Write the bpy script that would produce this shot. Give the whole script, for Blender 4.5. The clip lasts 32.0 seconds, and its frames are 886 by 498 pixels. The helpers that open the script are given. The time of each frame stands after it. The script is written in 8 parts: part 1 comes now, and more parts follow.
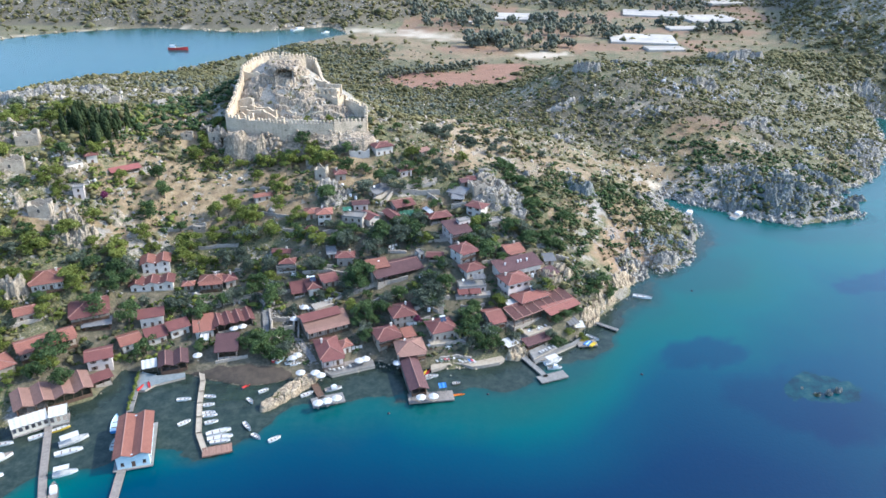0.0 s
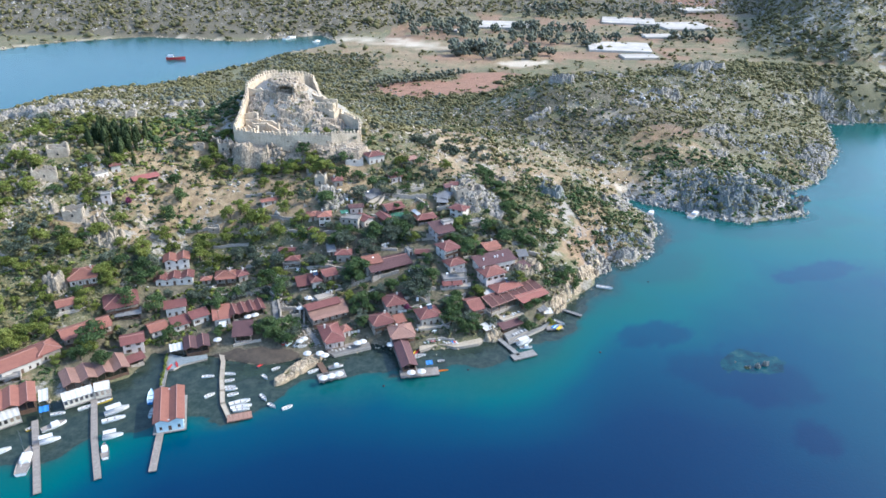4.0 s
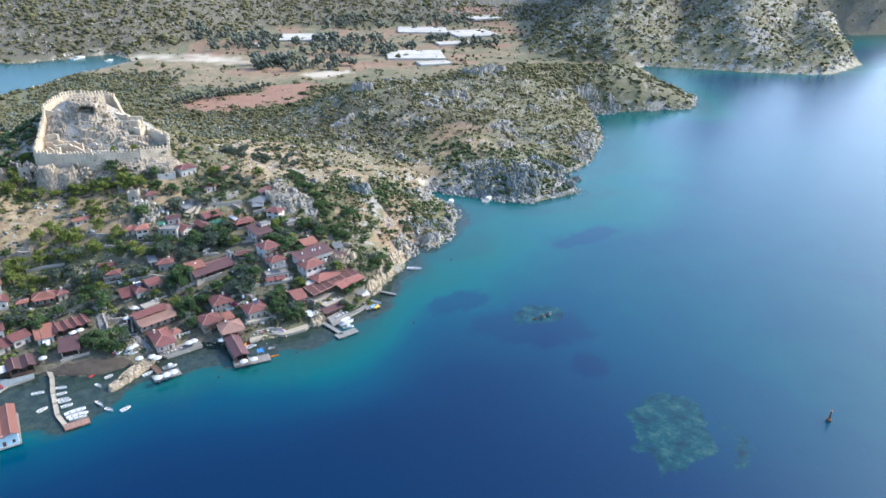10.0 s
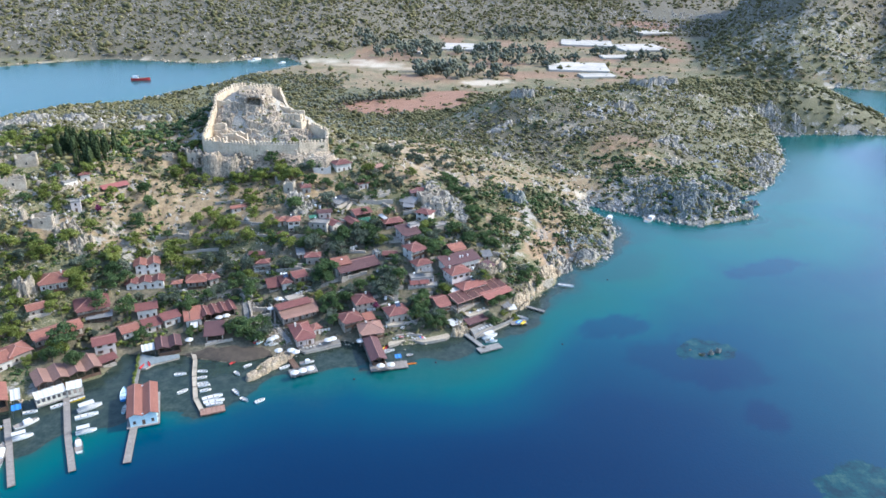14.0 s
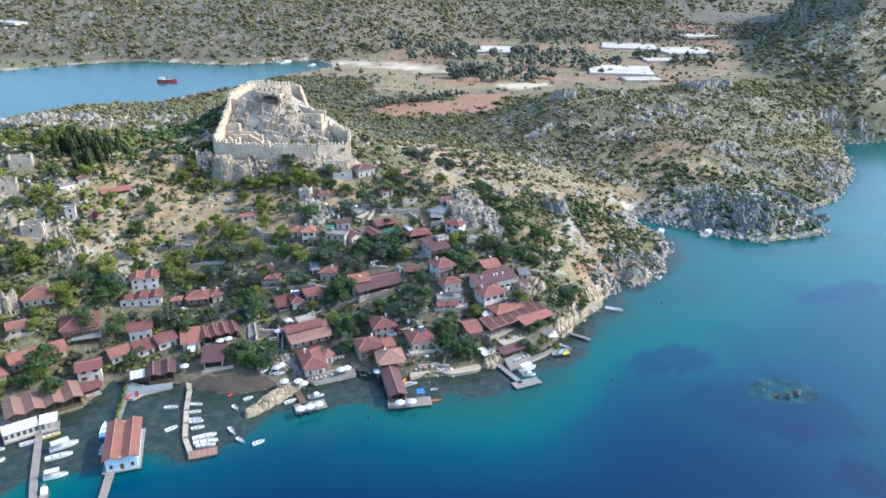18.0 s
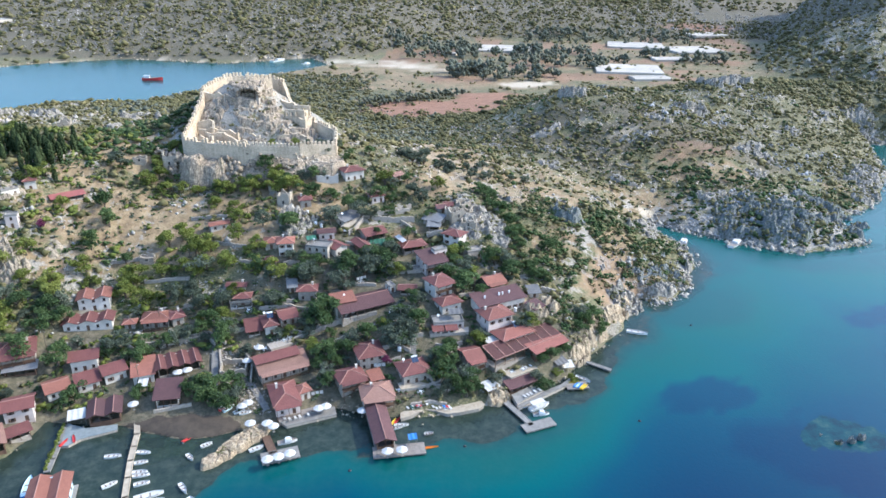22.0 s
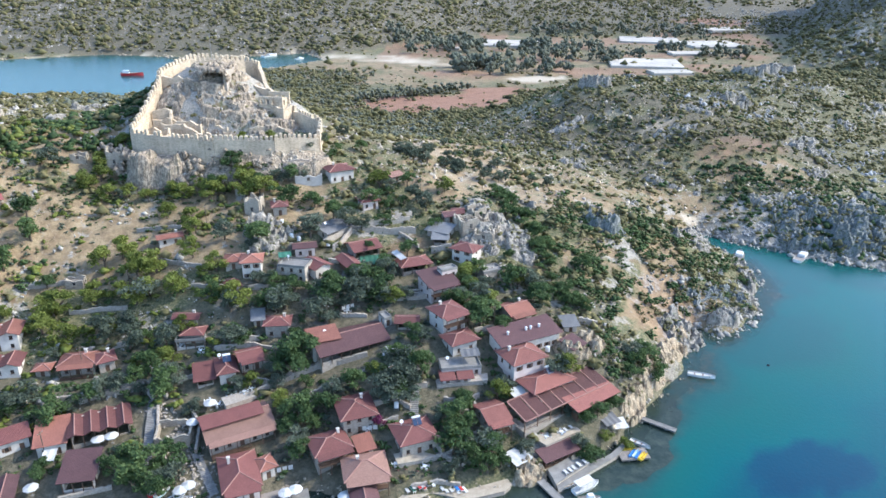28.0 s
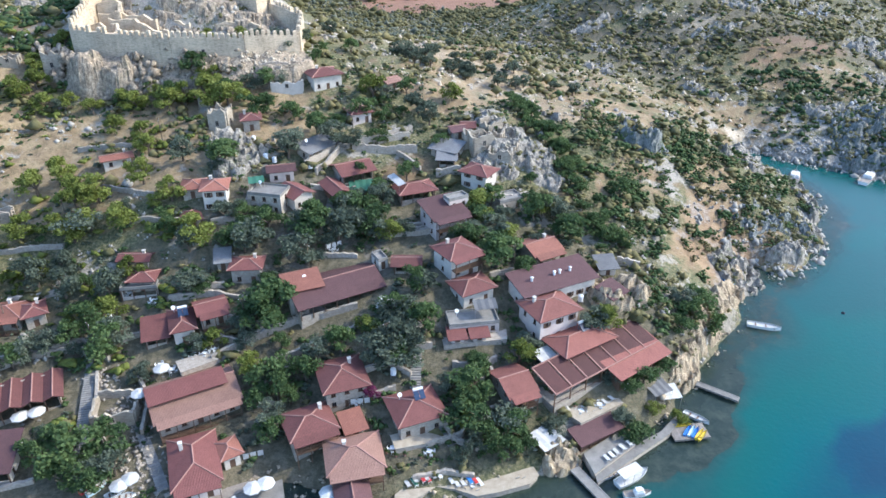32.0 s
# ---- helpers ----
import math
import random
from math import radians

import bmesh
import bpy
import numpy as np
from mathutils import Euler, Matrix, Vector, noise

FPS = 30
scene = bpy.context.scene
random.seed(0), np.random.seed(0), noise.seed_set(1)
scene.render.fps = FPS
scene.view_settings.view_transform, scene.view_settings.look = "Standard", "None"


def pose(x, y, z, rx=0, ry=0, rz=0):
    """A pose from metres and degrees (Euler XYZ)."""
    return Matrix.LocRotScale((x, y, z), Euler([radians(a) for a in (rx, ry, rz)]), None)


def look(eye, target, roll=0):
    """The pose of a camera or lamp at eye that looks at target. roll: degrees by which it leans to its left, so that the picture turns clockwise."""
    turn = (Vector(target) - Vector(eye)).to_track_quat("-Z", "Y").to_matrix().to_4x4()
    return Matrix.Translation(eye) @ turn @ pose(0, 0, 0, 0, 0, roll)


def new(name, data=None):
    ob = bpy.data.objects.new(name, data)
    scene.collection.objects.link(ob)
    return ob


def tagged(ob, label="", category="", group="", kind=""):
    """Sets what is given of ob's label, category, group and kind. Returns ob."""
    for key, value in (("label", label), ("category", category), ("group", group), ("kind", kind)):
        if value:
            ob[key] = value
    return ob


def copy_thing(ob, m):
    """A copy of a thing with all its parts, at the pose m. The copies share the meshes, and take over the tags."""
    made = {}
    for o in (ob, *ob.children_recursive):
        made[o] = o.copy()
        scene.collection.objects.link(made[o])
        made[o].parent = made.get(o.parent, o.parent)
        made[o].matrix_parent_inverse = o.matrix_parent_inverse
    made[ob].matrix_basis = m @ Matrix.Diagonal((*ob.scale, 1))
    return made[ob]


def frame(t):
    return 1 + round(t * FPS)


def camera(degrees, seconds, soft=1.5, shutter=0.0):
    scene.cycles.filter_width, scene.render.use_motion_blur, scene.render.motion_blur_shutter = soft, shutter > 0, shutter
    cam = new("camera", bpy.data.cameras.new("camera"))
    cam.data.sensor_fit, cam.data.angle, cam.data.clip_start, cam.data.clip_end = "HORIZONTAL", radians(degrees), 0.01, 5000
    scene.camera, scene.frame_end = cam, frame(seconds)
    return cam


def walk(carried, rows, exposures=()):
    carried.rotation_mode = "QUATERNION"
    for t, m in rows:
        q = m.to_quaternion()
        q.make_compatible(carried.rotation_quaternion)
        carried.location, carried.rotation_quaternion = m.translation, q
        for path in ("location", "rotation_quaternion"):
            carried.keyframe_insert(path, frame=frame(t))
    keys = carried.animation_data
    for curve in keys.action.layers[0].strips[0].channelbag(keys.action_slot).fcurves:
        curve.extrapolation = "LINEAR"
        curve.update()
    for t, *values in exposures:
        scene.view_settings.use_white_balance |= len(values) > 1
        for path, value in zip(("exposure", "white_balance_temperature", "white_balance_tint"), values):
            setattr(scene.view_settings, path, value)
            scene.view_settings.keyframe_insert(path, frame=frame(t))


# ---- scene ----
cam = camera(63.80, 32.0, soft=1.6)
PATH = [
    (0, (0.01, 50.45, 146.40), (-1.59, 140.49, 102.92), 0.61),
    (0.5, (0.06, 45.98, 148.32), (-1.48, 136.01, 104.82), 0.66),
    (1, (0.28, 41.28, 150.42), (-1.24, 131.31, 106.92), 0.62),
    (1.5, (0.52, 36.64, 152.43), (-1.01, 126.67, 108.94), 0.60),
    (2, (0.89, 32.02, 154.66), (0.40, 122.06, 111.15), 0.61),
    (2.5, (0.75, 27.42, 156.70), (0.76, 117.46, 113.21), 0.67),
    (3, (1.07, 22.80, 158.61), (1.07, 112.88, 115.18), 0.67),
    (3.5, (1.51, 18.22, 160.73), (1.48, 108.28, 117.28), 0.64),
    (5.5, (2.14, 0.00, 168.91), (2.25, 90.10, 125.52), 0.63),
    (6, (2.66, -4.50, 170.91), (2.71, 85.61, 127.56), 0.61),
    (6.5, (2.91, -9.11, 172.94), (2.91, 80.90, 129.37), 0.55),
    (7, (3.08, -12.97, 174.22), (3.01, 77.05, 130.65), 0.42),
    (7.5, (3.51, -16.37, 174.67), (3.31, 73.68, 131.19), 0.35),
    (7.8, (4.48, -17.94, 174.69), (4.47, 72.12, 131.24), 0.35),
    (7.9, (4.80, -18.47, 174.69), (5.23, 71.63, 131.31), 0.35),
    (8, (5.12, -18.99, 174.70), (7.24, 71.20, 131.56), 0.35),
    (8.1, (5.15, -19.26, 174.57), (11.20, 70.79, 131.51), 0.49),
    (8.2, (5.18, -19.54, 174.43), (15.07, 70.21, 131.46), 0.62),
    (8.3, (5.21, -19.81, 174.30), (19.58, 69.38, 131.42), 0.78),
    (8.4, (5.23, -20.08, 174.17), (24.09, 68.31, 131.38), 0.94),
    (8.5, (5.26, -20.36, 174.04), (28.23, 67.10, 131.34), 1.09),
    (8.6, (5.06, -20.60, 173.72), (29.56, 66.53, 131.20), 1.13),
    (8.7, (4.85, -20.84, 173.41), (29.64, 66.22, 130.92), 1.14),
    (9, (4.24, -21.56, 172.48), (29.40, 65.42, 130.02), 1.15),
    (9.5, (3.81, -21.93, 170.75), (29.03, 65.15, 128.56), 1.27),
    (10, (3.21, -21.89, 169.19), (27.21, 65.68, 127.29), 1.15),
    (10.5, (2.87, -20.98, 167.64), (22.37, 67.82, 126.00), 1.04),
    (11, (2.85, -19.68, 166.05), (19.27, 69.87, 124.69), 0.97),
    (11.5, (2.62, -17.48, 164.46), (17.69, 72.43, 123.37), 0.97),
    (12, (2.41, -15.16, 163.09), (15.30, 75.19, 122.22), 0.94),
    (12.5, (2.15, -12.01, 161.39), (12.89, 78.72, 120.74), 0.92),
    (13, (1.99, -8.69, 160.04), (10.71, 82.33, 119.55), 0.92),
    (13.5, (1.98, -4.91, 158.51), (8.61, 86.36, 118.18), 0.88),
    (14, (1.89, -0.85, 157.08), (6.49, 90.61, 116.91), 0.89),
    (14.5, (2.04, 3.46, 155.59), (4.57, 95.05, 115.54), 0.83),
    (15, (2.09, 7.82, 154.12), (2.74, 99.50, 114.19), 0.87),
    (15.5, (2.28, 12.32, 152.70), (2.34, 104.04, 112.87), 0.87),
    (17.5, (3.48, 31.36, 146.75), (3.50, 123.28, 107.36), 0.60),
    (18, (4.15, 36.45, 145.09), (4.13, 128.39, 105.77), 0.57),
    (18.5, (4.60, 40.98, 143.93), (4.59, 132.93, 104.62), 0.58),
    (19, (5.09, 45.79, 142.40), (5.03, 137.77, 103.16), 0.58),
    (19.5, (5.17, 50.58, 140.84), (5.16, 142.58, 101.65), 0.63),
    (20, (5.25, 55.44, 139.24), (5.24, 147.47, 100.14), 0.65),
    (20.5, (5.50, 60.30, 137.66), (5.43, 152.37, 98.63), 0.61),
    (21, (5.45, 65.04, 136.25), (5.38, 157.13, 97.26), 0.63),
    (21.5, (5.51, 70.00, 134.72), (5.39, 162.10, 95.76), 0.62),
    (22, (5.24, 74.81, 133.10), (5.16, 166.95, 94.23), 0.63),
    (22.5, (5.18, 79.60, 131.40), (5.06, 171.77, 92.62), 0.62),
    (23, (4.96, 84.61, 130.01), (4.82, 176.78, 91.23), 0.63),
    (23.5, (4.59, 89.04, 128.39), (4.50, 181.25, 89.70), 0.64),
    (24, (4.33, 93.98, 126.64), (4.21, 186.22, 88.03), 0.64),
    (24.5, (4.33, 98.62, 125.44), (4.16, 190.85, 86.81), 0.64),
    (25, (4.12, 103.37, 123.81), (3.91, 195.63, 85.23), 0.59),
    (25.5, (3.98, 107.74, 122.25), (3.75, 200.02, 83.74), 0.56),
    (27.5, (2.89, 126.20, 116.25), (2.67, 218.52, 77.83), 0.51),
    (28, (2.71, 130.82, 114.76), (2.44, 223.14, 76.34), 0.46),
    (28.5, (2.38, 135.51, 113.10), (2.14, 227.87, 74.75), 0.48),
    (29, (2.33, 140.07, 111.53), (2.02, 232.43, 73.19), 0.43),
    (29.5, (1.88, 144.73, 109.94), (1.63, 236.87, 71.07), 0.44),
    (30, (1.75, 149.13, 108.17), (1.43, 240.01, 66.46), 0.38),
    (30.5, (1.80, 154.06, 107.01), (1.32, 242.81, 60.93), 0.28),
    (31, (1.71, 158.75, 105.16), (1.17, 245.90, 56.12), 0.29),
    (31.5, (1.58, 163.74, 103.62), (1.04, 250.83, 54.48), 0.29),
    (32, (1.60, 168.45, 101.73), (0.93, 255.48, 52.47), 0.25),
]
walk(cam, [(t, look(eye, target, roll)) for t, eye, target, roll in PATH], [(0, 0.83, 5560, 8), (32, 0.83, 5560, 8)])

# ---- daylight: a morning sun from the right, a little ahead ----
SUN_TURN, SUN_HEIGHT = radians(80), radians(37)
world = bpy.data.worlds.new("sky")
scene.world = world
world.use_nodes = True
sky = world.node_tree.nodes.new("ShaderNodeTexSky")
sky.sky_type, sky.sun_disc, sky.sun_elevation, sky.sun_rotation = "NISHITA", False, SUN_HEIGHT, SUN_TURN
sky.air_density, sky.dust_density, sky.ozone_density = 1.0, 1.7, 1.5
back = world.node_tree.nodes["Background"]
back.inputs["Strength"].default_value = 0.235
world.node_tree.links.new(sky.outputs["Color"], back.inputs["Color"])
sun = new("sun", bpy.data.lights.new("sun", "SUN"))
sun.data.energy, sun.data.angle, sun.data.color = 2.8, radians(0.6), (1.0, 0.87, 0.67)
sun_from = Vector((math.sin(SUN_TURN) * math.cos(SUN_HEIGHT), math.cos(SUN_TURN) * math.cos(SUN_HEIGHT), math.sin(SUN_HEIGHT)))
sun.matrix_world = look(sun_from * 600, (0, 0, 0))

# ---- materials ----
def nodes_of(name, rough=0.85, metal=0.0):
    m = bpy.data.materials.new(name)
    m.use_nodes = True
    t = m.node_tree
    b = t.nodes["Principled BSDF"]
    b.inputs["Roughness"].default_value, b.inputs["Metallic"].default_value = rough, metal
    return m, t, b


def add(t, kind, **inputs):
    n = t.nodes.new(kind)
    for key, value in inputs.items():
        n.inputs[key.replace("_", " ")].default_value = value
    return n


def noise_of(t, where, scale, detail=4.0, rough=0.6):
    n = add(t, "ShaderNodeTexNoise", Scale=scale, Detail=detail, Roughness=rough)
    t.links.new(where, n.inputs["Vector"])
    return n.outputs["Fac"]


def ramp_of(t, fac, stops):
    n = t.nodes.new("ShaderNodeValToRGB")
    e = n.color_ramp.elements
    while len(e) < len(stops):
        e.new(0.5)
    for k, (at, c) in enumerate(stops):
        e[k].position = at
        e[k].color = (*c, 1) if len(c) == 3 else c
    t.links.new(fac, n.inputs["Fac"])
    return n.outputs["Color"]


def mix_of(t, fac, a, b, how="MIX"):
    n = t.nodes.new("ShaderNodeMix")
    n.data_type, n.blend_type = "RGBA", how
    for value, socket in ((fac, n.inputs[0]), (a, n.inputs[6]), (b, n.inputs[7])):
        if isinstance(value, (int, float)):
            socket.default_value = value
        elif isinstance(value, tuple):
            socket.default_value = (*value, 1)
        else:
            t.links.new(value, socket)
    return n.outputs[2]


def math_of(t, how, a, b=0.0):
    n = t.nodes.new("ShaderNodeMath")
    n.operation = how
    for value, socket in ((a, n.inputs[0]), (b, n.inputs[1])):
        if isinstance(value, (int, float)):
            socket.default_value = value
        else:
            t.links.new(value, socket)
    return n.outputs[0]


def bump_of(t, b, height, strength, far):
    n = add(t, "ShaderNodeBump", Strength=strength, Distance=far)
    t.links.new(height, n.inputs["Height"])
    t.links.new(n.outputs["Normal"], b.inputs["Normal"])


def coords(t, which="Object"):
    return t.nodes.new("ShaderNodeTexCoord").outputs[which]


def place_of(t):
    return t.nodes.new("ShaderNodeNewGeometry").outputs["Position"]


def worn(name, dark, light, scale=0.6, rough=0.85, fine=6.0, bump=0.25, metal=0.0, vary=0.12):
    """A surface between two colours: broad stains, fine grain, a little relief, and a slight change from piece to piece."""
    m, t, b = nodes_of(name, rough, metal)
    where = place_of(t)
    broad, grain = noise_of(t, where, scale), noise_of(t, where, fine, 6.0, 0.7)
    c = ramp_of(t, broad, [(0.3, dark), (0.7, light)])
    c = mix_of(t, 0.35, c, ramp_of(t, grain, [(0.25, tuple(v * 0.6 for v in dark)), (0.75, tuple(min(1, v * 1.15) for v in light))]))
    own = t.nodes.new("ShaderNodeObjectInfo").outputs["Random"]
    shade = math_of(t, "ADD", math_of(t, "MULTIPLY", own, 2 * vary), 1 - vary)
    hsv = add(t, "ShaderNodeHueSaturation")
    t.links.new(c, hsv.inputs["Color"])
    t.links.new(shade, hsv.inputs["Value"])
    t.links.new(hsv.outputs["Color"], b.inputs["Base Color"])
    if bump:
        bump_of(t, b, grain, bump, 0.08)
    return m


def tiled(name, dark, light):
    """Clay roof tiles: courses across the slope and round ridges up it, from the roof's own coordinates in metres."""
    m, t, b = nodes_of(name, 0.8)
    uv = coords(t, "UV")
    sep = t.nodes.new("ShaderNodeSeparateXYZ")
    t.links.new(uv, sep.inputs[0])
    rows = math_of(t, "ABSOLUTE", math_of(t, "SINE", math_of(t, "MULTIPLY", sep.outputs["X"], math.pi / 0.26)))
    course = math_of(t, "FRACT", math_of(t, "MULTIPLY", sep.outputs["Y"], 1 / 0.38))
    where = place_of(t)
    stain, grain = noise_of(t, where, 0.45, 5.0), noise_of(t, where, 5.0, 3.0)
    c = ramp_of(t, stain, [(0.25, dark), (0.5, tuple((a + b2) / 2 for a, b2 in zip(dark, light))), (0.78, light)])
    c = mix_of(t, 0.45, c, ramp_of(t, grain, [(0.3, tuple(v * 0.55 for v in dark)), (0.7, tuple(min(1, v * 1.25) for v in light))]))
    # Shade in the troughs between ridges is painted into the colour.
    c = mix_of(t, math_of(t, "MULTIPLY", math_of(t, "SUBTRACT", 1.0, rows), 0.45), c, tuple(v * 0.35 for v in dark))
    c = mix_of(t, math_of(t, "MULTIPLY", math_of(t, "GREATER_THAN", course, 0.9), 0.4), c, tuple(v * 0.3 for v in dark))
    own = t.nodes.new("ShaderNodeObjectInfo").outputs["Random"]
    hsv = add(t, "ShaderNodeHueSaturation")
    t.links.new(c, hsv.inputs["Color"])
    t.links.new(math_of(t, "ADD", math_of(t, "MULTIPLY", own, 0.4), 0.8), hsv.inputs["Value"])
    t.links.new(hsv.outputs["Color"], b.inputs["Base Color"])
    bump_of(t, b, math_of(t, "ADD", rows, math_of(t, "MULTIPLY", course, 0.4)), 0.6, 0.06)
    return m


def leafy(name, dark, mid, light):
    """Foliage: each clump of leaves has its own green, each plant its own cast."""
    m, t, b = nodes_of(name, 0.75)
    geo = t.nodes.new("ShaderNodeNewGeometry")
    own = t.nodes.new("ShaderNodeObjectInfo").outputs["Random"]
    fac = math_of(t, "ADD", math_of(t, "MULTIPLY", geo.outputs["Random Per Island"], 0.5), math_of(t, "MULTIPLY", own, 0.5))
    drift = noise_of(t, geo.outputs["Position"], 0.045, 4.0, 0.65)
    fac = math_of(t, "ADD", fac, math_of(t, "MULTIPLY", math_of(t, "SUBTRACT", drift, 0.5), 1.3))
    c = ramp_of(t, fac, [(0.05, dark), (0.5, mid), (0.95, light)])
    grain = noise_of(t, geo.outputs["Position"], 3.0, 3.0)
    c = mix_of(t, 0.3, c, ramp_of(t, grain, [(0.3, tuple(v * 0.4 for v in dark)), (0.7, light)]))
    t.links.new(c, b.inputs["Base Color"])
    b.inputs["Specular IOR Level"].default_value = 0.25
    thin = t.nodes.new("ShaderNodeBsdfTranslucent")
    t.links.new(c, thin.inputs["Color"])
    both = t.nodes.new("ShaderNodeMixShader")
    both.inputs[0].default_value = 0.42
    t.links.new(b.outputs[0], both.inputs[1])
    t.links.new(thin.outputs[0], both.inputs[2])
    t.links.new(both.outputs[0], t.nodes["Material Output"].inputs["Surface"])
    return m


def ground_material():
    """Dry maquis land: limestone, tawny grass, red earth and scrub, told apart by the ground cover of the sheet."""
    m, t, b = nodes_of("maquis_ground", 0.95)
    where = place_of(t)
    cover = t.nodes.new("ShaderNodeVertexColor")
    cover.layer_name = "cover"
    sep = t.nodes.new("ShaderNodeSeparateColor")
    t.links.new(cover.outputs["Color"], sep.inputs[0])
    broad, mid, fine = noise_of(t, where, 0.035, 5.0), noise_of(t, where, 0.22, 6.0, 0.7), noise_of(t, where, 1.4, 5.0, 0.7)
    earth = ramp_of(t, mid, [(0.3, (0.155, 0.105, 0.06)), (0.5, (0.275, 0.2, 0.112)), (0.72, (0.41, 0.32, 0.188))])
    scrub = ramp_of(t, fine, [(0.3, (0.035, 0.044, 0.02)), (0.48, (0.102, 0.105, 0.046)), (0.68, (0.295, 0.252, 0.135))])
    stone = ramp_of(t, fine, [(0.25, (0.13, 0.12, 0.1)), (0.5, (0.31, 0.285, 0.24)), (0.8, (0.52, 0.475, 0.4))])
    green = math_of(t, "SUBTRACT", math_of(t, "ADD", math_of(t, "MULTIPLY", broad, 0.9), math_of(t, "MULTIPLY", mid, 1.3)), sep.outputs["Red"])
    n = t.nodes.new("ShaderNodeMapRange")
    n.inputs["From Min"].default_value, n.inputs["From Max"].default_value = 0.72, 0.9
    t.links.new(green, n.inputs["Value"])
    c = mix_of(t, n.outputs["Result"], earth, scrub)
    tuft = noise_of(t, where, 0.55, 6.0, 0.8)
    c = mix_of(t, ramp_of(t, tuft, [(0.52, (0, 0, 0)), (0.62, (0.5, 0.5, 0.5))]), c, ramp_of(t, fine, [(0.35, (0.025, 0.034, 0.015)), (0.65, (0.11, 0.115, 0.05))]))
    c = mix_of(t, ramp_of(t, tuft, [(0.36, (0.7, 0.7, 0.7)), (0.43, (0, 0, 0))]), c, ramp_of(t, fine, [(0.3, (0.2, 0.165, 0.11)), (0.7, (0.42, 0.37, 0.28))]))
    rocky = noise_of(t, where, 0.16, 8.0, 0.75)
    n = t.nodes.new("ShaderNodeMapRange")
    n.inputs["From Min"].default_value, n.inputs["From Max"].default_value = 0.52, 0.58
    t.links.new(math_of(t, "SUBTRACT", math_of(t, "ADD", rocky, math_of(t, "MULTIPLY", sep.outputs["Blue"], 0.25)), 0.1), n.inputs["Value"])
    c = mix_of(t, n.outputs["Result"], c, stone)
    # Dark garden earth at low dryness, with the village's shade put into its colour.
    shaded_earth = t.nodes.new("ShaderNodeMapRange")
    shaded_earth.inputs["From Min"].default_value, shaded_earth.inputs["From Max"].default_value = 0.1, -0.1
    t.links.new(sep.outputs["Red"], shaded_earth.inputs["Value"])
    garden = ramp_of(t, tuft, [(0.34, (0.045, 0.043, 0.026)), (0.48, (0.105, 0.09, 0.06)), (0.62, (0.21, 0.175, 0.125))])
    c = mix_of(t, math_of(t, "MULTIPLY", shaded_earth.outputs["Result"], 0.8), c, garden)
    soil = ramp_of(t, mid, [(0.3, (0.2, 0.1, 0.062)), (0.7, (0.33, 0.18, 0.11))])
    c = mix_of(t, sep.outputs["Green"], c, soil)
    sand = ramp_of(t, fine, [(0.3, (0.42, 0.35, 0.25)), (0.7, (0.6, 0.52, 0.4))])
    c = mix_of(t, cover.outputs["Alpha"], sand, c)
    t.links.new(c, b.inputs["Base Color"])
    bump_of(t, b, math_of(t, "ADD", fine, rocky), 0.7, 0.5)
    return m


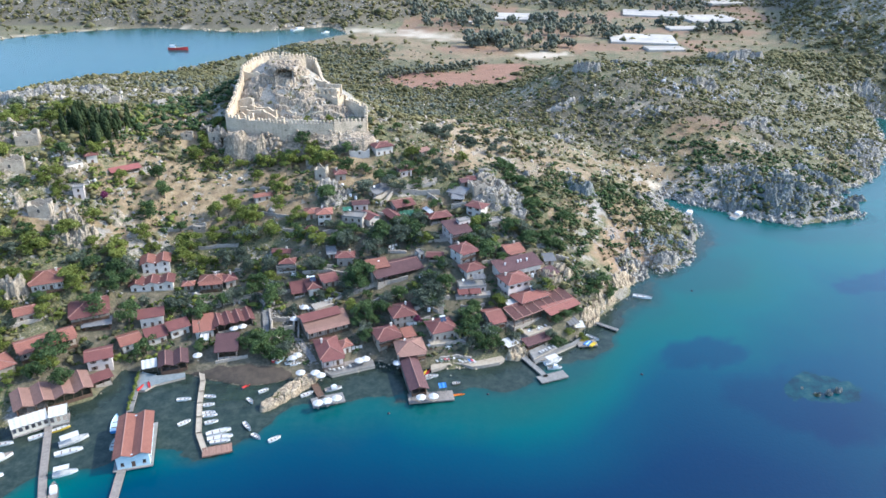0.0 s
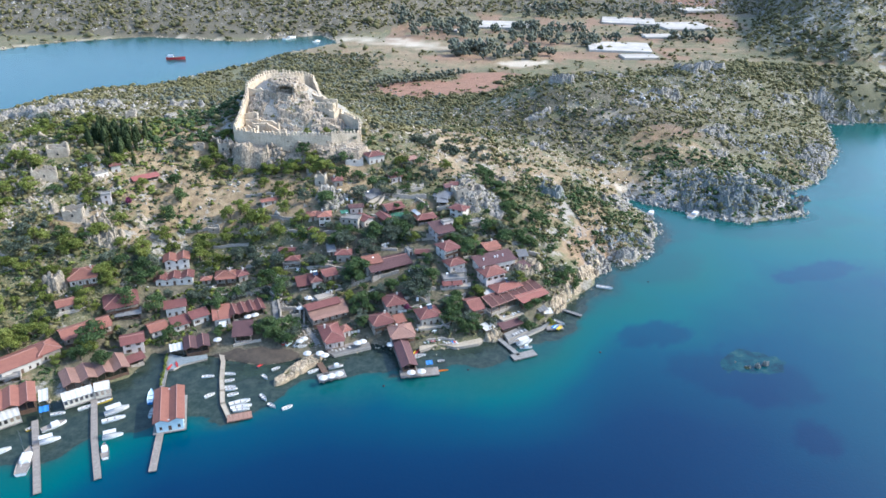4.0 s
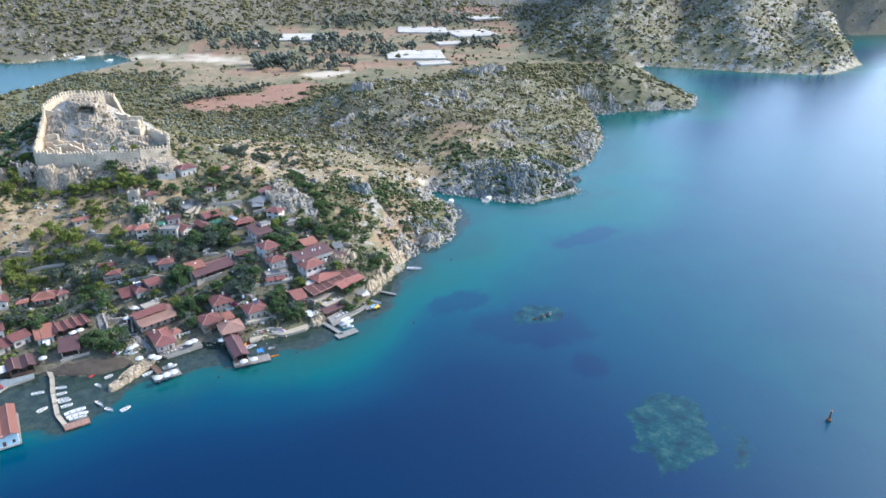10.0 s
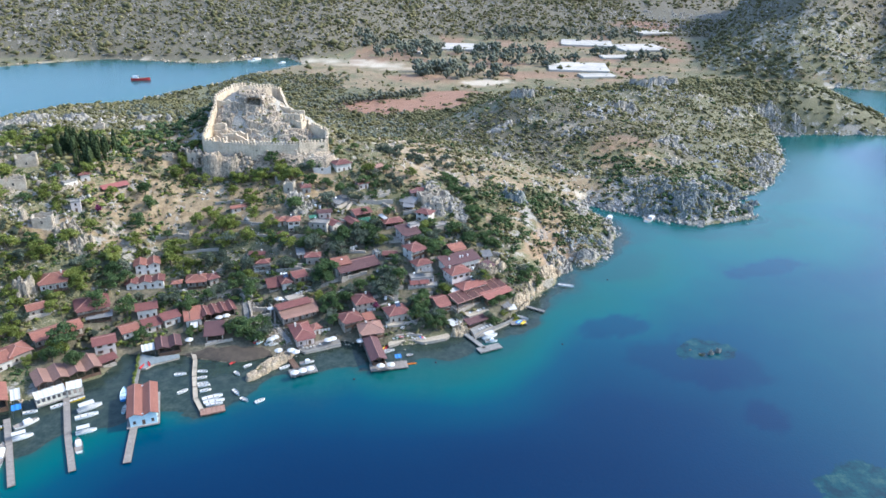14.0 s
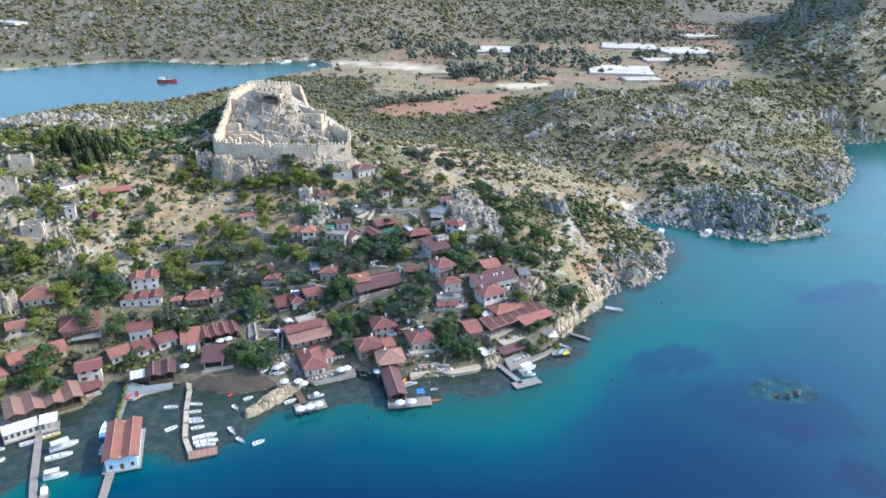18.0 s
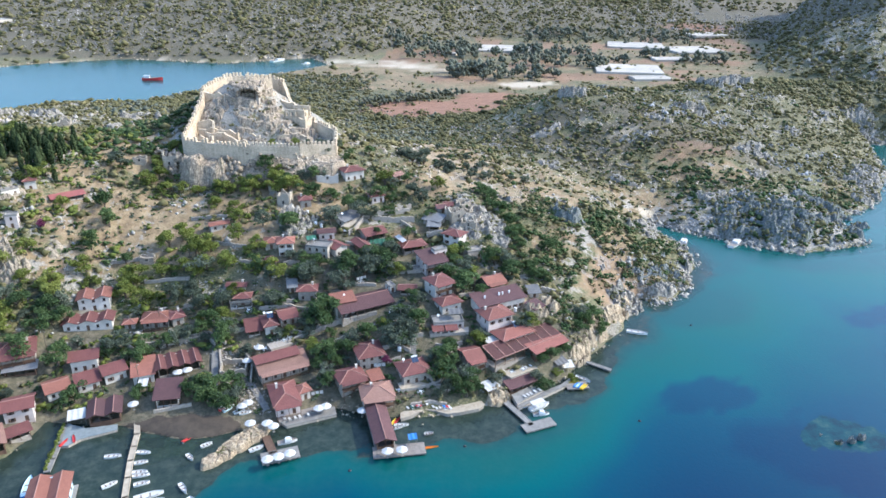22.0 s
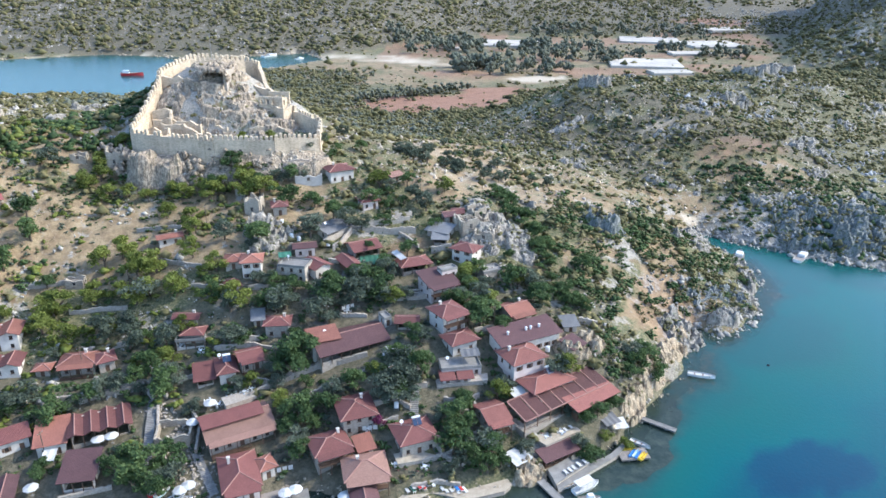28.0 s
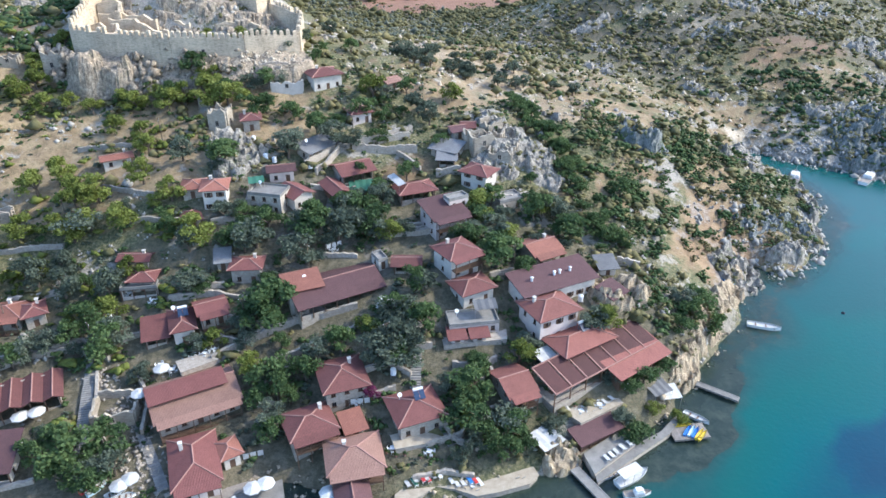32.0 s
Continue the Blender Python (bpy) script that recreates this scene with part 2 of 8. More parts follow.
def water_material():
    """Clear sea: bed seen through the shallows, turquoise over sand, dark over weed, blue where it is deep; ripples and gloss."""
    m, t, b = nodes_of("sea_water", 0.22)
    where = place_of(t)
    depth = t.nodes.new("ShaderNodeVertexColor")
    depth.layer_name = "depth"
    sep = t.nodes.new("ShaderNodeSeparateColor")
    t.links.new(depth.outputs["Color"], sep.inputs[0])
    patch = noise_of(t, where, 0.03, 4.0, 0.5)
    far = math_of(t, "ADD", sep.outputs["Red"], math_of(t, "MULTIPLY", math_of(t, "SUBTRACT", patch, 0.5), 0.16))
    c = ramp_of(t, far, [(0.0, (0.008, 0.072, 0.07)), (0.05, (0.004, 0.085, 0.078)), (0.16, (0.001, 0.083, 0.088)), (0.36, (0.0004, 0.046, 0.082)), (0.75, (0.0003, 0.022, 0.063)), (1.0, (0.0003, 0.0155, 0.052))])
    bed = noise_of(t, where, 0.28, 7.0, 0.75)
    weed = ramp_of(t, bed, [(0.36, (0.016, 0.023, 0.018)), (0.5, (0.032, 0.041, 0.031)), (0.66, (0.056, 0.066, 0.048))])
    n = t.nodes.new("ShaderNodeMapRange")
    n.inputs["From Min"].default_value, n.inputs["From Max"].default_value = 0.5, 0.62
    n.inputs["To Max"].default_value = 0.92
    t.links.new(math_of(t, "ADD", sep.outputs["Green"], math_of(t, "MULTIPLY", math_of(t, "SUBTRACT", bed, 0.5), 0.35)), n.inputs["Value"])
    c = mix_of(t, math_of(t, "MAXIMUM", math_of(t, "MULTIPLY", sep.outputs["Green"], 0.7), n.outputs["Result"]), c, weed)
    n = t.nodes.new("ShaderNodeMapRange")
    n.inputs["From Min"].default_value, n.inputs["From Max"].default_value = 0.32, 0.55
    t.links.new(math_of(t, "ADD", sep.outputs["Blue"], math_of(t, "MULTIPLY", math_of(t, "SUBTRACT", bed, 0.5), 1.1)), n.inputs["Value"])
    stony = noise_of(t, where, 0.16, 6.0, 0.7)
    c = mix_of(t, n.outputs["Result"], c, ramp_of(t, stony, [(0.38, (0.001, 0.022, 0.036)), (0.52, (0.003, 0.045, 0.056)), (0.66, (0.028, 0.074, 0.066))]))
    t.links.new(c, b.inputs["Base Color"])
    b.inputs["IOR"].default_value, b.inputs["Specular IOR Level"].default_value = 1.33, 0.42
    ripple = noise_of(t, where, 0.9, 4.0, 0.6)
    bump_of(t, b, ripple, 0.3, 0.15)
    clear = t.nodes.new("ShaderNodeBsdfTransparent")
    clear.inputs["Color"].default_value = (0.6, 0.85, 0.82, 1)
    mix = t.nodes.new("ShaderNodeMixShader")
    t.links.new(depth.outputs["Alpha"], mix.inputs[0])
    t.links.new(clear.outputs[0], mix.inputs[1])
    t.links.new(b.outputs[0], mix.inputs[2])
    t.links.new(mix.outputs[0], t.nodes["Material Output"].inputs["Surface"])
    return m


def crag_material(name, dark, light, green=0.5):
    """Weathered limestone: pale faces, dark clefts and streaks, and low scrub rooted in the cracks."""
    m, t, b = nodes_of(name, 0.95)
    where = place_of(t)
    stretch = add(t, "ShaderNodeMapping")
    stretch.inputs["Scale"].default_value = (1.0, 1.0, 0.8)
    t.links.new(where, stretch.inputs["Vector"])
    streak, grain, patch = noise_of(t, stretch.outputs[0], 0.9, 7.0, 0.75), noise_of(t, where, 3.5, 5.0, 0.7), noise_of(t, where, 0.4, 5.0, 0.65)
    c = ramp_of(t, streak, [(0.3, tuple(v * 0.35 for v in dark)), (0.45, dark), (0.62, light), (0.8, tuple(min(1, v * 1.2) for v in light))])
    c = mix_of(t, 0.3, c, ramp_of(t, grain, [(0.3, tuple(v * 0.5 for v in dark)), (0.7, light)]))
    n = t.nodes.new("ShaderNodeMapRange")
    n.inputs["From Min"].default_value, n.inputs["From Max"].default_value = 0.56, 0.63
    t.links.new(patch, n.inputs["Value"])
    scrub = ramp_of(t, grain, [(0.3, (0.035, 0.05, 0.022)), (0.7, (0.15, 0.16, 0.075))])
    c = mix_of(t, math_of(t, "MULTIPLY", n.outputs["Result"], green), c, scrub)
    t.links.new(c, b.inputs["Base Color"])
    bump_of(t, b, math_of(t, "ADD", streak, math_of(t, "MULTIPLY", grain, 0.5)), 1.0, 0.35)
    return m


def masonry(name, dark, light):
    """Old ashlar: weathered courses, pale repairs, dark run-off streaks below the top."""
    m, t, b = nodes_of(name, 0.95)
    where = place_of(t)
    flat, tall = add(t, "ShaderNodeMapping"), add(t, "ShaderNodeMapping")
    flat.inputs["Scale"].default_value, tall.inputs["Scale"].default_value = (0.7, 0.7, 2.4), (1.0, 1.0, 0.12)
    t.links.new(where, flat.inputs["Vector"])
    t.links.new(where, tall.inputs["Vector"])
    stones, runs, patch = noise_of(t, flat.outputs[0], 1.3, 5.0, 0.7), noise_of(t, tall.outputs[0], 0.8, 6.0, 0.7), noise_of(t, where, 0.16, 6.0, 0.65)
    mid = tuple((p + q) / 2 for p, q in zip(dark, light))
    c = ramp_of(t, patch, [(0.36, dark), (0.5, mid), (0.62, light)])
    c = mix_of(t, 0.5, c, ramp_of(t, stones, [(0.34, tuple(v * 0.45 for v in dark)), (0.5, mid), (0.66, light)]))
    c = mix_of(t, 0.14, c, ramp_of(t, runs, [(0.4, tuple(v * 0.5 for v in dark)), (0.58, light)]))
    t.links.new(c, b.inputs["Base Color"])
    bump_of(t, b, stones, 1.0, 0.25)
    return m


GROUND, SEA = ground_material(), water_material()
# ---- the lie of the land: one coast, a sum of rounded hills, and roughness on top ----
COAST_SOUTH = [(-430, 330), (-400, 250), (-300, 205), (-230, 212), (-169, 220), (-138, 221), (-117, 236), (-114, 252), (-92, 251), (-84, 248),
               (-70, 244.5), (-62, 246), (-51, 251), (-41, 252), (-30, 261), (-20, 259), (-7, 256), (8, 258), (20, 263), (36, 271), (48, 280),
               (52, 288), (57, 293), (66, 304), (74, 313), (76, 323), (81, 332), (87, 341), (92, 334), (101, 339), (106, 347), (112, 353), (113.5, 362), (121, 373),
               (122.5, 387), (121.5, 400), (115, 410), (113.5, 424), (117, 428), (123, 422), (134, 413.5), (148, 407)]
COAST_EAST = [(159, 397), (177, 390), (216, 401), (212, 425), (221, 439), (250, 460), (295, 523), (318, 588), (322, 612), (380, 606), (437, 607), (466, 650),
              (463, 690), (500, 832), (546, 812), (620, 772), (710, 733), (814, 794), (850, 880), (900, 1000), (1000, 1060), (1130, 1031), (1400, 1000),
              (2800, 900), (2800, 3400), (-2800, 3400)]
COAST_NORTH = [(-2800, 800), (-1200, 800), (-700, 850), (-545, 885), (-500, 945), (-400, 1000), (-330, 985), (-266, 968), (-205, 1012), (-165, 1025),
               (-138, 966), (-190, 890), (-221, 816), (-272, 740), (-330, 620), (-430, 450)]
COAST = np.array(COAST_SOUTH + COAST_EAST + COAST_NORTH, float)
# hills: x, y, radius, height
HILLS_WEST = [(-92, 425, 22, 24.3), (-80, 405, 45, 32.4), (-95, 385, 28, -2.9), (-50, 388, 26, 0.0), (-130, 360, 45, 8.8), (-150, 305, 28, 6.3),
              (-185, 350, 40, 18.5), (-180, 415, 50, 20.8), (-230, 450, 60, 14.0), (-262, 554, 70, 23.8), (-230, 290, 45, 23.4),
              (-300, 380, 70, 31.2), (-60, 330, 25, 12.1), (-15, 375, 35, 16.3), (10, 345, 25, 5.0), (0, 300, 25, 10.5), (-50, 290, 25, 2.8),
              (-110, 290, 28, 2.2), (40, 345, 25, 8.9), (70, 380, 30, 12.7)]
HILLS_EAST = [(30, 440, 45, 22.6), (-60, 480, 50, 12.1), (-130, 520, 60, 20.9), (90, 560, 45, 30.8), (165, 545, 45, 16.9), (150, 480, 40, 12.2),
              (220, 620, 50, 33.9), (320, 630, 50, 14.7), (185, 425, 28, 4.7), (240, 510, 35, 3.8), (60, 600, 45, 2.0), (110, 640, 50, 14.7),
              (390, 660, 45, 19.6), (-140, 620, 70, 6.1), (300, 720, 60, 19.3), (60, 290, 20, 17.8), (-30, 420, 30, 3.0), (0, 500, 40, 2.0)]
HILLS = HILLS_WEST + HILLS_EAST


def inland(x, y):
    """Distance from the coast, positive on land."""
    x, y = np.asarray(x, float), np.asarray(y, float)
    best, inside = np.full(x.shape, 1e9), np.zeros(x.shape, bool)
    for (ax, ay), (bx, by) in zip(COAST, np.roll(COAST, -1, 0)):
        ex, ey = bx - ax, by - ay
        k = np.clip(((x - ax) * ex + (y - ay) * ey) / (ex * ex + ey * ey), 0, 1)
        best = np.minimum(best, (x - ax - k * ex) ** 2 + (y - ay - k * ey) ** 2)
        if ay != by:
            inside ^= ((ay > y) != (by > y)) & (x < (y - ay) / ey * ex + ax)
    return np.where(inside, 1, -1) * np.sqrt(best)


def waves(x, y, step, seed):
    """Smooth value noise, -1 to 1."""
    u, v = x / step + seed * 17.3, y / step - seed * 9.1
    i, j = np.floor(u), np.floor(v)
    f, g = u - i, v - j
    f, g = f * f * (3 - 2 * f), g * g * (3 - 2 * g)

    def at(a, b):
        n = np.sin(a * 127.1 + b * 311.7 + seed * 74.7) * 43758.5453
        return 2 * (n - np.floor(n)) - 1
    return at(i, j) * (1 - f) * (1 - g) + at(i + 1, j) * f * (1 - g) + at(i, j + 1) * (1 - f) * g + at(i + 1, j + 1) * f * g


def swell(x, y):
    """The smooth height of the land, without roughness."""
    z = np.zeros(np.shape(x))
    for hx, hy, r, h in HILLS:
        z = z + h * np.exp(-((x - hx) ** 2 + (y - hy) ** 2) / (2 * r * r))
    return z


def far_hills(x, y):
    """The range beyond the valley and the bay, and the two spurs of the mountain in the east."""
    lean = np.clip((x + 170) / 260, 0, 1)
    back = np.clip(y - 985 - 240 * lean * lean * (3 - 2 * lean), 0, None)
    west = 0.2 * back * np.clip((700 - x) / 500, 0.5, 1) + 14 * waves(x, y, 260, 3) * np.clip(back / 300, 0, 1)
    west = 112 * (1 - np.exp(-np.clip(west, 0, None) / 112))

    def spur(ax, ay, bx, by, top, width):
        ex, ey = bx - ax, by - ay
        k = np.clip(((x - ax) * ex + (y - ay) * ey) / (ex * ex + ey * ey), 0, 1)
        d = np.hypot(x - ax - k * ex, y - ay - k * ey)
        return top * k ** 0.8 * np.clip(1 - d / (width * (0.6 + 0.4 * k)), 0, 1) ** 0.9
    east = np.maximum(spur(450, 850, 820, 1420, 250, 190), spur(600, 768, 980, 1330, 230, 185))
    east = np.maximum(east, spur(690, 735, 1180, 1250, 190, 165))
    ribs = waves(x, y, 46, 15) + 0.6 * waves(x, y, 19, 19)
    east = east * (1 + 0.1 * ribs) + 3.0 * ribs * np.clip(east / 40, 0, 1)
    back = 260 * smooth(1500, 2300, y) * smooth(120, 480, x) * (1 + 0.12 * waves(x, y, 210, 8))
    return np.maximum(np.maximum(west, east), back)


def land(x, y, rough=1.0):
    """Height of the ground, sea bed included."""
    x, y = np.asarray(x, float), np.asarray(y, float)
    d = inland(x, y)
    ramp = 1 - np.exp(-np.clip(d, 0, None) / 14)
    z = 1.4 * (1 - np.exp(-np.clip(d, 0, None) / 2.5)) + ramp * np.clip(swell(x, y), 0.4, None) + np.clip(ramp, 0, 1) * far_hills(x, y)
    if rough:
        wild = np.clip((d - 2) / 25, 0, 1) * np.clip(swell(x, y) / 25 + far_hills(x, y) / 60, 0.05, 1)
        z = z + rough * wild * (1.6 * waves(x, y, 23, 1) + 1.1 * np.abs(waves(x, y, 9, 2)) + 0.5 * waves(x, y, 4, 5))
    brow = 377 + 0.45 * np.clip(x + 60, 0, None) + 0.45 * np.clip(-100 - x, 0, None)
    z = z + 4.6 * np.exp(-((x + 78) / 36) ** 6 - ((y - brow) / 4.6) ** 2)
    flat = smooth(0.0, 0.6, np.maximum(blob(x, y, -8, 700, 95, 52, 14), blob(x, y, 40, 752, 62, 40, 52)))
    z = z * (1 - 0.7 * flat) + 0.7 * flat * 3.5
    court = np.exp(-((x + 80) / 27) ** 4 - ((y - 389.5) / 9) ** 4)
    z = z * (1 - court) + court * (49.0 + 0.5 * waves(x, y, 6, 9))
    deep = -0.4 - 0.17 * np.clip(-d, 0, None)
    return np.where(d > 0, z, np.maximum(deep, -14))


def smooth(a, b, v):
    k = np.clip((v - a) / (b - a), 0, 1)
    return k * k * (3 - 2 * k)


def blob(x, y, cx, cy, rx, ry, turn=0.0):
    """1 inside an ellipse with an uneven edge, 0 outside."""
    c, s = math.cos(radians(turn)), math.sin(radians(turn))
    u, v = ((x - cx) * c + (y - cy) * s) / rx, ((y - cy) * c - (x - cx) * s) / ry
    return 1 - smooth(0.75, 1.15, np.hypot(u, v) + 0.26 * waves(x, y, 0.55 * min(rx, ry), 7) + 0.14 * waves(x, y, 0.2 * min(rx, ry), 8))


def sheet(name, xs, ys, height, material, layer, colours):
    gx, gy = np.meshgrid(xs, ys)
    gz = height(gx, gy)
    n, m = len(xs), len(ys)
    i = np.arange(n * m).reshape(m, n)
    quads = np.stack([i[:-1, :-1], i[:-1, 1:], i[1:, 1:], i[1:, :-1]], -1).reshape(-1, 4)
    me = bpy.data.meshes.new(name)
    me.vertices.add(n * m)
    me.vertices.foreach_set("co", np.stack([gx, gy, gz], -1).astype(np.float32).ravel())
    me.loops.add(quads.size)
    me.loops.foreach_set("vertex_index", quads.astype(np.int32).ravel())
    me.polygons.add(len(quads))
    me.polygons.foreach_set("loop_start", np.arange(0, quads.size, 4, dtype=np.int32))
    me.update(calc_edges=True)
    layer = me.color_attributes.new(layer, "FLOAT_COLOR", "POINT")
    layer.data.foreach_set("color", np.stack(colours(gx, gy, gz), -1).astype(np.float32).ravel())
    me.shade_smooth()
    me.materials.append(material)
    return new(name, me)


def ground_cover(x, y, z):
    d = inland(x, y)
    dry = 0.55 * blob(x, y, -75, 348, 42, 22, 20) + 0.5 * blob(x, y, -120, 395, 34, 16, 30) + 0.24 * blob(x, y, 20, 405, 46, 26, -30) + 0.2 * blob(x, y, 150, 455, 45, 16, 25)
    dry = dry + 0.25 * blob(x, y, 85, 350, 14, 12) + 0.2 * blob(x, y, -20, 880, 130, 110) + 0.12 * blob(x, y, 240, 1050, 260, 250) - 0.25 * blob(x, y, 90, 500, 120, 45)
    # Negative over the village: darkens its earth, painting in the shade that lies there.
    dry = dry - 0.25 * blob(x, y, -30, 300, 95, 42) - 0.1 * blob(x, y, -130, 245, 40, 18)
    field = (waves(x, y, 42, 21) > 0.1) * (waves(x, y, 60, 22) > -0.3) * smooth(820, 860, y) * (far_hills(x, y) < 3) * (x > -120) * (x < 460)
    soil = 0.25 * blob(x, y, 76, 340, 12, 22, -25) + 0.4 * blob(x, y, 152, 486, 24, 9, 15) + 0.55 * field + 0.95 * np.maximum(blob(x, y, -8, 702, 72, 36, 14), blob(x, y, 40, 752, 48, 26, 52)) + 0.1 * blob(x, y, -70, 247.5, 19, 6) + 0.4 * blob(x, y, -9, 345, 8, 5, 25) + 0.8 * blob(x, y, 440, 1350, 60, 40)
    dry = dry + 0.4 * blob(x, y, -108, 336, 20, 9, 10) + 0.4 * blob(x, y, -92, 357, 16, 6, 0) + 0.4 * blob(x, y, -148, 384, 20, 9, 25) + 0.4 * blob(x, y, -112, 371, 16, 6, -10) + 0.35 * blob(x, y, -155, 360, 14, 8, 0)
    dry = dry + 0.35 * blob(x, y, -64, 330, 9, 5, 0) + 0.3 * blob(x, y, -160, 310, 16, 8, 10) + 0.4 * blob(x, y, 8, 450, 22, 8, 0) + 0.2 * blob(x, y, 60, 398, 12, 18, 20) + 0.3 * blob(x, y, 130, 482, 26, 9, 10) + 0.3 * blob(x, y, 0, 378, 12, 10)
    # The two negative village blobs below add more of the painted shade.
    dry = dry + 0.1 * blob(x, y, 72, 345, 18, 24, -20) +  -0.3 * blob(x, y, -75, 256, 70, 22) + 0.16 + 0.12 * blob(x, y, 60, 440, 90, 40, -20)
    dry = dry + 0.22 * blob(x, y, -112, 326, 46, 30) - 0.15 * blob(x, y, -75, 275, 60, 18) + 0.22 * blob(x, y, 142, 470, 30, 10, 15) + 0.3 * blob(x, y, -124, 350, 24, 13) + 0.25 * blob(x, y, -150, 335, 18, 10) + 0.3 * blob(x, y, 95, 520, 26, 7, 10) + 0.3 * blob(x, y, 175, 520, 24, 6, -15)
    dry = dry + 0.28 * blob(x, y, 80, 358, 9, 30, -22) + 0.28 * blob(x, y, 66, 326, 9, 16, -30) + 0.2 * blob(x, y, 52, 352, 8, 22, -35)
    sand = 0.14 * blob(x, y, 22, 392, 26, 14, -35) + 0.3 * blob(x, y, -4, 420, 22, 9, -15) + 0.3 * blob(x, y, -22, 446, 16, 7, 10) + 0.4 * blob(x, y, 118, 508, 15, 3, 25) + 0.35 * blob(x, y, 92, 524, 12, 3, -10) + 0.35 * blob(x, y, 150, 535, 13, 3, 15) + 0.3 * blob(x, y, 62, 500, 12, 3, 20) + 0.8 * blob(x, y, -75, 975, 70, 26, -18) * (0.7 + 0.5 * waves(x, y, 16, 41)) + 0.6 * blob(x, y, -20, 930, 60, 16, -30) * (0.6 + 0.6 * waves(x, y, 14, 42)) + 0.9 * blob(x, y, 90, 835, 30, 18, 20) + 0.9 * blob(x, y, 113, 432, 5, 3) + 0.8 * (1 - smooth(1, 4, d)) * smooth(0, 1, y - 640) * (d > 0)
    rock = 0.5 * smooth(0.5, 3, d) * (1 - smooth(4, 9, d)) * (1 - blob(x, y, -60, 250, 80, 26)) - 0.3 * blob(x, y, -60, 250, 80, 26) + 0.7 * blob(x, y, -85, 408, 42, 40) + 0.6 * blob(x, y, 175, 425, 50, 30) + 0.15 * blob(x, y, -165, 315, 40, 40)
    rock = rock + 0.15 * blob(x, y, 55, 330, 25, 40, -30) + 0.35 * (np.abs(waves(x, y, 24, 31)) < 0.16) + 0.3 * (np.abs(waves(x, y, 11, 32)) < 0.12) + 0.28 * np.clip(far_hills(x, y) / 30, 0, 1) - 0.9 * smooth(700, 800, y) * (far_hills(x, y) < 4)
    dry = dry - 0.3 * smooth(940, 1010, y) * (far_hills(x, y) > 1) - 0.12 * smooth(470, 500, y) * (1 - smooth(640, 700, y)) * smooth(40, 80, x)
    return np.clip(dry, -0.3, 1), np.clip(soil, 0, 1), np.clip(rock, -1, 1), 1 - np.clip(sand, 0, 1)


def sea_depth(x, y, z):
    d = -inland(x, y)
    wave = waves(x, y, 40, 4)
    deep = smooth(8, 92, d + 12 * wave) * (1 - 0.55 * smooth(-70, -150, x)) * (1 - 0.68 * smooth(20, 190, x + 0.45 * (y - 230)) * (1 - smooth(450, 700, y)))
    deep = np.where(y > 560, np.minimum(deep, 0.2 + 0.3 * smooth(0, 600, x)), deep)
    deep = deep + 0.22 * blob(x, y, 92, 271, 17, 9, 15) + 0.2 * blob(x, y, 119, 242, 27, 18) + 0.16 * blob(x, y, 190, 330, 26, 8, 20) + 0.2 * blob(x, y, 130, 205, 8, 9)
    edge = d + 5 * waves(x, y, 17, 6) + 2.5 * waves(x, y, 6, 16)
    wide = 18 + 17 * smooth(-48, -76, x) - 3 * smooth(-30, 20, x) - 6 * smooth(36, 52, x)
    harbour = (1 - smooth(wide - 3, wide + 4, edge)) * (y < 350) * (1 - smooth(58, 84, x))
    # The last term tints the bay green: a painted reflection of its hills.
    weed = np.maximum((0.3 + 0.2 * waves(x, y, 24, 18)) * (1 - smooth(20, 40, edge)) * (1 - smooth(20, 70, x)) * (y < 350), np.maximum((0.85 + 0.2 * waves(x, y, 9, 17)) * harbour, 0.42 * smooth(520, 600, y) * (1 - smooth(-60, 60, x))))
    weed = np.maximum(weed, 0.6 * (1 - smooth(5, 11, edge)) * smooth(46, 60, x) * (1 - smooth(126, 140, x)) * (y < 400))
    reef = (0.8 + 0.4 * waves(x, y, 4, 33)) * blob(x, y, 143, 161, 15, 26, -31) + 0.5 * (0.5 + waves(x, y, 5, 34)) * blob(x, y, 152, 150, 14, 14) + 0.95 * blob(x, y, 125, 250.5, 13, 8, 12)
    return deep, np.clip(weed, 0, 1), np.clip(reef, 0, 1), 0.8 + 0.2 * smooth(0.5, 9, d) - 0.35 * blob(x, y, -73, 242, 13, 7)


GX = np.concatenate([-280 - np.cumsum(2 * 1.055 ** np.arange(75))[::-1], np.arange(-280, 331, 2.0), 331 + np.cumsum(2 * 1.055 ** np.arange(75))])
GY = np.concatenate([np.array([-2500, -1200, -600, -250, -50, 60, 120, 160, 185]), np.arange(196, 480, 2.0), np.arange(480, 720, 3.0), 720 + np.cumsum(3 * 1.04 ** np.arange(90))])
ground = tagged(sheet("ground", GX, GY, land, GROUND, "cover", ground_cover), "dry rocky limestone hills with maquis scrub and tawny grass", "ground", kind="structure")
WX = np.concatenate([[-2800, -1600, -900, -600], np.arange(-450, 480, 3.0), [500, 560, 640, 760, 900, 1200, 1800, 2800]])
WY = np.concatenate([[-2500, -1200, -500, -200, -50, 50, 110], np.arange(130, 480, 3.0), np.arange(480, 1100, 15.0), [1200, 1500]])
water = tagged(sheet("water", WX, WY, lambda x, y: 0 * x, SEA, "depth", sea_depth), "calm clear blue and turquoise sea with weed patches", "water", kind="structure")


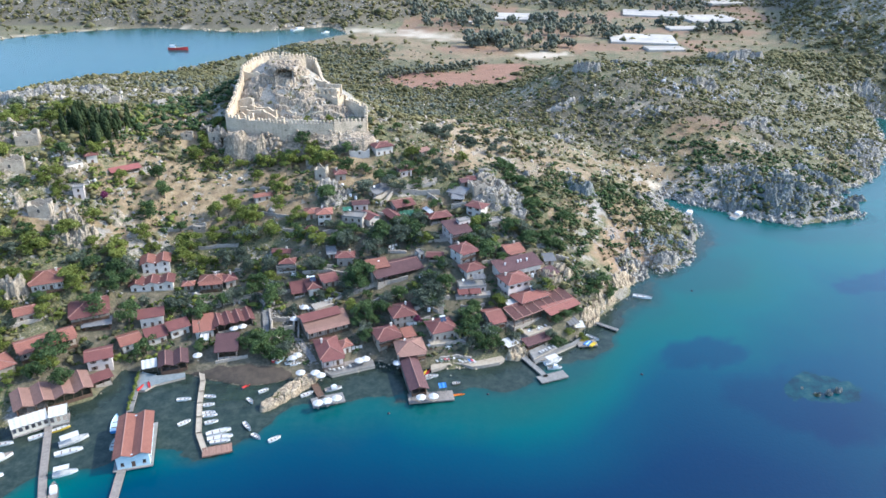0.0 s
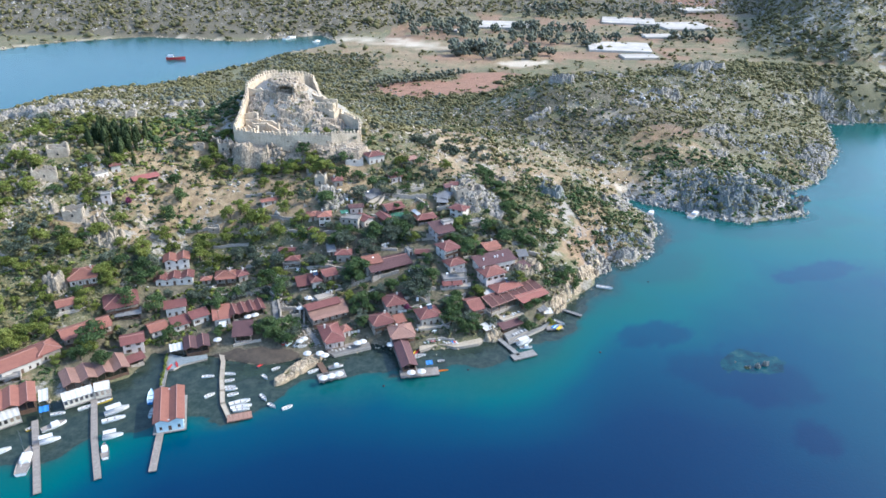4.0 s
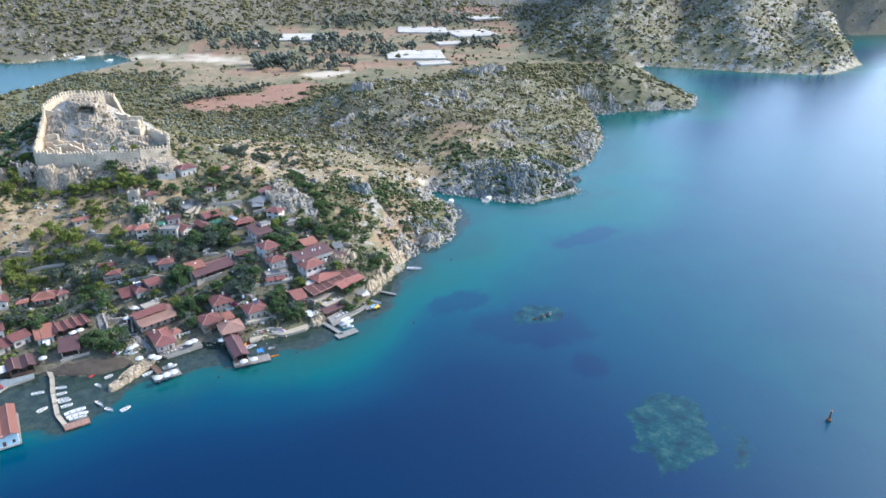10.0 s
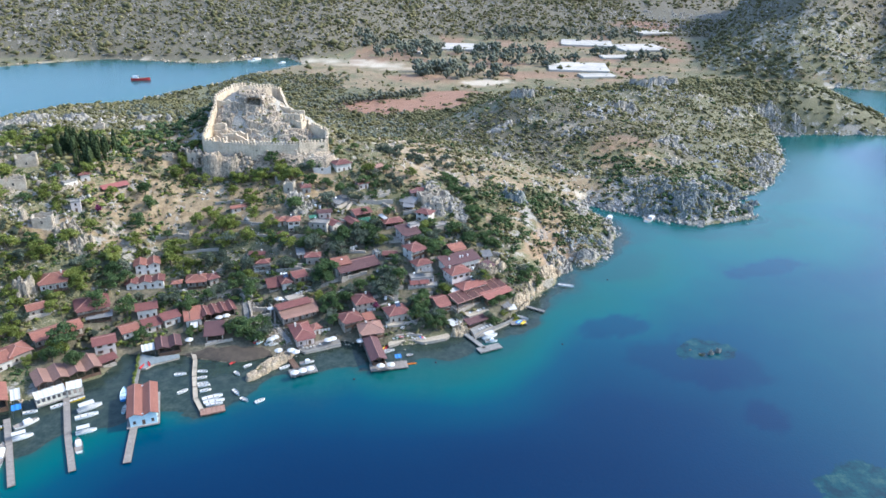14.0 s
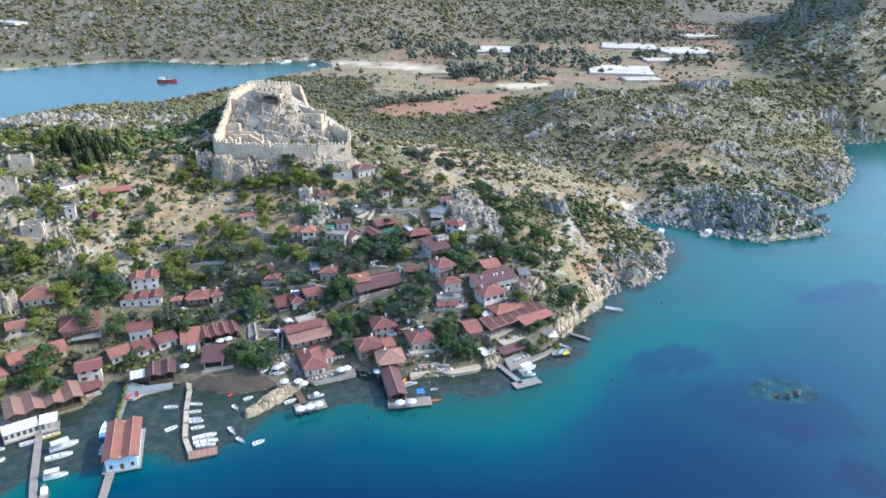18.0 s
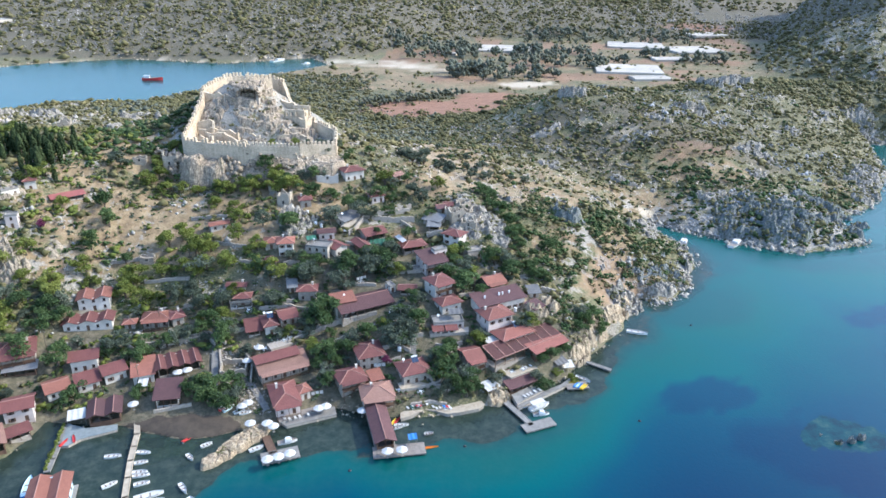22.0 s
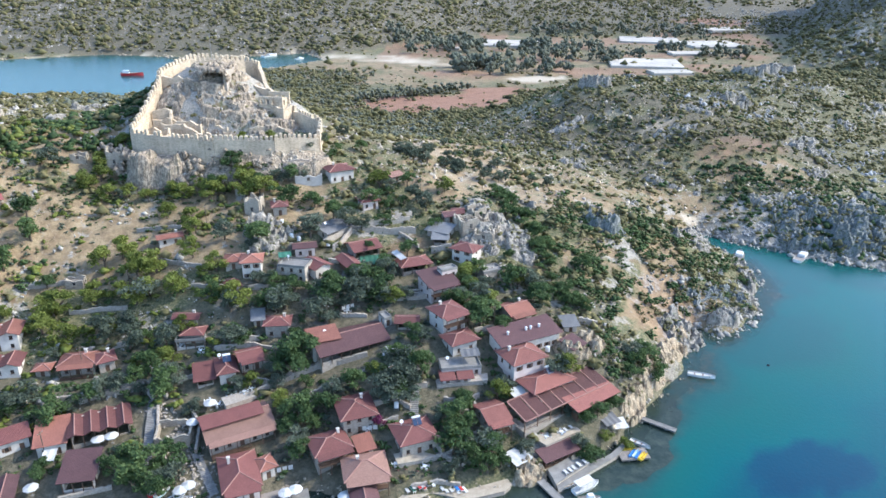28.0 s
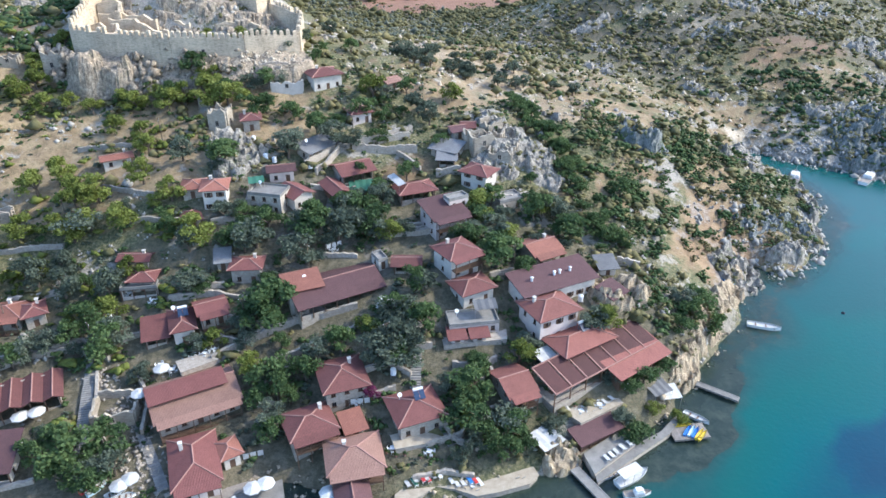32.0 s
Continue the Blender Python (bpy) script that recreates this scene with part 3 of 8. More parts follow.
# ---- building kit ----
WHITE = worn("white_plaster", (0.43, 0.395, 0.345), (0.7, 0.65, 0.58), 0.5, 0.9)
CREAM = worn("pinkish_plaster", (0.48, 0.4, 0.36), (0.66, 0.58, 0.53), 0.5, 0.9)
STONE = worn("rubble_stone", (0.26, 0.22, 0.18), (0.5, 0.445, 0.37), 1.6, 0.95, 3.0, 0.8)
MASONRY = masonry("castle_masonry", (0.39, 0.305, 0.21), (0.78, 0.645, 0.465))
RUIN_STONE = masonry("weathered_ruin_masonry", (0.25, 0.21, 0.16), (0.53, 0.46, 0.36))
PALE = worn("pale_castle_stone", (0.31, 0.25, 0.185), (0.74, 0.64, 0.5), 0.28, 0.95, 1.5, 1.2)
ROCK = worn("grey_limestone", (0.22, 0.205, 0.18), (0.5, 0.465, 0.405), 0.35, 0.95, 1.4, 1.0)
SHORE = worn("ochre_shore_rock", (0.25, 0.2, 0.14), (0.54, 0.455, 0.335), 0.4, 0.95, 1.4, 1.0)
CONCRETE = worn("weathered_concrete", (0.15, 0.143, 0.13), (0.3, 0.285, 0.26), 0.6, 0.9)
SANDY = worn("sandy_earth", (0.3, 0.25, 0.18), (0.5, 0.43, 0.33), 0.8, 0.95)
WOOD = worn("brown_wood", (0.085, 0.05, 0.032), (0.17, 0.1, 0.062), 1.2, 0.8)
DECK = worn("reddish_planks", (0.22, 0.12, 0.085), (0.36, 0.215, 0.155), 1.2, 0.85)
PLANK = worn("grey_planks", (0.18, 0.155, 0.13), (0.34, 0.3, 0.26), 1.2, 0.85)
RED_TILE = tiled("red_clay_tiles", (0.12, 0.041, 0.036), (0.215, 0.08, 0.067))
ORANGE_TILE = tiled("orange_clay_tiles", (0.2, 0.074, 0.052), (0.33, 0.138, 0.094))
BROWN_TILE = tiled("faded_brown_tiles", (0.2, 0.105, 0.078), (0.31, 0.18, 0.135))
# Red tiles again, lightened in colour for the roofs the sun catches.
SUNLIT_TILE = tiled("bright_clay_tiles", (0.19, 0.066, 0.052), (0.31, 0.12, 0.092))
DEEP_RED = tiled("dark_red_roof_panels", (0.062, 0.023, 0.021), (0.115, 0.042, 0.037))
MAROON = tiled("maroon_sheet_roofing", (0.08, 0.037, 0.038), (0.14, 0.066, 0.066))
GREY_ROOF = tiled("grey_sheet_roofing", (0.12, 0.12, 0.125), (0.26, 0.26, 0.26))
CAP = worn("ridge_mortar", (0.25, 0.125, 0.1), (0.4, 0.23, 0.185), 1.0)
CANVAS = worn("white_canvas", (0.45, 0.44, 0.41), (0.66, 0.65, 0.62), 1.5, 0.8)
CREAM_CLOTH = worn("cream_canvas", (0.42, 0.4, 0.35), (0.62, 0.59, 0.52), 1.2, 0.85)
CREAM_BOARD = worn("cream_boards", (0.4, 0.37, 0.3), (0.62, 0.58, 0.48), 1.0, 0.8)
BLUE = worn("blue_paint", (0.03, 0.15, 0.42), (0.06, 0.24, 0.58), 1.5, 0.5)
PALEBLUE = worn("faded_blue_paving", (0.12, 0.145, 0.15), (0.24, 0.27, 0.275), 0.8, 0.85)
SKYBLUE = worn("pale_blue_paint", (0.42, 0.6, 0.68), (0.6, 0.75, 0.8), 0.8, 0.7)
YELLOW = worn("yellow_plastic", (0.6, 0.42, 0.03), (0.75, 0.56, 0.06), 1.5, 0.45)
ORANGE = worn("orange_plastic", (0.7, 0.2, 0.02), (0.85, 0.28, 0.04), 1.5, 0.45)
OLD_RED = worn("faded_red_sheet", (0.2, 0.06, 0.05), (0.32, 0.11, 0.09), 0.8, 0.7)
RED = worn("red_paint", (0.42, 0.03, 0.03), (0.6, 0.06, 0.055), 1.5, 0.5)
GREEN = worn("green_shade_net", (0.03, 0.11, 0.07), (0.05, 0.17, 0.11), 1.5, 0.9)
HULL = worn("white_boat_paint", (0.72, 0.72, 0.7), (0.86, 0.86, 0.84), 1.0, 0.4)
METAL = worn("grey_metal", (0.3, 0.31, 0.32), (0.45, 0.46, 0.47), 2.0, 0.4, metal=0.8)
PANEL = worn("dark_solar_glass", (0.02, 0.035, 0.07), (0.035, 0.055, 0.1), 2.0, 0.15, bump=0.0)
GLASS = worn("dark_window_glass", (0.015, 0.018, 0.02), (0.03, 0.035, 0.04), 2.0, 0.08, bump=0.0)
NETTING = worn("greenhouse_plastic", (0.36, 0.325, 0.27), (0.58, 0.525, 0.44), 0.08, 0.75)
BARK = worn("grey_bark", (0.08, 0.06, 0.045), (0.17, 0.135, 0.1), 2.0, 0.95)


class Shape:
    """Faces gathered for one mesh; every face keeps its own corners, so that edges stay crisp."""

    def __init__(self):
        self.v, self.f, self.uv = [], [], []

    def face(self, pts, uv=None):
        n = len(self.v)
        self.v += [tuple(p) for p in pts]
        self.f.append(tuple(range(n, n + len(pts))))
        self.uv += list(uv) if uv else [(0.0, 0.0)] * len(pts)
        return self

    def box(self, x0, x1, y0, y1, z0, z1):
        a, b, c, d = (x0, y0), (x1, y0), (x1, y1), (x0, y1)
        self.face([(*p, z0) for p in (d, c, b, a)]).face([(*p, z1) for p in (a, b, c, d)])
        for p, q in ((a, b), (b, c), (c, d), (d, a)):
            self.face([(*p, z0), (*q, z0), (*q, z1), (*p, z1)])
        return self

    def prism(self, ring, z0, z1):
        self.face([(x, y, z0) for x, y in ring[::-1]]).face([(x, y, z1) for x, y in ring])
        for (ax, ay), (bx, by) in zip(ring, ring[1:] + ring[:1]):
            self.face([(ax, ay, z0), (bx, by, z0), (bx, by, z1), (ax, ay, z1)])
        return self

    def wedge(self, a, b, c, off):
        """A three-cornered slab: the corners, and the same ones moved by off."""
        a, b, c, off = Vector(a), Vector(b), Vector(c), Vector(off)
        self.face([a, b, c]).face([c + off, b + off, a + off])
        for p, q in ((a, b), (b, c), (c, a)):
            self.face([q, p, p + off, q + off])
        return self

    def bar(self, a, b, r, sides=5, r2=None):
        """A round bar from a to b."""
        a, b = Vector(a), Vector(b)
        q = (b - a).to_track_quat("Z", "Y")
        ring = [q @ Vector((math.cos(2 * math.pi * k / sides), math.sin(2 * math.pi * k / sides), 0)) for k in range(sides)]
        r2 = r if r2 is None else r2
        for k in range(sides):
            p, n = ring[k], ring[(k + 1) % sides]
            self.face([a + p * r, a + n * r, b + n * r2, b + p * r2])
        self.face([a + p * r for p in ring[::-1]]).face([b + p * r2 for p in ring])
        return self

    def strip(self, line, thick):
        """One unbroken wall through stations (x, y, foot, top)."""
        left, right = [], []
        for k, (x, y, foot, top) in enumerate(line):
            a, b = line[max(k - 1, 0)], line[min(k + 1, len(line) - 1)]
            dx, dy = b[0] - a[0], b[1] - a[1]
            n = thick / 2 / math.hypot(dx, dy)
            left.append([(x - dy * n, y + dx * n, foot), (x - dy * n, y + dx * n, top)])
            right.append([(x + dy * n, y - dx * n, foot), (x + dy * n, y - dx * n, top)])
        for (l0, r0), (l1, r1) in zip(zip(left, right), zip(left[1:], right[1:])):
            self.face([r0[0], r1[0], r1[1], r0[1]]).face([l1[0], l0[0], l0[1], l1[1]]).face([r0[1], r1[1], l1[1], l0[1]])
        self.face([left[0][0], right[0][0], right[0][1], left[0][1]]).face([right[-1][0], left[-1][0], left[-1][1], right[-1][1]])
        return self

    def slope(self, pts, thick=0.14):
        """One tiled slope: eave from pts[0] to pts[1], then up; a slab with roof coordinates on top."""
        p = [Vector(q) for q in pts]
        along = (p[1] - p[0]).normalized()
        n = (p[1] - p[0]).cross(p[2] - p[1]).normalized()
        up = n.cross(along)
        self.face(p, [((q - p[0]).dot(along), (q - p[0]).dot(up)) for q in p])
        low = [q - Vector((0, 0, thick)) for q in p]
        self.face(low[::-1])
        for a, b, c, d in zip(p, p[1:] + p[:1], low, low[1:] + low[:1]):
            self.face([c, d, b, a])
        return self

    def mesh(self, name, material):
        me = bpy.data.meshes.new(name)
        me.from_pydata(self.v, [], self.f)
        layer = me.uv_layers.new(name="roof")
        layer.data.foreach_set("uv", np.array(self.uv, np.float32).ravel())
        me.materials.append(material)
        return me


def part(name, shape, material, parent=None, label="", at=None):
    ob = new(name, shape.mesh(name, material) if isinstance(shape, Shape) else shape)
    ob.parent = parent
    if at is not None:
        ob.matrix_basis = at
    return tagged(ob, label) if label else ob


def thing(name, x, y, z, turn, label, category, group="", kind=""):
    ob = new(name)
    ob.empty_display_size = 0.5
    ob.matrix_basis = pose(x, y, z, 0, 0, turn)
    return tagged(ob, label, category, group, kind)


def pierced(length, z0, z1, thick, holes):
    """A wall along x, its outer face at y = 0, with real openings (x0, x1, z0, z1)."""
    s = Shape()
    cuts = sorted({-length / 2, length / 2, *(c for h in holes for c in h[:2])})
    for a, b in zip(cuts, cuts[1:]):
        here = sorted(h[2:] for h in holes if h[0] <= a + 1e-6 and h[1] >= b - 1e-6)
        low = z0
        for h0, h1 in here:
            s.box(a, b, 0, thick, low, h0)
            low = h1
        s.box(a, b, 0, thick, low, z1)
    return s


MESHES = {}


def shared(key, make):
    if key not in MESHES:
        MESHES[key] = make()
    return MESHES[key]


def window_in(parent, x, y, z, turn, w, h, frame_mat=WOOD, shutters=False):
    """A window in a wall's opening: frame and mullion, pane, and shutters folded back."""
    def frame_mesh():
        s = Shape()
        for a, b, c, d in ((-w / 2, w / 2, 0, 0.09), (-w / 2, w / 2, h - 0.09, h), (-w / 2, -w / 2 + 0.09, 0, h), (w / 2 - 0.09, w / 2, 0, h), (-0.04, 0.04, 0, h)):
            s.box(a, b, 0.08, 0.17, c, d)
        return s.box(-w / 2 - 0.12, w / 2 + 0.12, -0.1, 0.08, -0.1, 0.0).mesh("window", frame_mat)
    win = part("window", shared(("window", w, h, frame_mat.name), frame_mesh), None, parent, at=pose(x, y, z, 0, 0, turn))
    part("pane", shared(("pane", w, h), lambda: Shape().box(-w / 2 + 0.08, w / 2 - 0.08, 0.115, 0.135, 0.08, h - 0.08).mesh("pane", GLASS)), None, win)
    if shutters:
        for side in (-1, 1):
            a = side * (w / 2 + 0.05)
            part("shutter", shared(("shutter", w, h, side, frame_mat.name), lambda: Shape().box(min(a, a + side * w / 2), max(a, a + side * w / 2), -0.07, -0.01, 0, h).mesh("shutter", frame_mat)), None, win)
    return win


def ridge(parent, a, b):
    part("ridge_cap", Shape().bar(a, b, 0.16, 5), CAP, parent)


def roof_on(parent, w, d, h, kind, tile, over=0.8, pitch=0.34, n=1):
    """The roof and its ridge caps. Ridges run along the front unless the kind is gables, whose n ridges run from front to back."""
    x, y, z = w / 2 + over, d / 2 + over, h - over * pitch * 0.5
    s = Shape()
    caps = []
    if kind == "hip":
        rise, inset = min(x, y) * pitch, min(x, y)
        if x >= y:
            a, b = (-x + inset, 0, z + rise), (x - inset, 0, z + rise)
        else:
            a, b = (0, -y + inset, z + rise), (0, y - inset, z + rise)
        c = [(-x, -y, z), (x, -y, z), (x, y, z), (-x, y, z)]
        if x >= y:
            faces = [[c[0], c[1], b, a], [c[1], c[2], b], [c[2], c[3], a, b], [c[3], c[0], a]]
        else:
            faces = [[c[0], c[1], a], [c[1], c[2], b, a], [c[2], c[3], b], [c[3], c[0], a, b]]
        caps = [(a, b)] + [(p, a if (Vector(p) - Vector(a)).length < (Vector(p) - Vector(b)).length else b) for p in c]
        for fc in faces:
            s.slope(fc)
    elif kind == "gable":
        t = z + y * pitch
        s.slope([(-x, -y, z), (x, -y, z), (x, 0, t), (-x, 0, t)]).slope([(x, y, z), (-x, y, z), (-x, 0, t), (x, 0, t)])
        caps = [((-x, 0, t), (x, 0, t))]
        for e in (-w / 2, w / 2):
            g = Shape().wedge((e - 0.15, 0, h + d / 2 * pitch), (e - 0.15, d / 2, h), (e - 0.15, -d / 2, h), (0.3, 0, 0))
            part("gable_wall", g, parent["wall_mat"] and bpy.data.materials[parent["wall_mat"]], parent)
    elif kind == "gables":
        step = 2 * x / n
        for k in range(n):
            l, r, m = -x + k * step, -x + (k + 1) * step, -x + (k + 0.5) * step
            t = z + step / 2 * pitch * 1.15
            s.slope([(l, y, z), (l, -y, z), (m, -y, t), (m, y, t)]).slope([(r, -y, z), (r, y, z), (m, y, t), (m, -y, t)])
            caps.append(((m, -y, t), (m, y, t)))
            for e, back in ((-d / 2, 0.25), (d / 2 - 0.25, 0.25)):
                g = Shape().wedge((l, e, z), (r, e, z), (m, e, t - 0.1), (0, back, 0))
                part("gable_wall", g, bpy.data.materials[parent["wall_mat"]], parent)
    elif kind == "shed":
        s.slope([(-x, -y, z), (x, -y, z), (x, y, z + 2 * y * 0.2), (-x, y, z + 2 * y * 0.2)])
        for e, deep in ((-w / 2, 0.2), (w / 2, -0.2)):
            g = Shape().wedge((e, -d / 2, h - 0.2), (e, d / 2, h - 0.2), (e, d / 2, h + d * 0.19), (deep, 0, 0))
            part("gable_wall", g, bpy.data.materials[parent["wall_mat"]], parent)
        part("back_wall", Shape().box(-w / 2 + 0.2, w / 2 - 0.2, d / 2 - 0.2, d / 2 - 0.003, h - 0.2, h + d * 0.18), bpy.data.materials[parent["wall_mat"]], parent)
    else:
        s.box(-w / 2 - 0.1, w / 2 + 0.1, -d / 2 - 0.1, d / 2 + 0.1, h - 0.05, h + 0.2)
        for a, b, c, e in ((-w / 2, w / 2, -d / 2, -d / 2 + 0.2), (-w / 2, w / 2, d / 2 - 0.2, d / 2), (-w / 2, -w / 2 + 0.2, -d / 2 + 0.2, d / 2 - 0.2), (w / 2 - 0.2, w / 2, -d / 2 + 0.2, d / 2 - 0.2)):
            s.box(a, b, c, e, h + 0.2, h + 0.65)
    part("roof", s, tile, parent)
    for a, b in caps:
        ridge(parent, a, b)


def solar(parent, x, y, z, turn=0):
    """A solar water heater: two dark panels on a slant and the tank behind."""
    s = Shape()
    for e in (-1.05, 0.05):
        s.face([(e, -0.8, 0.25), (e + 1, -0.8, 0.25), (e + 1, 0.6, 1.25), (e, 0.6, 1.25)]).face([(e, -0.8, 0.19), (e, 0.6, 1.19), (e + 1, 0.6, 1.19), (e + 1, -0.8, 0.19)])
    heater = part("solar_panel", s, PANEL, parent, "dark glass solar water panels", at=pose(x, y, z, 0, 0, turn))
    part("water_tank", Shape().bar((-1.0, 0.9, 1.45), (1.0, 0.9, 1.45), 0.3, 8), HULL, heater, "white water tank")
    part("stand", Shape().box(-1, -0.93, -0.7, 0.95, 0, 0.2).box(0.93, 1, -0.7, 0.95, 0, 0.2).box(-1, -0.93, 0.7, 0.8, 0.2, 1.2).box(0.93, 1, 0.7, 0.8, 0.2, 1.2), METAL, heater)


SITES = []


def house(x, y, z, w, d, h, turn, roof="gable", tile=RED_TILE, wall=STONE, n=1, extra="", label="", open_front=False):
    """A village house, front towards -y before the turn; z is the ground, h the eave's height."""
    ob = thing("house", x, y, z, turn, label, "house", "village houses")
    ob["wall_mat"] = wall.name
    SITES.append((x, y, 0.5 * math.hypot(w, d)))
    t, base = 0.35, -3.5
    floors = 2 if h > 4.6 else 1
    step = h / floors
    rng = random.Random(int(x * 13 + y * 7))
    for side, (length, far, ang) in enumerate(((w, d / 2, 0), (d - 2 * t, w / 2, 90), (w, d / 2, 180), (d - 2 * t, w / 2, -90))):
        holes, wins = [], []
        if side != 2 and not (open_front and side == 0):
            count = max(1, int(length / (2.6 if side == 0 else 3.4)))
            for fl in range(floors):
                for k in range(count):
                    cx = (k + 0.5) * length / count - length / 2
                    door = side == 0 and fl == 0 and k == count // 2
                    ww, wh, sill = (1.05, 2.05, 0.05) if door else (0.9, 1.15, 0.95)
                    if sill + wh + 0.3 > step:
                        wh = step - sill - 0.35
                    holes.append((cx - ww / 2, cx + ww / 2, fl * step + sill, fl * step + sill + wh))
                    wins.append((cx, fl * step + sill, ww, wh, door))
        m = pose(0, 0, 0, 0, 0, ang) @ pose(0, -far, 0)
        if open_front and side == 0:
            count = max(2, round(w / 2.6))
            for k in range(count + 1):
                cx = -w / 2 + 0.1 + k * (w - 0.2) / count
                part("post", Shape().box(cx - 0.09, cx + 0.09, 0, 0.18, 0, h), WOOD, ob, at=m)
            part("beam", Shape().box(-w / 2, w / 2, 0.0, 0.18, h - 0.22, h - 0.02), WOOD, ob, at=m)
            part("parapet", Shape().box(-w / 2, w / 2, 0.2, 0.4, base, 0.9), wall, ob, at=m)
            continue
        part("wall", pierced(length, base, h, t, holes), wall, ob, at=m)
        for cx, cz, ww, wh, door in wins:
            if door:
                part("door", shared(("door", ww, wh), lambda: Shape().box(-ww / 2, ww / 2, 0.12, 0.2, 0, wh).box(ww / 2 - 0.18, ww / 2 - 0.12, 0.06, 0.12, 0.95, 1.1).mesh("door", WOOD)), None, ob, "brown plank door", at=m @ pose(cx, 0, cz))
            else:
                o = m @ pose(cx, 0, cz)
                e = o.to_euler()
                window_in(ob, *o.translation, math.degrees(e.z), ww, round(wh, 2), WOOD, "s" in extra and side == 0)
    part("floor", Shape().box(-w / 2 + t, w / 2 - t, -d / 2 + t, d / 2 - t, -0.2, 0.0), CONCRETE, ob)
    roof_on(ob, w, d, h, roof, tile, n=n)
    if "c" in extra:
        cx, cy = w * rng.uniform(0.15, 0.35) * rng.choice((-1, 1)), d * rng.uniform(0.1, 0.3)
        part("chimney", Shape().box(cx - 0.3, cx + 0.3, cy - 0.3, cy + 0.3, h, h + d * 0.12 + 0.9).box(cx - 0.4, cx + 0.4, cy - 0.4, cy + 0.4, h + d * 0.12 + 0.9, h + d * 0.12 + 1.02), WHITE, ob, "white chimney")
    if "b" in extra:
        zb, out = (step if floors == 2 else 0.0), 1.7
        part("balcony", Shape().box(-w / 2, w / 2, -d / 2 - out, -d / 2 - 0.02, zb - 0.18, zb), WOOD, ob, "brown wooden balcony")
        rail = Shape().box(-w / 2, w / 2, -d / 2 - out, -d / 2 - out + 0.07, zb + 0.9, zb + 0.98)
        for k in range(int(w / 0.3)):
            rail.box(-w / 2 + k * 0.3, -w / 2 + k * 0.3 + 0.05, -d / 2 - out + 0.01, -d / 2 - out + 0.05, zb, zb + 0.9)
        part("railing", rail, WOOD, ob)
        count = max(2, round(w / 3))
        for k in range(count + 1):
            cx = -w / 2 + 0.1 + k * (w - 0.2) / count
            part("post", Shape().box(cx - 0.08, cx + 0.08, -d / 2 - out, -d / 2 - out + 0.16, base, h - 0.15), WOOD, ob)
        part("porch_roof", Shape().slope([(-w / 2 - 0.3, -d / 2 - out - 0.5, h - 0.35), (w / 2 + 0.3, -d / 2 - out - 0.5, h - 0.35), (w / 2 + 0.3, -d / 2 - 0.3, h + 0.08), (-w / 2 - 0.3, -d / 2 - 0.3, h + 0.08)]), tile, ob)
    if "p" in extra:
        solar(ob, w * 0.12, d * 0.05 if roof != "flat" else 0, h + (min(w, d) * 0.16 if roof != "flat" else 0.2))
    if "v" in extra:
        for k in (-0.3, 0.02, 0.1, 0.25):
            part("roof_vent", shared("roofvent", lambda: Shape().bar((0, 0, -0.3), (0, 0, 0.7), 0.28, 8).bar((0, 0, 0.7), (0, 0, 0.9), 0.4, 8, 0.1).mesh("roof_vent", HULL)), None, ob, "white roof vent", at=pose(w * k, 0, h + d * 0.13))
    if "d" in extra:
        dish = part("satellite_dish", Shape().bar((0, 0, 0), (0, 0, 1.2), 0.04, 4).bar((0, -0.06, 1.25), (0, -0.22, 1.38), 0.1, 8, 0.48), HULL, ob, "white satellite dish", at=pose(-w * 0.3, d * 0.2, h + (d * 0.12 if roof != "flat" else 0.2)))
    return ob


# ---- the castle: crenellated curtain walls round a rocky crown ----
castle = thing("castle", 0, 0, 0, 0, "ruined pale stone hilltop castle with crenellated walls", "castle")


def curtain(pts, merlons=True, thick=1.5, name="wall"):
    """A run of wall through points (x, y, top), its foot in the ground, with a merlon every 1.75 m."""
    line, rng = [], random.Random(int(pts[0][0] * 7 + pts[0][1]))
    for (ax, ay, az), (bx, by, bz) in zip(pts, pts[1:]):
        length = math.hypot(bx - ax, by - ay)
        count, turn = max(1, round(length / 1.75)), math.degrees(math.atan2(by - ay, bx - ax))
        for k in range(count):
            a = k / count
            x, y, top = ax + (bx - ax) * a, ay + (by - ay) * a, az + (bz - az) * a
            rough = rng.uniform(-0.15, 0.1) if merlons else rng.uniform(-1.3, 0.3)
            line.append((x, y, float(land(x, y)) - 3, top + rough))
            if merlons and rng.random() < 0.9:
                a = (k + 0.5) / count
                m, h, u, v = rng.uniform(0.42, 0.6), rng.uniform(1.2, 2.1), -thick / 2 + 0.05, thick / 2 - 0.4
                mer = Shape().prism([(-m, u), (m, u), (m, v), (-m, v)], 0, h)
                for p, q in (((-m, u), (m, u)), ((m, u), (m, v)), ((m, v), (-m, v)), ((-m, v), (-m, u))):
                    mer.face([(*p, h), (*q, h), (0, (u + v) / 2, h + 0.4)])
                part("merlon", mer, MASONRY, castle, at=pose(ax + (bx - ax) * a, ay + (by - ay) * a, az + (bz - az) * a - 0.25, 0, 0, turn))
    x, y, top = pts[-1]
    line.append((x, y, float(land(x, y)) - 3, top))
    part(name, Shape().strip(line, thick), MASONRY, castle)


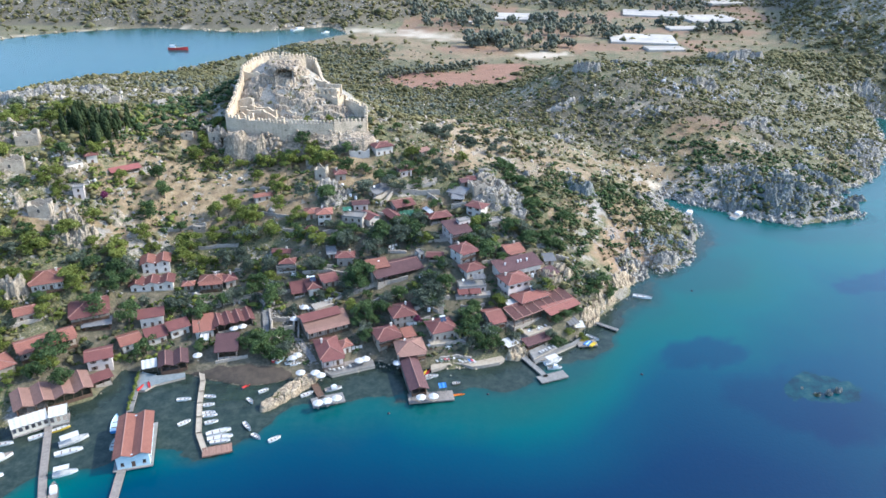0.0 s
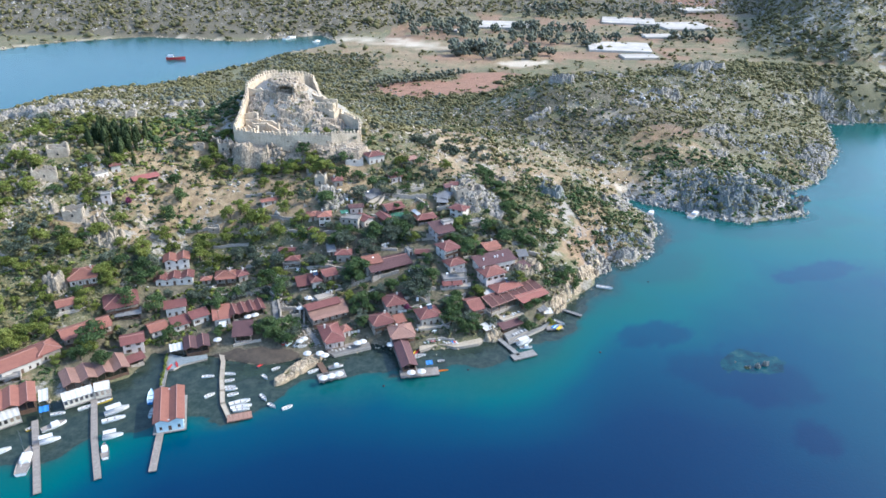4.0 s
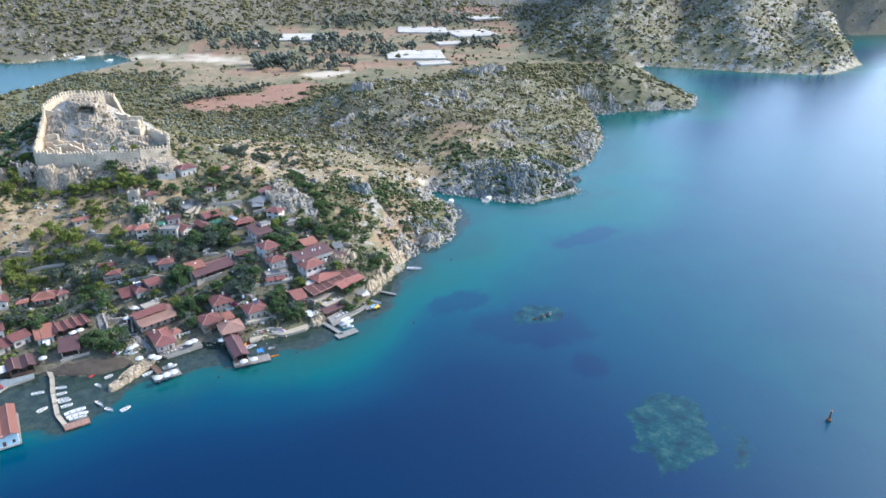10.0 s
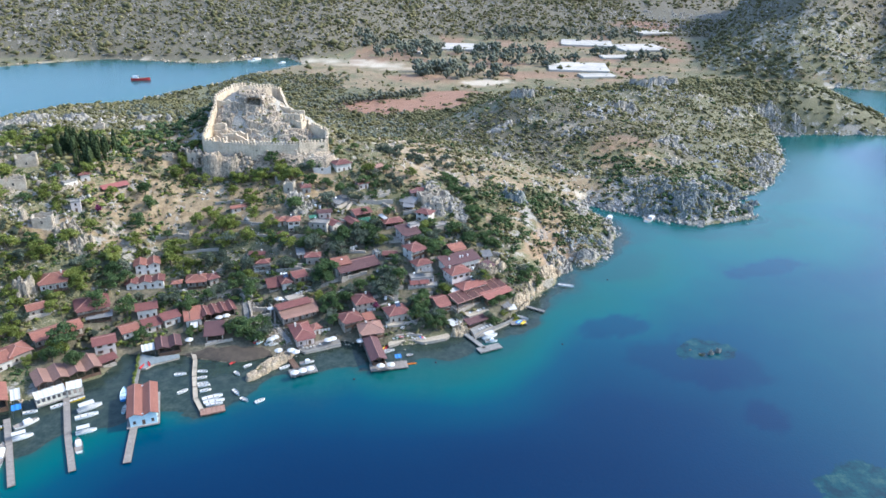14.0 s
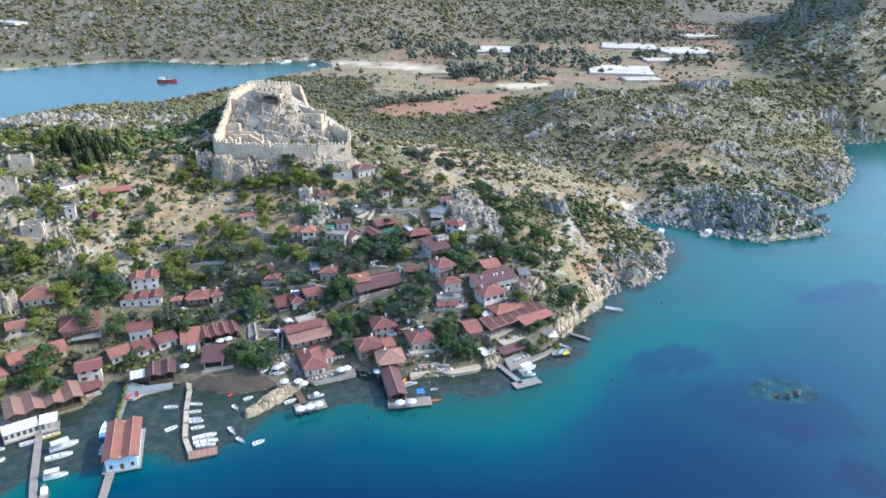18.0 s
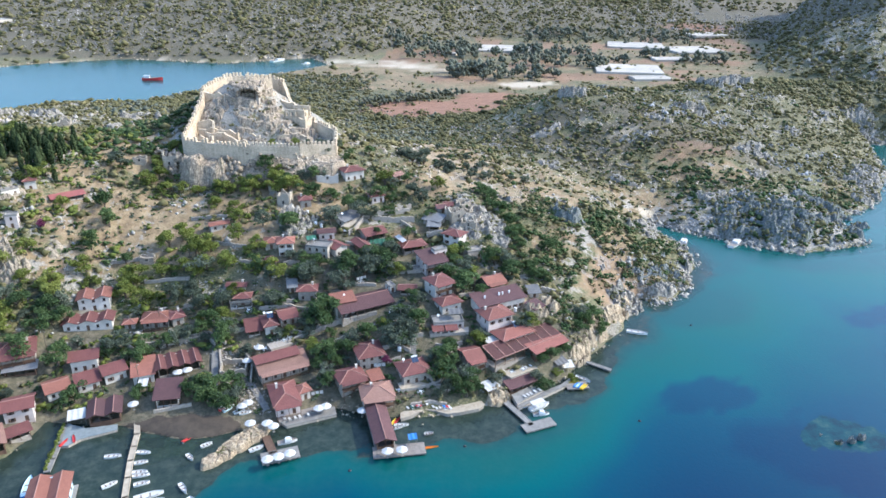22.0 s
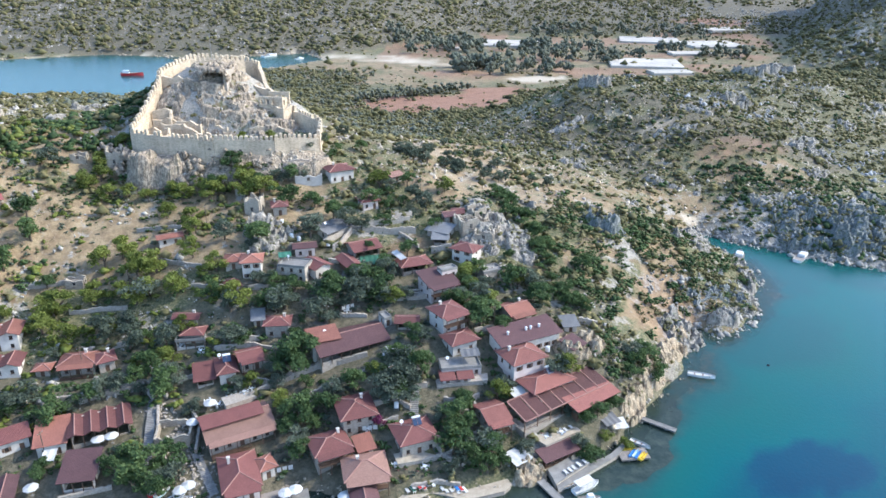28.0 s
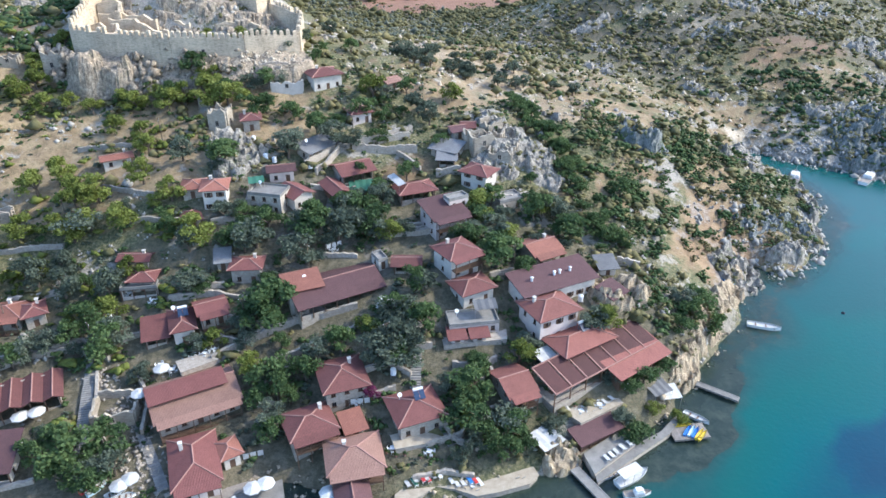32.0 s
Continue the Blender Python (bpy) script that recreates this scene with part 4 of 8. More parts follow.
curtain([(-110, 382, 54.4), (-101, 379, 54.3), (-91, 377, 54.0), (-79, 376, 53.0)])
curtain([(-79, 376, 53.6), (-58.4, 379, 52.6)])
curtain([(-58.4, 379, 53.4), (-51, 382, 53.0), (-43.8, 385, 52.2)])
curtain([(-43.8, 385, 53.0), (-45, 398, 55.4), (-52, 405, 56.6), (-58.8, 410, 57.6), (-67.3, 416, 61.6)])
curtain([(-67.3, 416, 62.2), (-70.3, 424, 63.6), (-75.4, 434, 70.5)], merlons=False)
curtain([(-75.4, 434, 70.8), (-78, 436, 71.8), (-87, 436, 73.2), (-97, 432, 74), (-102.4, 428, 74)])
curtain([(-102.4, 428, 74), (-105.6, 424, 72.8), (-109.7, 414, 71.0)])
curtain([(-109.7, 414, 70.5), (-108.7, 408, 66.8), (-109.3, 402, 63.6), (-109, 392, 59.6), (-110, 382, 55.2)])
curtain([(-104, 414, 69.5), (-97, 420, 71.5)], merlons=False, name="inner_wall")
curtain([(-97, 420, 74.4), (-88, 423, 74.8), (-80, 428, 73.8)], name="keep_wall")
curtain([(-103, 392, 55.5), (-96, 393, 56), (-92, 390, 54.5), (-84, 389, 52.5)], merlons=False, thick=1.0, name="inner_wall")
curtain([(-108, 397, 60), (-101, 398, 60), (-100, 393, 57)], merlons=False, thick=1.0, name="inner_wall")
curtain([(-66, 408, 60.5), (-60, 404, 59), (-58, 408, 60)], merlons=False, thick=1.0, name="inner_wall")
curtain([(-50, 384, 51.5), (-50, 391, 51.5)], merlons=False, thick=1.0, name="inner_wall")
curtain([(-108, 389, 55), (-99, 388.5, 54.4), (-99, 384, 53)], merlons=False, thick=0.9, name="inner_wall")
curtain([(-74, 419, 66), (-66, 415, 64.5), (-63, 410, 61.5)], merlons=False, thick=1.2, name="inner_wall")
curtain([(-72, 397, 53.4), (-64, 399, 53.6), (-58, 397, 52.6)], merlons=False, thick=0.8, name="terrace_wall")
curtain([(-98, 397.5, 54.2), (-88, 398.5, 54.6), (-80, 397, 53.2)], merlons=False, thick=0.8, name="terrace_wall")
curtain([(-109.2, 413.4, 69.8), (-104, 412.6, 69.6), (-98.4, 413.0, 69.2)], merlons=False, thick=1.2, name="inner_wall")
curtain([(-107, 394.5, 57.4), (-100, 395, 57.2), (-93, 394.6, 56.4), (-88.6, 393, 55.2)], merlons=False, thick=0.9, name="inner_wall")
for gx, gy, gz, length, high, turn in ((-65.4, 407.2, 58.6, 9.6, 4.2, -8), (-63.0, 411.4, 59.4, 8.4, 4.6, -8), (-60.2, 409.0, 58.2, 4.4, 4.0, 78)):
    holes = [-length / 2 + 1.2 + k * 2.3 for k in range(int((length - 1.2) / 2.3))]
    part("gate_wall", pierced(length, -3.0, high, 0.8, [(u - 0.65, u + 0.65, 1.2, 3.3) for u in holes]), MASONRY, castle, "pale ruined gatehouse wall with window openings", at=pose(gx, gy, gz, 0, 0, turn))
for k, wx in enumerate((-49.6, -47.4, -45.4)):
    window_in(castle, wx, 381.72 + (wx + 49.6) * 0.41, 48.6, 22, 1.1, 1.7, STONE)
for wx, wz in ((-93, 49.5), (-83, 49.3), (-70, 48.6)):
    window_in(castle, wx, 375.05 + 0.125 * abs(wx + 79), wz, 0, 1.0, 1.5, STONE)
for k in range(6):
    s = Shape()
    for a in range(9):
        t0, t1 = radians(200 + a * 15), radians(200 + a * 15 + 14)
        r0, r1, z0 = 3.4 + k * 0.8, 4.2 + k * 0.8, 50.6 + k * 0.42
        ring = [(-75 + r0 * math.cos(t0), 402 - r0 * math.sin(t0)), (-75 + r1 * math.cos(t0), 402 - r1 * math.sin(t0)), (-75 + r1 * math.cos(t1), 402 - r1 * math.sin(t1)), (-75 + r0 * math.cos(t1), 402 - r0 * math.sin(t1))]
        s.prism(ring, z0 - 4, z0)
    part("seat_row", s, MASONRY, castle, "rock-cut theatre seat row")
part("cave_roof", Shape().prism([(-91.6, 407.6), (-81.8, 407.6), (-81.5, 419), (-91.8, 419)], 71.8, 72.4), STONE, castle, "rock roof over a dark hollow below the keep")
part("cave_side", Shape().prism([(-91.7, 407.8), (-90.6, 407.6), (-90.4, 419), (-91.7, 419)], 62, 71.8), STONE, castle)
part("cave_side", Shape().prism([(-83.0, 407.6), (-81.9, 407.8), (-81.9, 419), (-83.2, 419)], 62, 71.8), STONE, castle)
part("flagpole", Shape().bar((-94, 431, 72), (-94, 431, 84), 0.09, 5, 0.05), METAL, castle, "thin grey flagpole")


def ruin(x, y, z, w, d, h, turn, label, gable=False, stone=RUIN_STONE):
    """The shell of a stone building: broken wall tops, a doorway in front."""
    ob = thing("ruin", x, y, z, turn, label, "ruin", "old stone ruins")
    SITES.append((x, y, max(w, d) / 2 + 1.5))
    SITES.append((x + 1.5, y - 4, 3.5))
    rng = random.Random(int(x * 3 + y))
    for length, far, ang in ((w, d / 2, 0), (d - 1.0, w / 2, 90), (w, d / 2, 180), (d - 1.0, w / 2, -90)):
        count = max(2, round(length / 1.0))
        line = []
        for k in range(count + 1):
            u = -length / 2 + k * length / count
            peak = max(0, 1 - 2 * abs(u) / length) * w * 0.35 if gable and ang in (0, 180) else 0
            line.append((u, 0, -3, h * rng.uniform(0.62, 1.0) + peak))
        m = pose(0, 0, 0, 0, 0, ang) @ pose(0, -far, 0)
        part("wall", Shape().strip(line, 0.5), stone, ob, at=m)
        if ang in (0, 90):
            window_in(ob, *(m @ Vector((0, -0.4, 0.9))), turn=ang, w=1.0, h=min(1.6, h * 0.4), frame_mat=STONE)
    return ob


# ---- the village houses ----
house(-43.8, 260.9, 1.2, 7.3, 11.9, 4.3, 22, "hip", RED_TILE, CREAM, label="house with a large red hipped tile roof and wooden veranda", extra="bc")
house(-48.3, 275.8, 4.4, 15.2, 10.9, 3.8, 29, "gable", BROWN_TILE, STONE, label="long stone house with faded brown tile roof and wooden gallery", extra="b")
house(-19.2, 278.7, 5.7, 8.0, 8.9, 5.2, 20, "hip", RED_TILE, STONE, label="stone house with red hipped tile roof beside purple bougainvillea", extra="c")
house(-24.3, 268.8, 2.6, 8.0, 6.9, 5.0, 27, "hip", RED_TILE, STONE, label="two-storey stone house with red tiles and wooden balcony", extra="bc")
house(-15.2, 262.5, 0.9, 9.1, 7.9, 5.0, 14, "hip", BROWN_TILE, STONE, label="waterside stone house with faded brown hipped roof", extra="bc")
house(-4.4, 272.2, 4.4, 8.6, 7.9, 4.2, 23, "hip", RED_TILE, STONE, label="stone house with red tile roof and solar panels", extra="pd")
house(14.7, 278.0, 4.9, 5.2, 7.9, 5.2, 25, "gable", SUNLIT_TILE, STONE, label="tall stone house with red gabled roof and balcony", extra="b")
house(40.4, 286.6, 6.3, 14.3, 5.9, 3.2, 37, "shed", SUNLIT_TILE, WOOD, label="open restaurant terrace under a red sheet roof", open_front=True)
house(23.2, 294.3, 10.6, 9.6, 7.9, 6.6, 29, "hip", SUNLIT_TILE, CREAM, label="large pale two-storey house with red hipped tile roof", extra="sc")
house(29.3, 289.5, 8.8, 12.8, 6.9, 3.6, 33, "hip", SUNLIT_TILE, WHITE, label="white guest house with red roof and solar panels", extra="pc")
house(24.9, 303.1, 13.8, 18.3, 6.9, 4.6, 27, "shed", MAROON, WHITE, label="long white guest house under a maroon sheet roof", extra="sv")
house(23.2, 314.8, 15.7, 7.0, 6.9, 4.4, 30, "gable", ORANGE_TILE, STONE, label="stone house with orange gabled tile roof", extra="cb")
house(3.5, 308.1, 17.4, 7.4, 6.9, 5.6, 35, "hip", RED_TILE, WHITE, label="two-storey white house with red hipped tile roof", extra="bc")
house(6.9, 300.4, 14.7, 7.5, 5.9, 3.8, 30, "hip", RED_TILE, WHITE, label="small white house with red tile roof")
house(6.9, 292.8, 11.9, 10.6, 5.2, 2.7, 10, "flat", CONCRETE, CREAM, label="flat-roofed pale house with roof terrace", extra="d")
house(3.6, 288.4, 11.4, 2.6, 2.4, 2.2, 10, "shed", RED_TILE, CREAM, label="tiny lean-to with red tiles below the terrace")
house(8.2, 289.2, 11.4, 2.8, 2.4, 2.2, 10, "shed", RED_TILE, CREAM, label="tiny lean-to with red tiles below the terrace")
house(-7.7, 308.0, 16.9, 5.6, 3.9, 2.8, 1, "gable", RED_TILE, STONE, label="low stone house with red tile roof and open front", open_front=True)
house(-23.9, 302.3, 13.3, 19.1, 10.9, 3.4, 30, "gable", MAROON, STONE, label="broad restaurant with a maroon sheet roof and open front", extra="d", open_front=True)
house(-43.9, 306.7, 15.2, 6.3, 4.9, 4.4, 5, "hip", RED_TILE, STONE, label="stone house with red roof among olive trees", extra="c")
house(-49.5, 295.6, 11.4, 5.4, 4.9, 4.0, 28, "gable", RED_TILE, STONE, label="stone house with red gabled roof and wooden front", extra="b")
house(-55.1, 292.8, 9.7, 4.1, 7.9, 4.0, 23, "hip", RED_TILE, WHITE, label="house with red roof, solar panels and tank", extra="pd")
house(-60.3, 290.9, 9.4, 4.3, 5.9, 2.8, 20, "shed", RED_TILE, STONE, label="terrace house with stepped red sheet roofs", open_front=True)
house(-66.9, 301.5, 13.6, 7.7, 2.9, 2.8, 10, "flat", CONCRETE, WHITE, label="open shelter with a flat cream roof", open_front=True)
house(-66.7, 303.8, 14.3, 5.0, 3.9, 3.4, 5, "hip", RED_TILE, STONE, label="small stone house with red hipped tile roof")
house(-70.0, 308.9, 16.6, 6.2, 2.9, 3.0, 1, "gable", RED_TILE, STONE, label="narrow stone house with red tiles", extra="c")
house(-95.1, 295.1, 10.2, 8.3, 5.9, 3.6, 12, "hip", ORANGE_TILE, STONE, label="stone house with orange hipped roof and white chimneys", extra="cb")
house(-88.5, 295.9, 10.3, 3.9, 4.9, 3.6, 32, "hip", RED_TILE, STONE, label="small house with red hipped tile roof", extra="c")
house(-103.3, 292.2, 10.3, 3.4, 2.9, 2.6, 10, "hip", ORANGE_TILE, STONE, label="tiny outhouse with orange roof")
house(-81.5, 275.1, 4.7, 13.0, 7.9, 3.8, 26, "gables", RED_TILE, STONE, label="waterside house under four red gabled roofs", n=4, open_front=True)
house(-91.2, 271.0, 3.9, 6.1, 7.9, 3.6, 20, "shed", ORANGE_TILE, WHITE, label="white house with sloping orange tile roof")
house(-79.7, 260.7, 2.2, 6.6, 7.9, 3.8, 11, "shed", MAROON, WHITE, label="waterfront bar under a maroon sheet roof", open_front=True)
house(-96.8, 254.2, 0.9, 8.5, 7.9, 3.4, 21, "gables", MAROON, WOOD, label="waterfront restaurant under two maroon gabled roofs", n=2, open_front=True)
house(-118.2, 300.0, 14.3, 10.1, 6.9, 5.0, 18, "gables", ORANGE_TILE, WHITE, label="white house with two orange tile gables", n=2)
house(-116.6, 290.6, 11.4, 15.3, 5.9, 3.4, 15, "gables", RED_TILE, WHITE, label="white guest house under three red gables", n=3)
house(-110.9, 273.0, 5.8, 7.8, 3.9, 4.6, 21, "shed", RED_TILE, WHITE, label="square white house with red roof")
house(-106.9, 265.5, 3.6, 6.1, 4.9, 3.2, 33, "shed", RED_TILE, WHITE, label="low white house with red roof and terrace")
house(-100.0, 269.4, 4.3, 6.4, 3.9, 3.8, 36, "shed", RED_TILE, WHITE, label="white house with brown shuttered windows", extra="s")
house(-115.6, 262.9, 3.0, 6.2, 6.9, 3.2, 37, "gable", ORANGE_TILE, WHITE, label="white house with orange gabled roof")
house(-187.5, 268.8, 20.1, 7.5, 5.9, 3.6, 22, "gable", ORANGE_TILE, STONE, label="stone house with orange roof on the rocky slope", extra="c")
house(-151.7, 281.7, 16.7, 10.5, 9.2, 4.2, 24, "hip", ORANGE_TILE, WHITE, label="white house with orange hipped roof below crags", extra="bc")
house(-153.3, 266.6, 11.4, 6.0, 5.9, 3.4, 35, "gable", ORANGE_TILE, STONE, label="small stone house with orange roof")
house(-133.4, 273.1, 7.8, 12.4, 10.9, 5.4, 27, "hip", RED_TILE, STONE, label="tall old house with red roof and balconies", extra="bc")
house(-128.6, 267.5, 6.6, 8.7, 2.9, 3.0, 19, "shed", GREY_ROOF, WOOD, label="grey-roofed terrace with tables", open_front=True)
house(-141.4, 256.0, 5.9, 17.5, 6.9, 4.0, 40, "gable", ORANGE_TILE, STONE, label="long stone house with orange tile roof", extra="b")
house(-121.3, 252.1, 2.0, 7.6, 6.9, 5.0, 25, "gable", RED_TILE, CREAM, label="two-storey pink house with red roof", extra="s")
house(-117.1, 243.3, 0.9, 5.3, 2.9, 2.8, 42, "shed", RED_TILE, STONE, label="lean-to with red sheet roof", open_front=True)
house(-158.6, 236.0, 3.4, 13.6, 9.9, 4.2, 48, "gable", ORANGE_TILE, WHITE, label="large stone house with orange tile roof")
house(-151.3, 243.6, 4.3, 7.5, 8.9, 4.0, 48, "hip", ORANGE_TILE, STONE, label="stone wing with orange hipped roof")
house(-129.0, 234.5, 0.9, 21.6, 9.9, 3.6, 36, "gables", BROWN_TILE, WOOD, label="jetty restaurant under four faded brown gables", n=4, open_front=True)
house(-152.9, 215.4, 0.9, 19.5, 11.9, 4.0, 30, "gables", ORANGE_TILE, WOOD, label="jetty restaurant under four orange tile gables", n=4, open_front=True)
house(-159.2, 228.0, 2.3, 10.9, 2.9, 2.8, 23, "flat", CONCRETE, STONE, label="open shelter with grey flat roof", open_front=True)
house(-180.1, 249.1, 9.7, 8.9, 7.9, 4.0, 50, "gable", ORANGE_TILE, STONE, label="stone house with orange roof beside trees")
house(-159.8, 345.3, 42.8, 4.1, 3.9, 4.4, 32, "hip", RED_TILE, WHITE, label="white house with small red roof on the hillside")
house(-163.7, 337.1, 42.5, 6.5, 2.9, 3.0, 52, "flat", CONCRETE, WHITE, label="flat-roofed white outhouse on the hillside")
house(-145.7, 345.1, 38.1, 11.5, 2.9, 2.6, 39, "shed", OLD_RED, STONE, label="long shed with a faded red sheet roof", open_front=True)
house(-156.2, 323.7, 35.1, 4.1, 3.9, 5.0, 19, "flat", CONCRETE, CREAM, label="narrow pink stone house on the hillside")
house(-35.7, 377.2, 38.9, 8.6, 6.9, 4.6, 30, "hip", RED_TILE, WHITE, label="white house with red hipped tile roof below the castle", extra="c")
house(-66.5, 366.4, 36.7, 6.4, 3.9, 3.2, -3, "gable", ORANGE_TILE, STONE, label="small house with orange roof and white gable ends", extra="c")
house(-52.2, 353.6, 34.2, 4.3, 4.9, 3.6, 16, "hip", RED_TILE, STONE, label="small stone house with red hipped tile roof", extra="c")
house(-23.8, 362.2, 33.6, 5.5, 4.9, 3.4, 27, "hip", RED_TILE, CREAM, label="small pink house with red hipped tile roof")
house(-33.6, 348.0, 29.1, 10.2, 4.9, 2.8, 54, "shed", GREY_ROOF, STONE, label="open shed with grey sheet roof", extra="d", open_front=True)
house(-23.7, 342.0, 24.7, 8.5, 7.9, 3.4, 31, "gable", RED_TILE, STONE, label="stone house with broad red roof beside a green court", open_front=True)
house(-36.5, 329.2, 23.3, 5.3, 6.9, 3.8, 46, "gables", RED_TILE, WHITE, label="white house with red gable")
house(-27.2, 332.8, 22.2, 3.9, 7.9, 4.4, 33, "gables", RED_TILE, WOOD, label="wooden house with red gable and upper windows")
house(-54.9, 325.5, 24.4, 5.4, 5.9, 6.0, 10, "hip", ORANGE_TILE, WHITE, label="tall white house with orange hipped roof and balcony", extra="sc")
house(-59.6, 319.3, 22.1, 3.2, 4.9, 3.0, 29, "hip", RED_TILE, STONE, label="small stone house with red hipped tile roof")
house(-42.4, 326.9, 23.1, 8.6, 5.9, 5.0, -12, "flat", CONCRETE, STONE, label="grey stone house with flat concrete roof", extra="d")
house(-7.1, 335.5, 22.5, 9.1, 5.9, 3.0, 22, "hip", RED_TILE, STONE, label="stone house with red tile roof and open porch", open_front=True)
house(0.5, 323.8, 19.4, 8.6, 7.9, 5.4, 30, "shed", MAROON, CREAM, label="two-storey pink house with faded maroon roof", extra="b")
house(9.6, 340.0, 23.6, 7.2, 5.9, 5.0, -31, "hip", RED_TILE, WHITE, label="white house with red roof below the crag", extra="s")
house(16.7, 333.4, 20.8, 6.8, 4.9, 3.0, 26, "flat", CONCRETE, STONE, label="stone terrace house with arched openings")
house(7.0, 361.0, 30.5, 3.2, 3.9, 2.8, 1, "gable", RED_TILE, STONE, label="low stone house with red roof")
house(-16.3, 379.3, 37.6, 4.8, 3.9, 3.0, 46, "gable", BROWN_TILE, STONE, label="roofless-looking old stone house")
house(30.5, 271.3, 0.9, 9.2, 2.9, 2.8, 31, "shed", MAROON, WOOD, label="waterside pavilion with maroon roof", open_front=True)
house(38.2, 302.2, 13.4, 4.6, 3.9, 2.4, 43, "shed", MAROON, WHITE, label="small white hut on the crag with maroon roof")
house(38.7, 312.6, 14.1, 3.6, 3.9, 2.6, 10, "shed", GREY_ROOF, WHITE, label="small white hut with grey roof")
house(-38.5, 263.8, 2.1, 2.9, 3.9, 3.4, 34, "hip", ORANGE_TILE, WHITE, label="small white annex with orange roof")
house(-16.2, 269.7, 3.7, 3.2, 3.9, 2.8, 25, "shed", ORANGE_TILE, CREAM, label="cream annex with orange roof")
house(1.2, 347.5, 26.7, 4.3, 4.9, 2.6, -3, "shed", GREY_ROOF, STONE, label="stone shed with pale sheet roof", open_front=True)
house(-48.9, 274.8, 5.1, 13.4, 2.9, 5.2, 30, "shed", RED_TILE, STONE, label="rear wing of the long house with red tiles")
house(-30.2, 300.0, 12.5, 7.1, 4.9, 6.2, 24, "shed", ORANGE_TILE, WHITE, label="raised restaurant wing with an orange tile roof")
house(-84.8, 340.4, 28.3, 6.7, 2.9, 3.0, 29, "gable", ORANGE_TILE, WHITE, label="small hillside house with orange roof and white gables", extra="c")
house(3.5, 327.1, 20.9, 5.4, 2.9, 5.8, 31, "flat", CONCRETE, CREAM, label="flat-roofed pink annex behind the maroon house")
house(-41.3, 336.8, 26.6, 6.0, 3.9, 3.4, 15, "gable", MAROON, CREAM, label="small pink house with dark roof below the crag")


# ---- annexes and ruins of the upper village ----
house(-60.8, 327.2, 26.7, 4.5, 5, 3, 10, "hip", ORANGE_TILE, STONE, label="low stone annex with an orange tile roof")
house(-49.9, 308.8, 17.2, 2.5, 4, 2.6, 14, "shed", GREY_ROOF, STONE, label="small stone shed with a grey sheet roof")
house(-14.1, 310.1, 17.0, 2.3, 4, 2.4, 30, "flat", CONCRETE, WHITE, label="small flat-roofed white outhouse in the village")
house(4.0, 359.0, 30.3, 4.0, 4, 2.6, 22, "gable", MAROON, STONE, label="small stone hut with a maroon roof")
house(1.2, 351.5, 27.3, 7.3, 5, 3, -27, "shed", GREY_ROOF, STONE, label="stone outbuilding under a grey sheet roof")
house(-44.6, 327.5, 23.8, 6.9, 5, 2.4, 7, "flat", CONCRETE, STONE, label="low flat-roofed stone annex below the terrace")
ruin(10.4, 353.1, 30.0, 6, 5, 4.2, 20, "roofless pale stone ruin on the crag")
ruin(15.6, 348.3, 27.9, 6, 4, 3.6, -10, "roofless pale stone ruin on the crag")
ruin(13.4, 360.0, 31.2, 5, 4, 4.5, 35, "roofless pale stone ruin on the crag")
ruin(7.9, 355.0, 30.4, 4, 4, 3.4, 5, "roofless pale stone ruin on the crag")


# ---- jetties, boats, parasols ----
def jetty(line, width, mat, label, z=0.8):
    """A deck along a line, plank by plank where it is wood, on piles."""
    ob = thing("jetty", line[0][0], line[0][1], 0, 0, label, "jetty", "jetties")
    ox, oy = line[0]
    for (ax, ay), (bx, by) in zip(line, line[1:]):
        length, turn = math.hypot(bx - ax, by - ay), math.degrees(math.atan2(by - ay, bx - ax))
        m = pose(ax - ox, ay - oy, 0, 0, 0, turn)
        part("deck", Shape().box(-0.3, length + 0.3, -width / 2, width / 2, z - 0.3, z), mat, ob, at=m)
        part("edge", Shape().box(-0.3, length + 0.3, -width / 2 - 0.2, -width / 2 - 0.005, z - 0.35, z + 0.08), mat, ob, at=m)
        part("edge", Shape().box(-0.3, length + 0.3, width / 2 + 0.005, width / 2 + 0.2, z - 0.35, z + 0.08), mat, ob, at=m)
        if mat in (PLANK, DECK) and length * width < 140:
            plank = shared(("plank", round(width, 2), mat.name), lambda: Shape().box(0, 0.42, -width / 2 + 0.05, width / 2 - 0.05, 0, 0.035).mesh("plank", mat))
            for k in range(int(length / 0.5)):
                part("plank", plank, None, ob, at=m @ pose(k * 0.5, 0, z + 0.004))
        for k in range(max(2, int(length / 6))):
            for side in (-1, 1):
                part("pile", Shape().bar((0, 0, -9), (0, 0, z - 0.28), 0.22, 6), CONCRETE, ob, at=m @ pose((k + 0.5) * length / max(2, int(length / 6)), side * (width / 2 - 0.3), 0))
    return ob


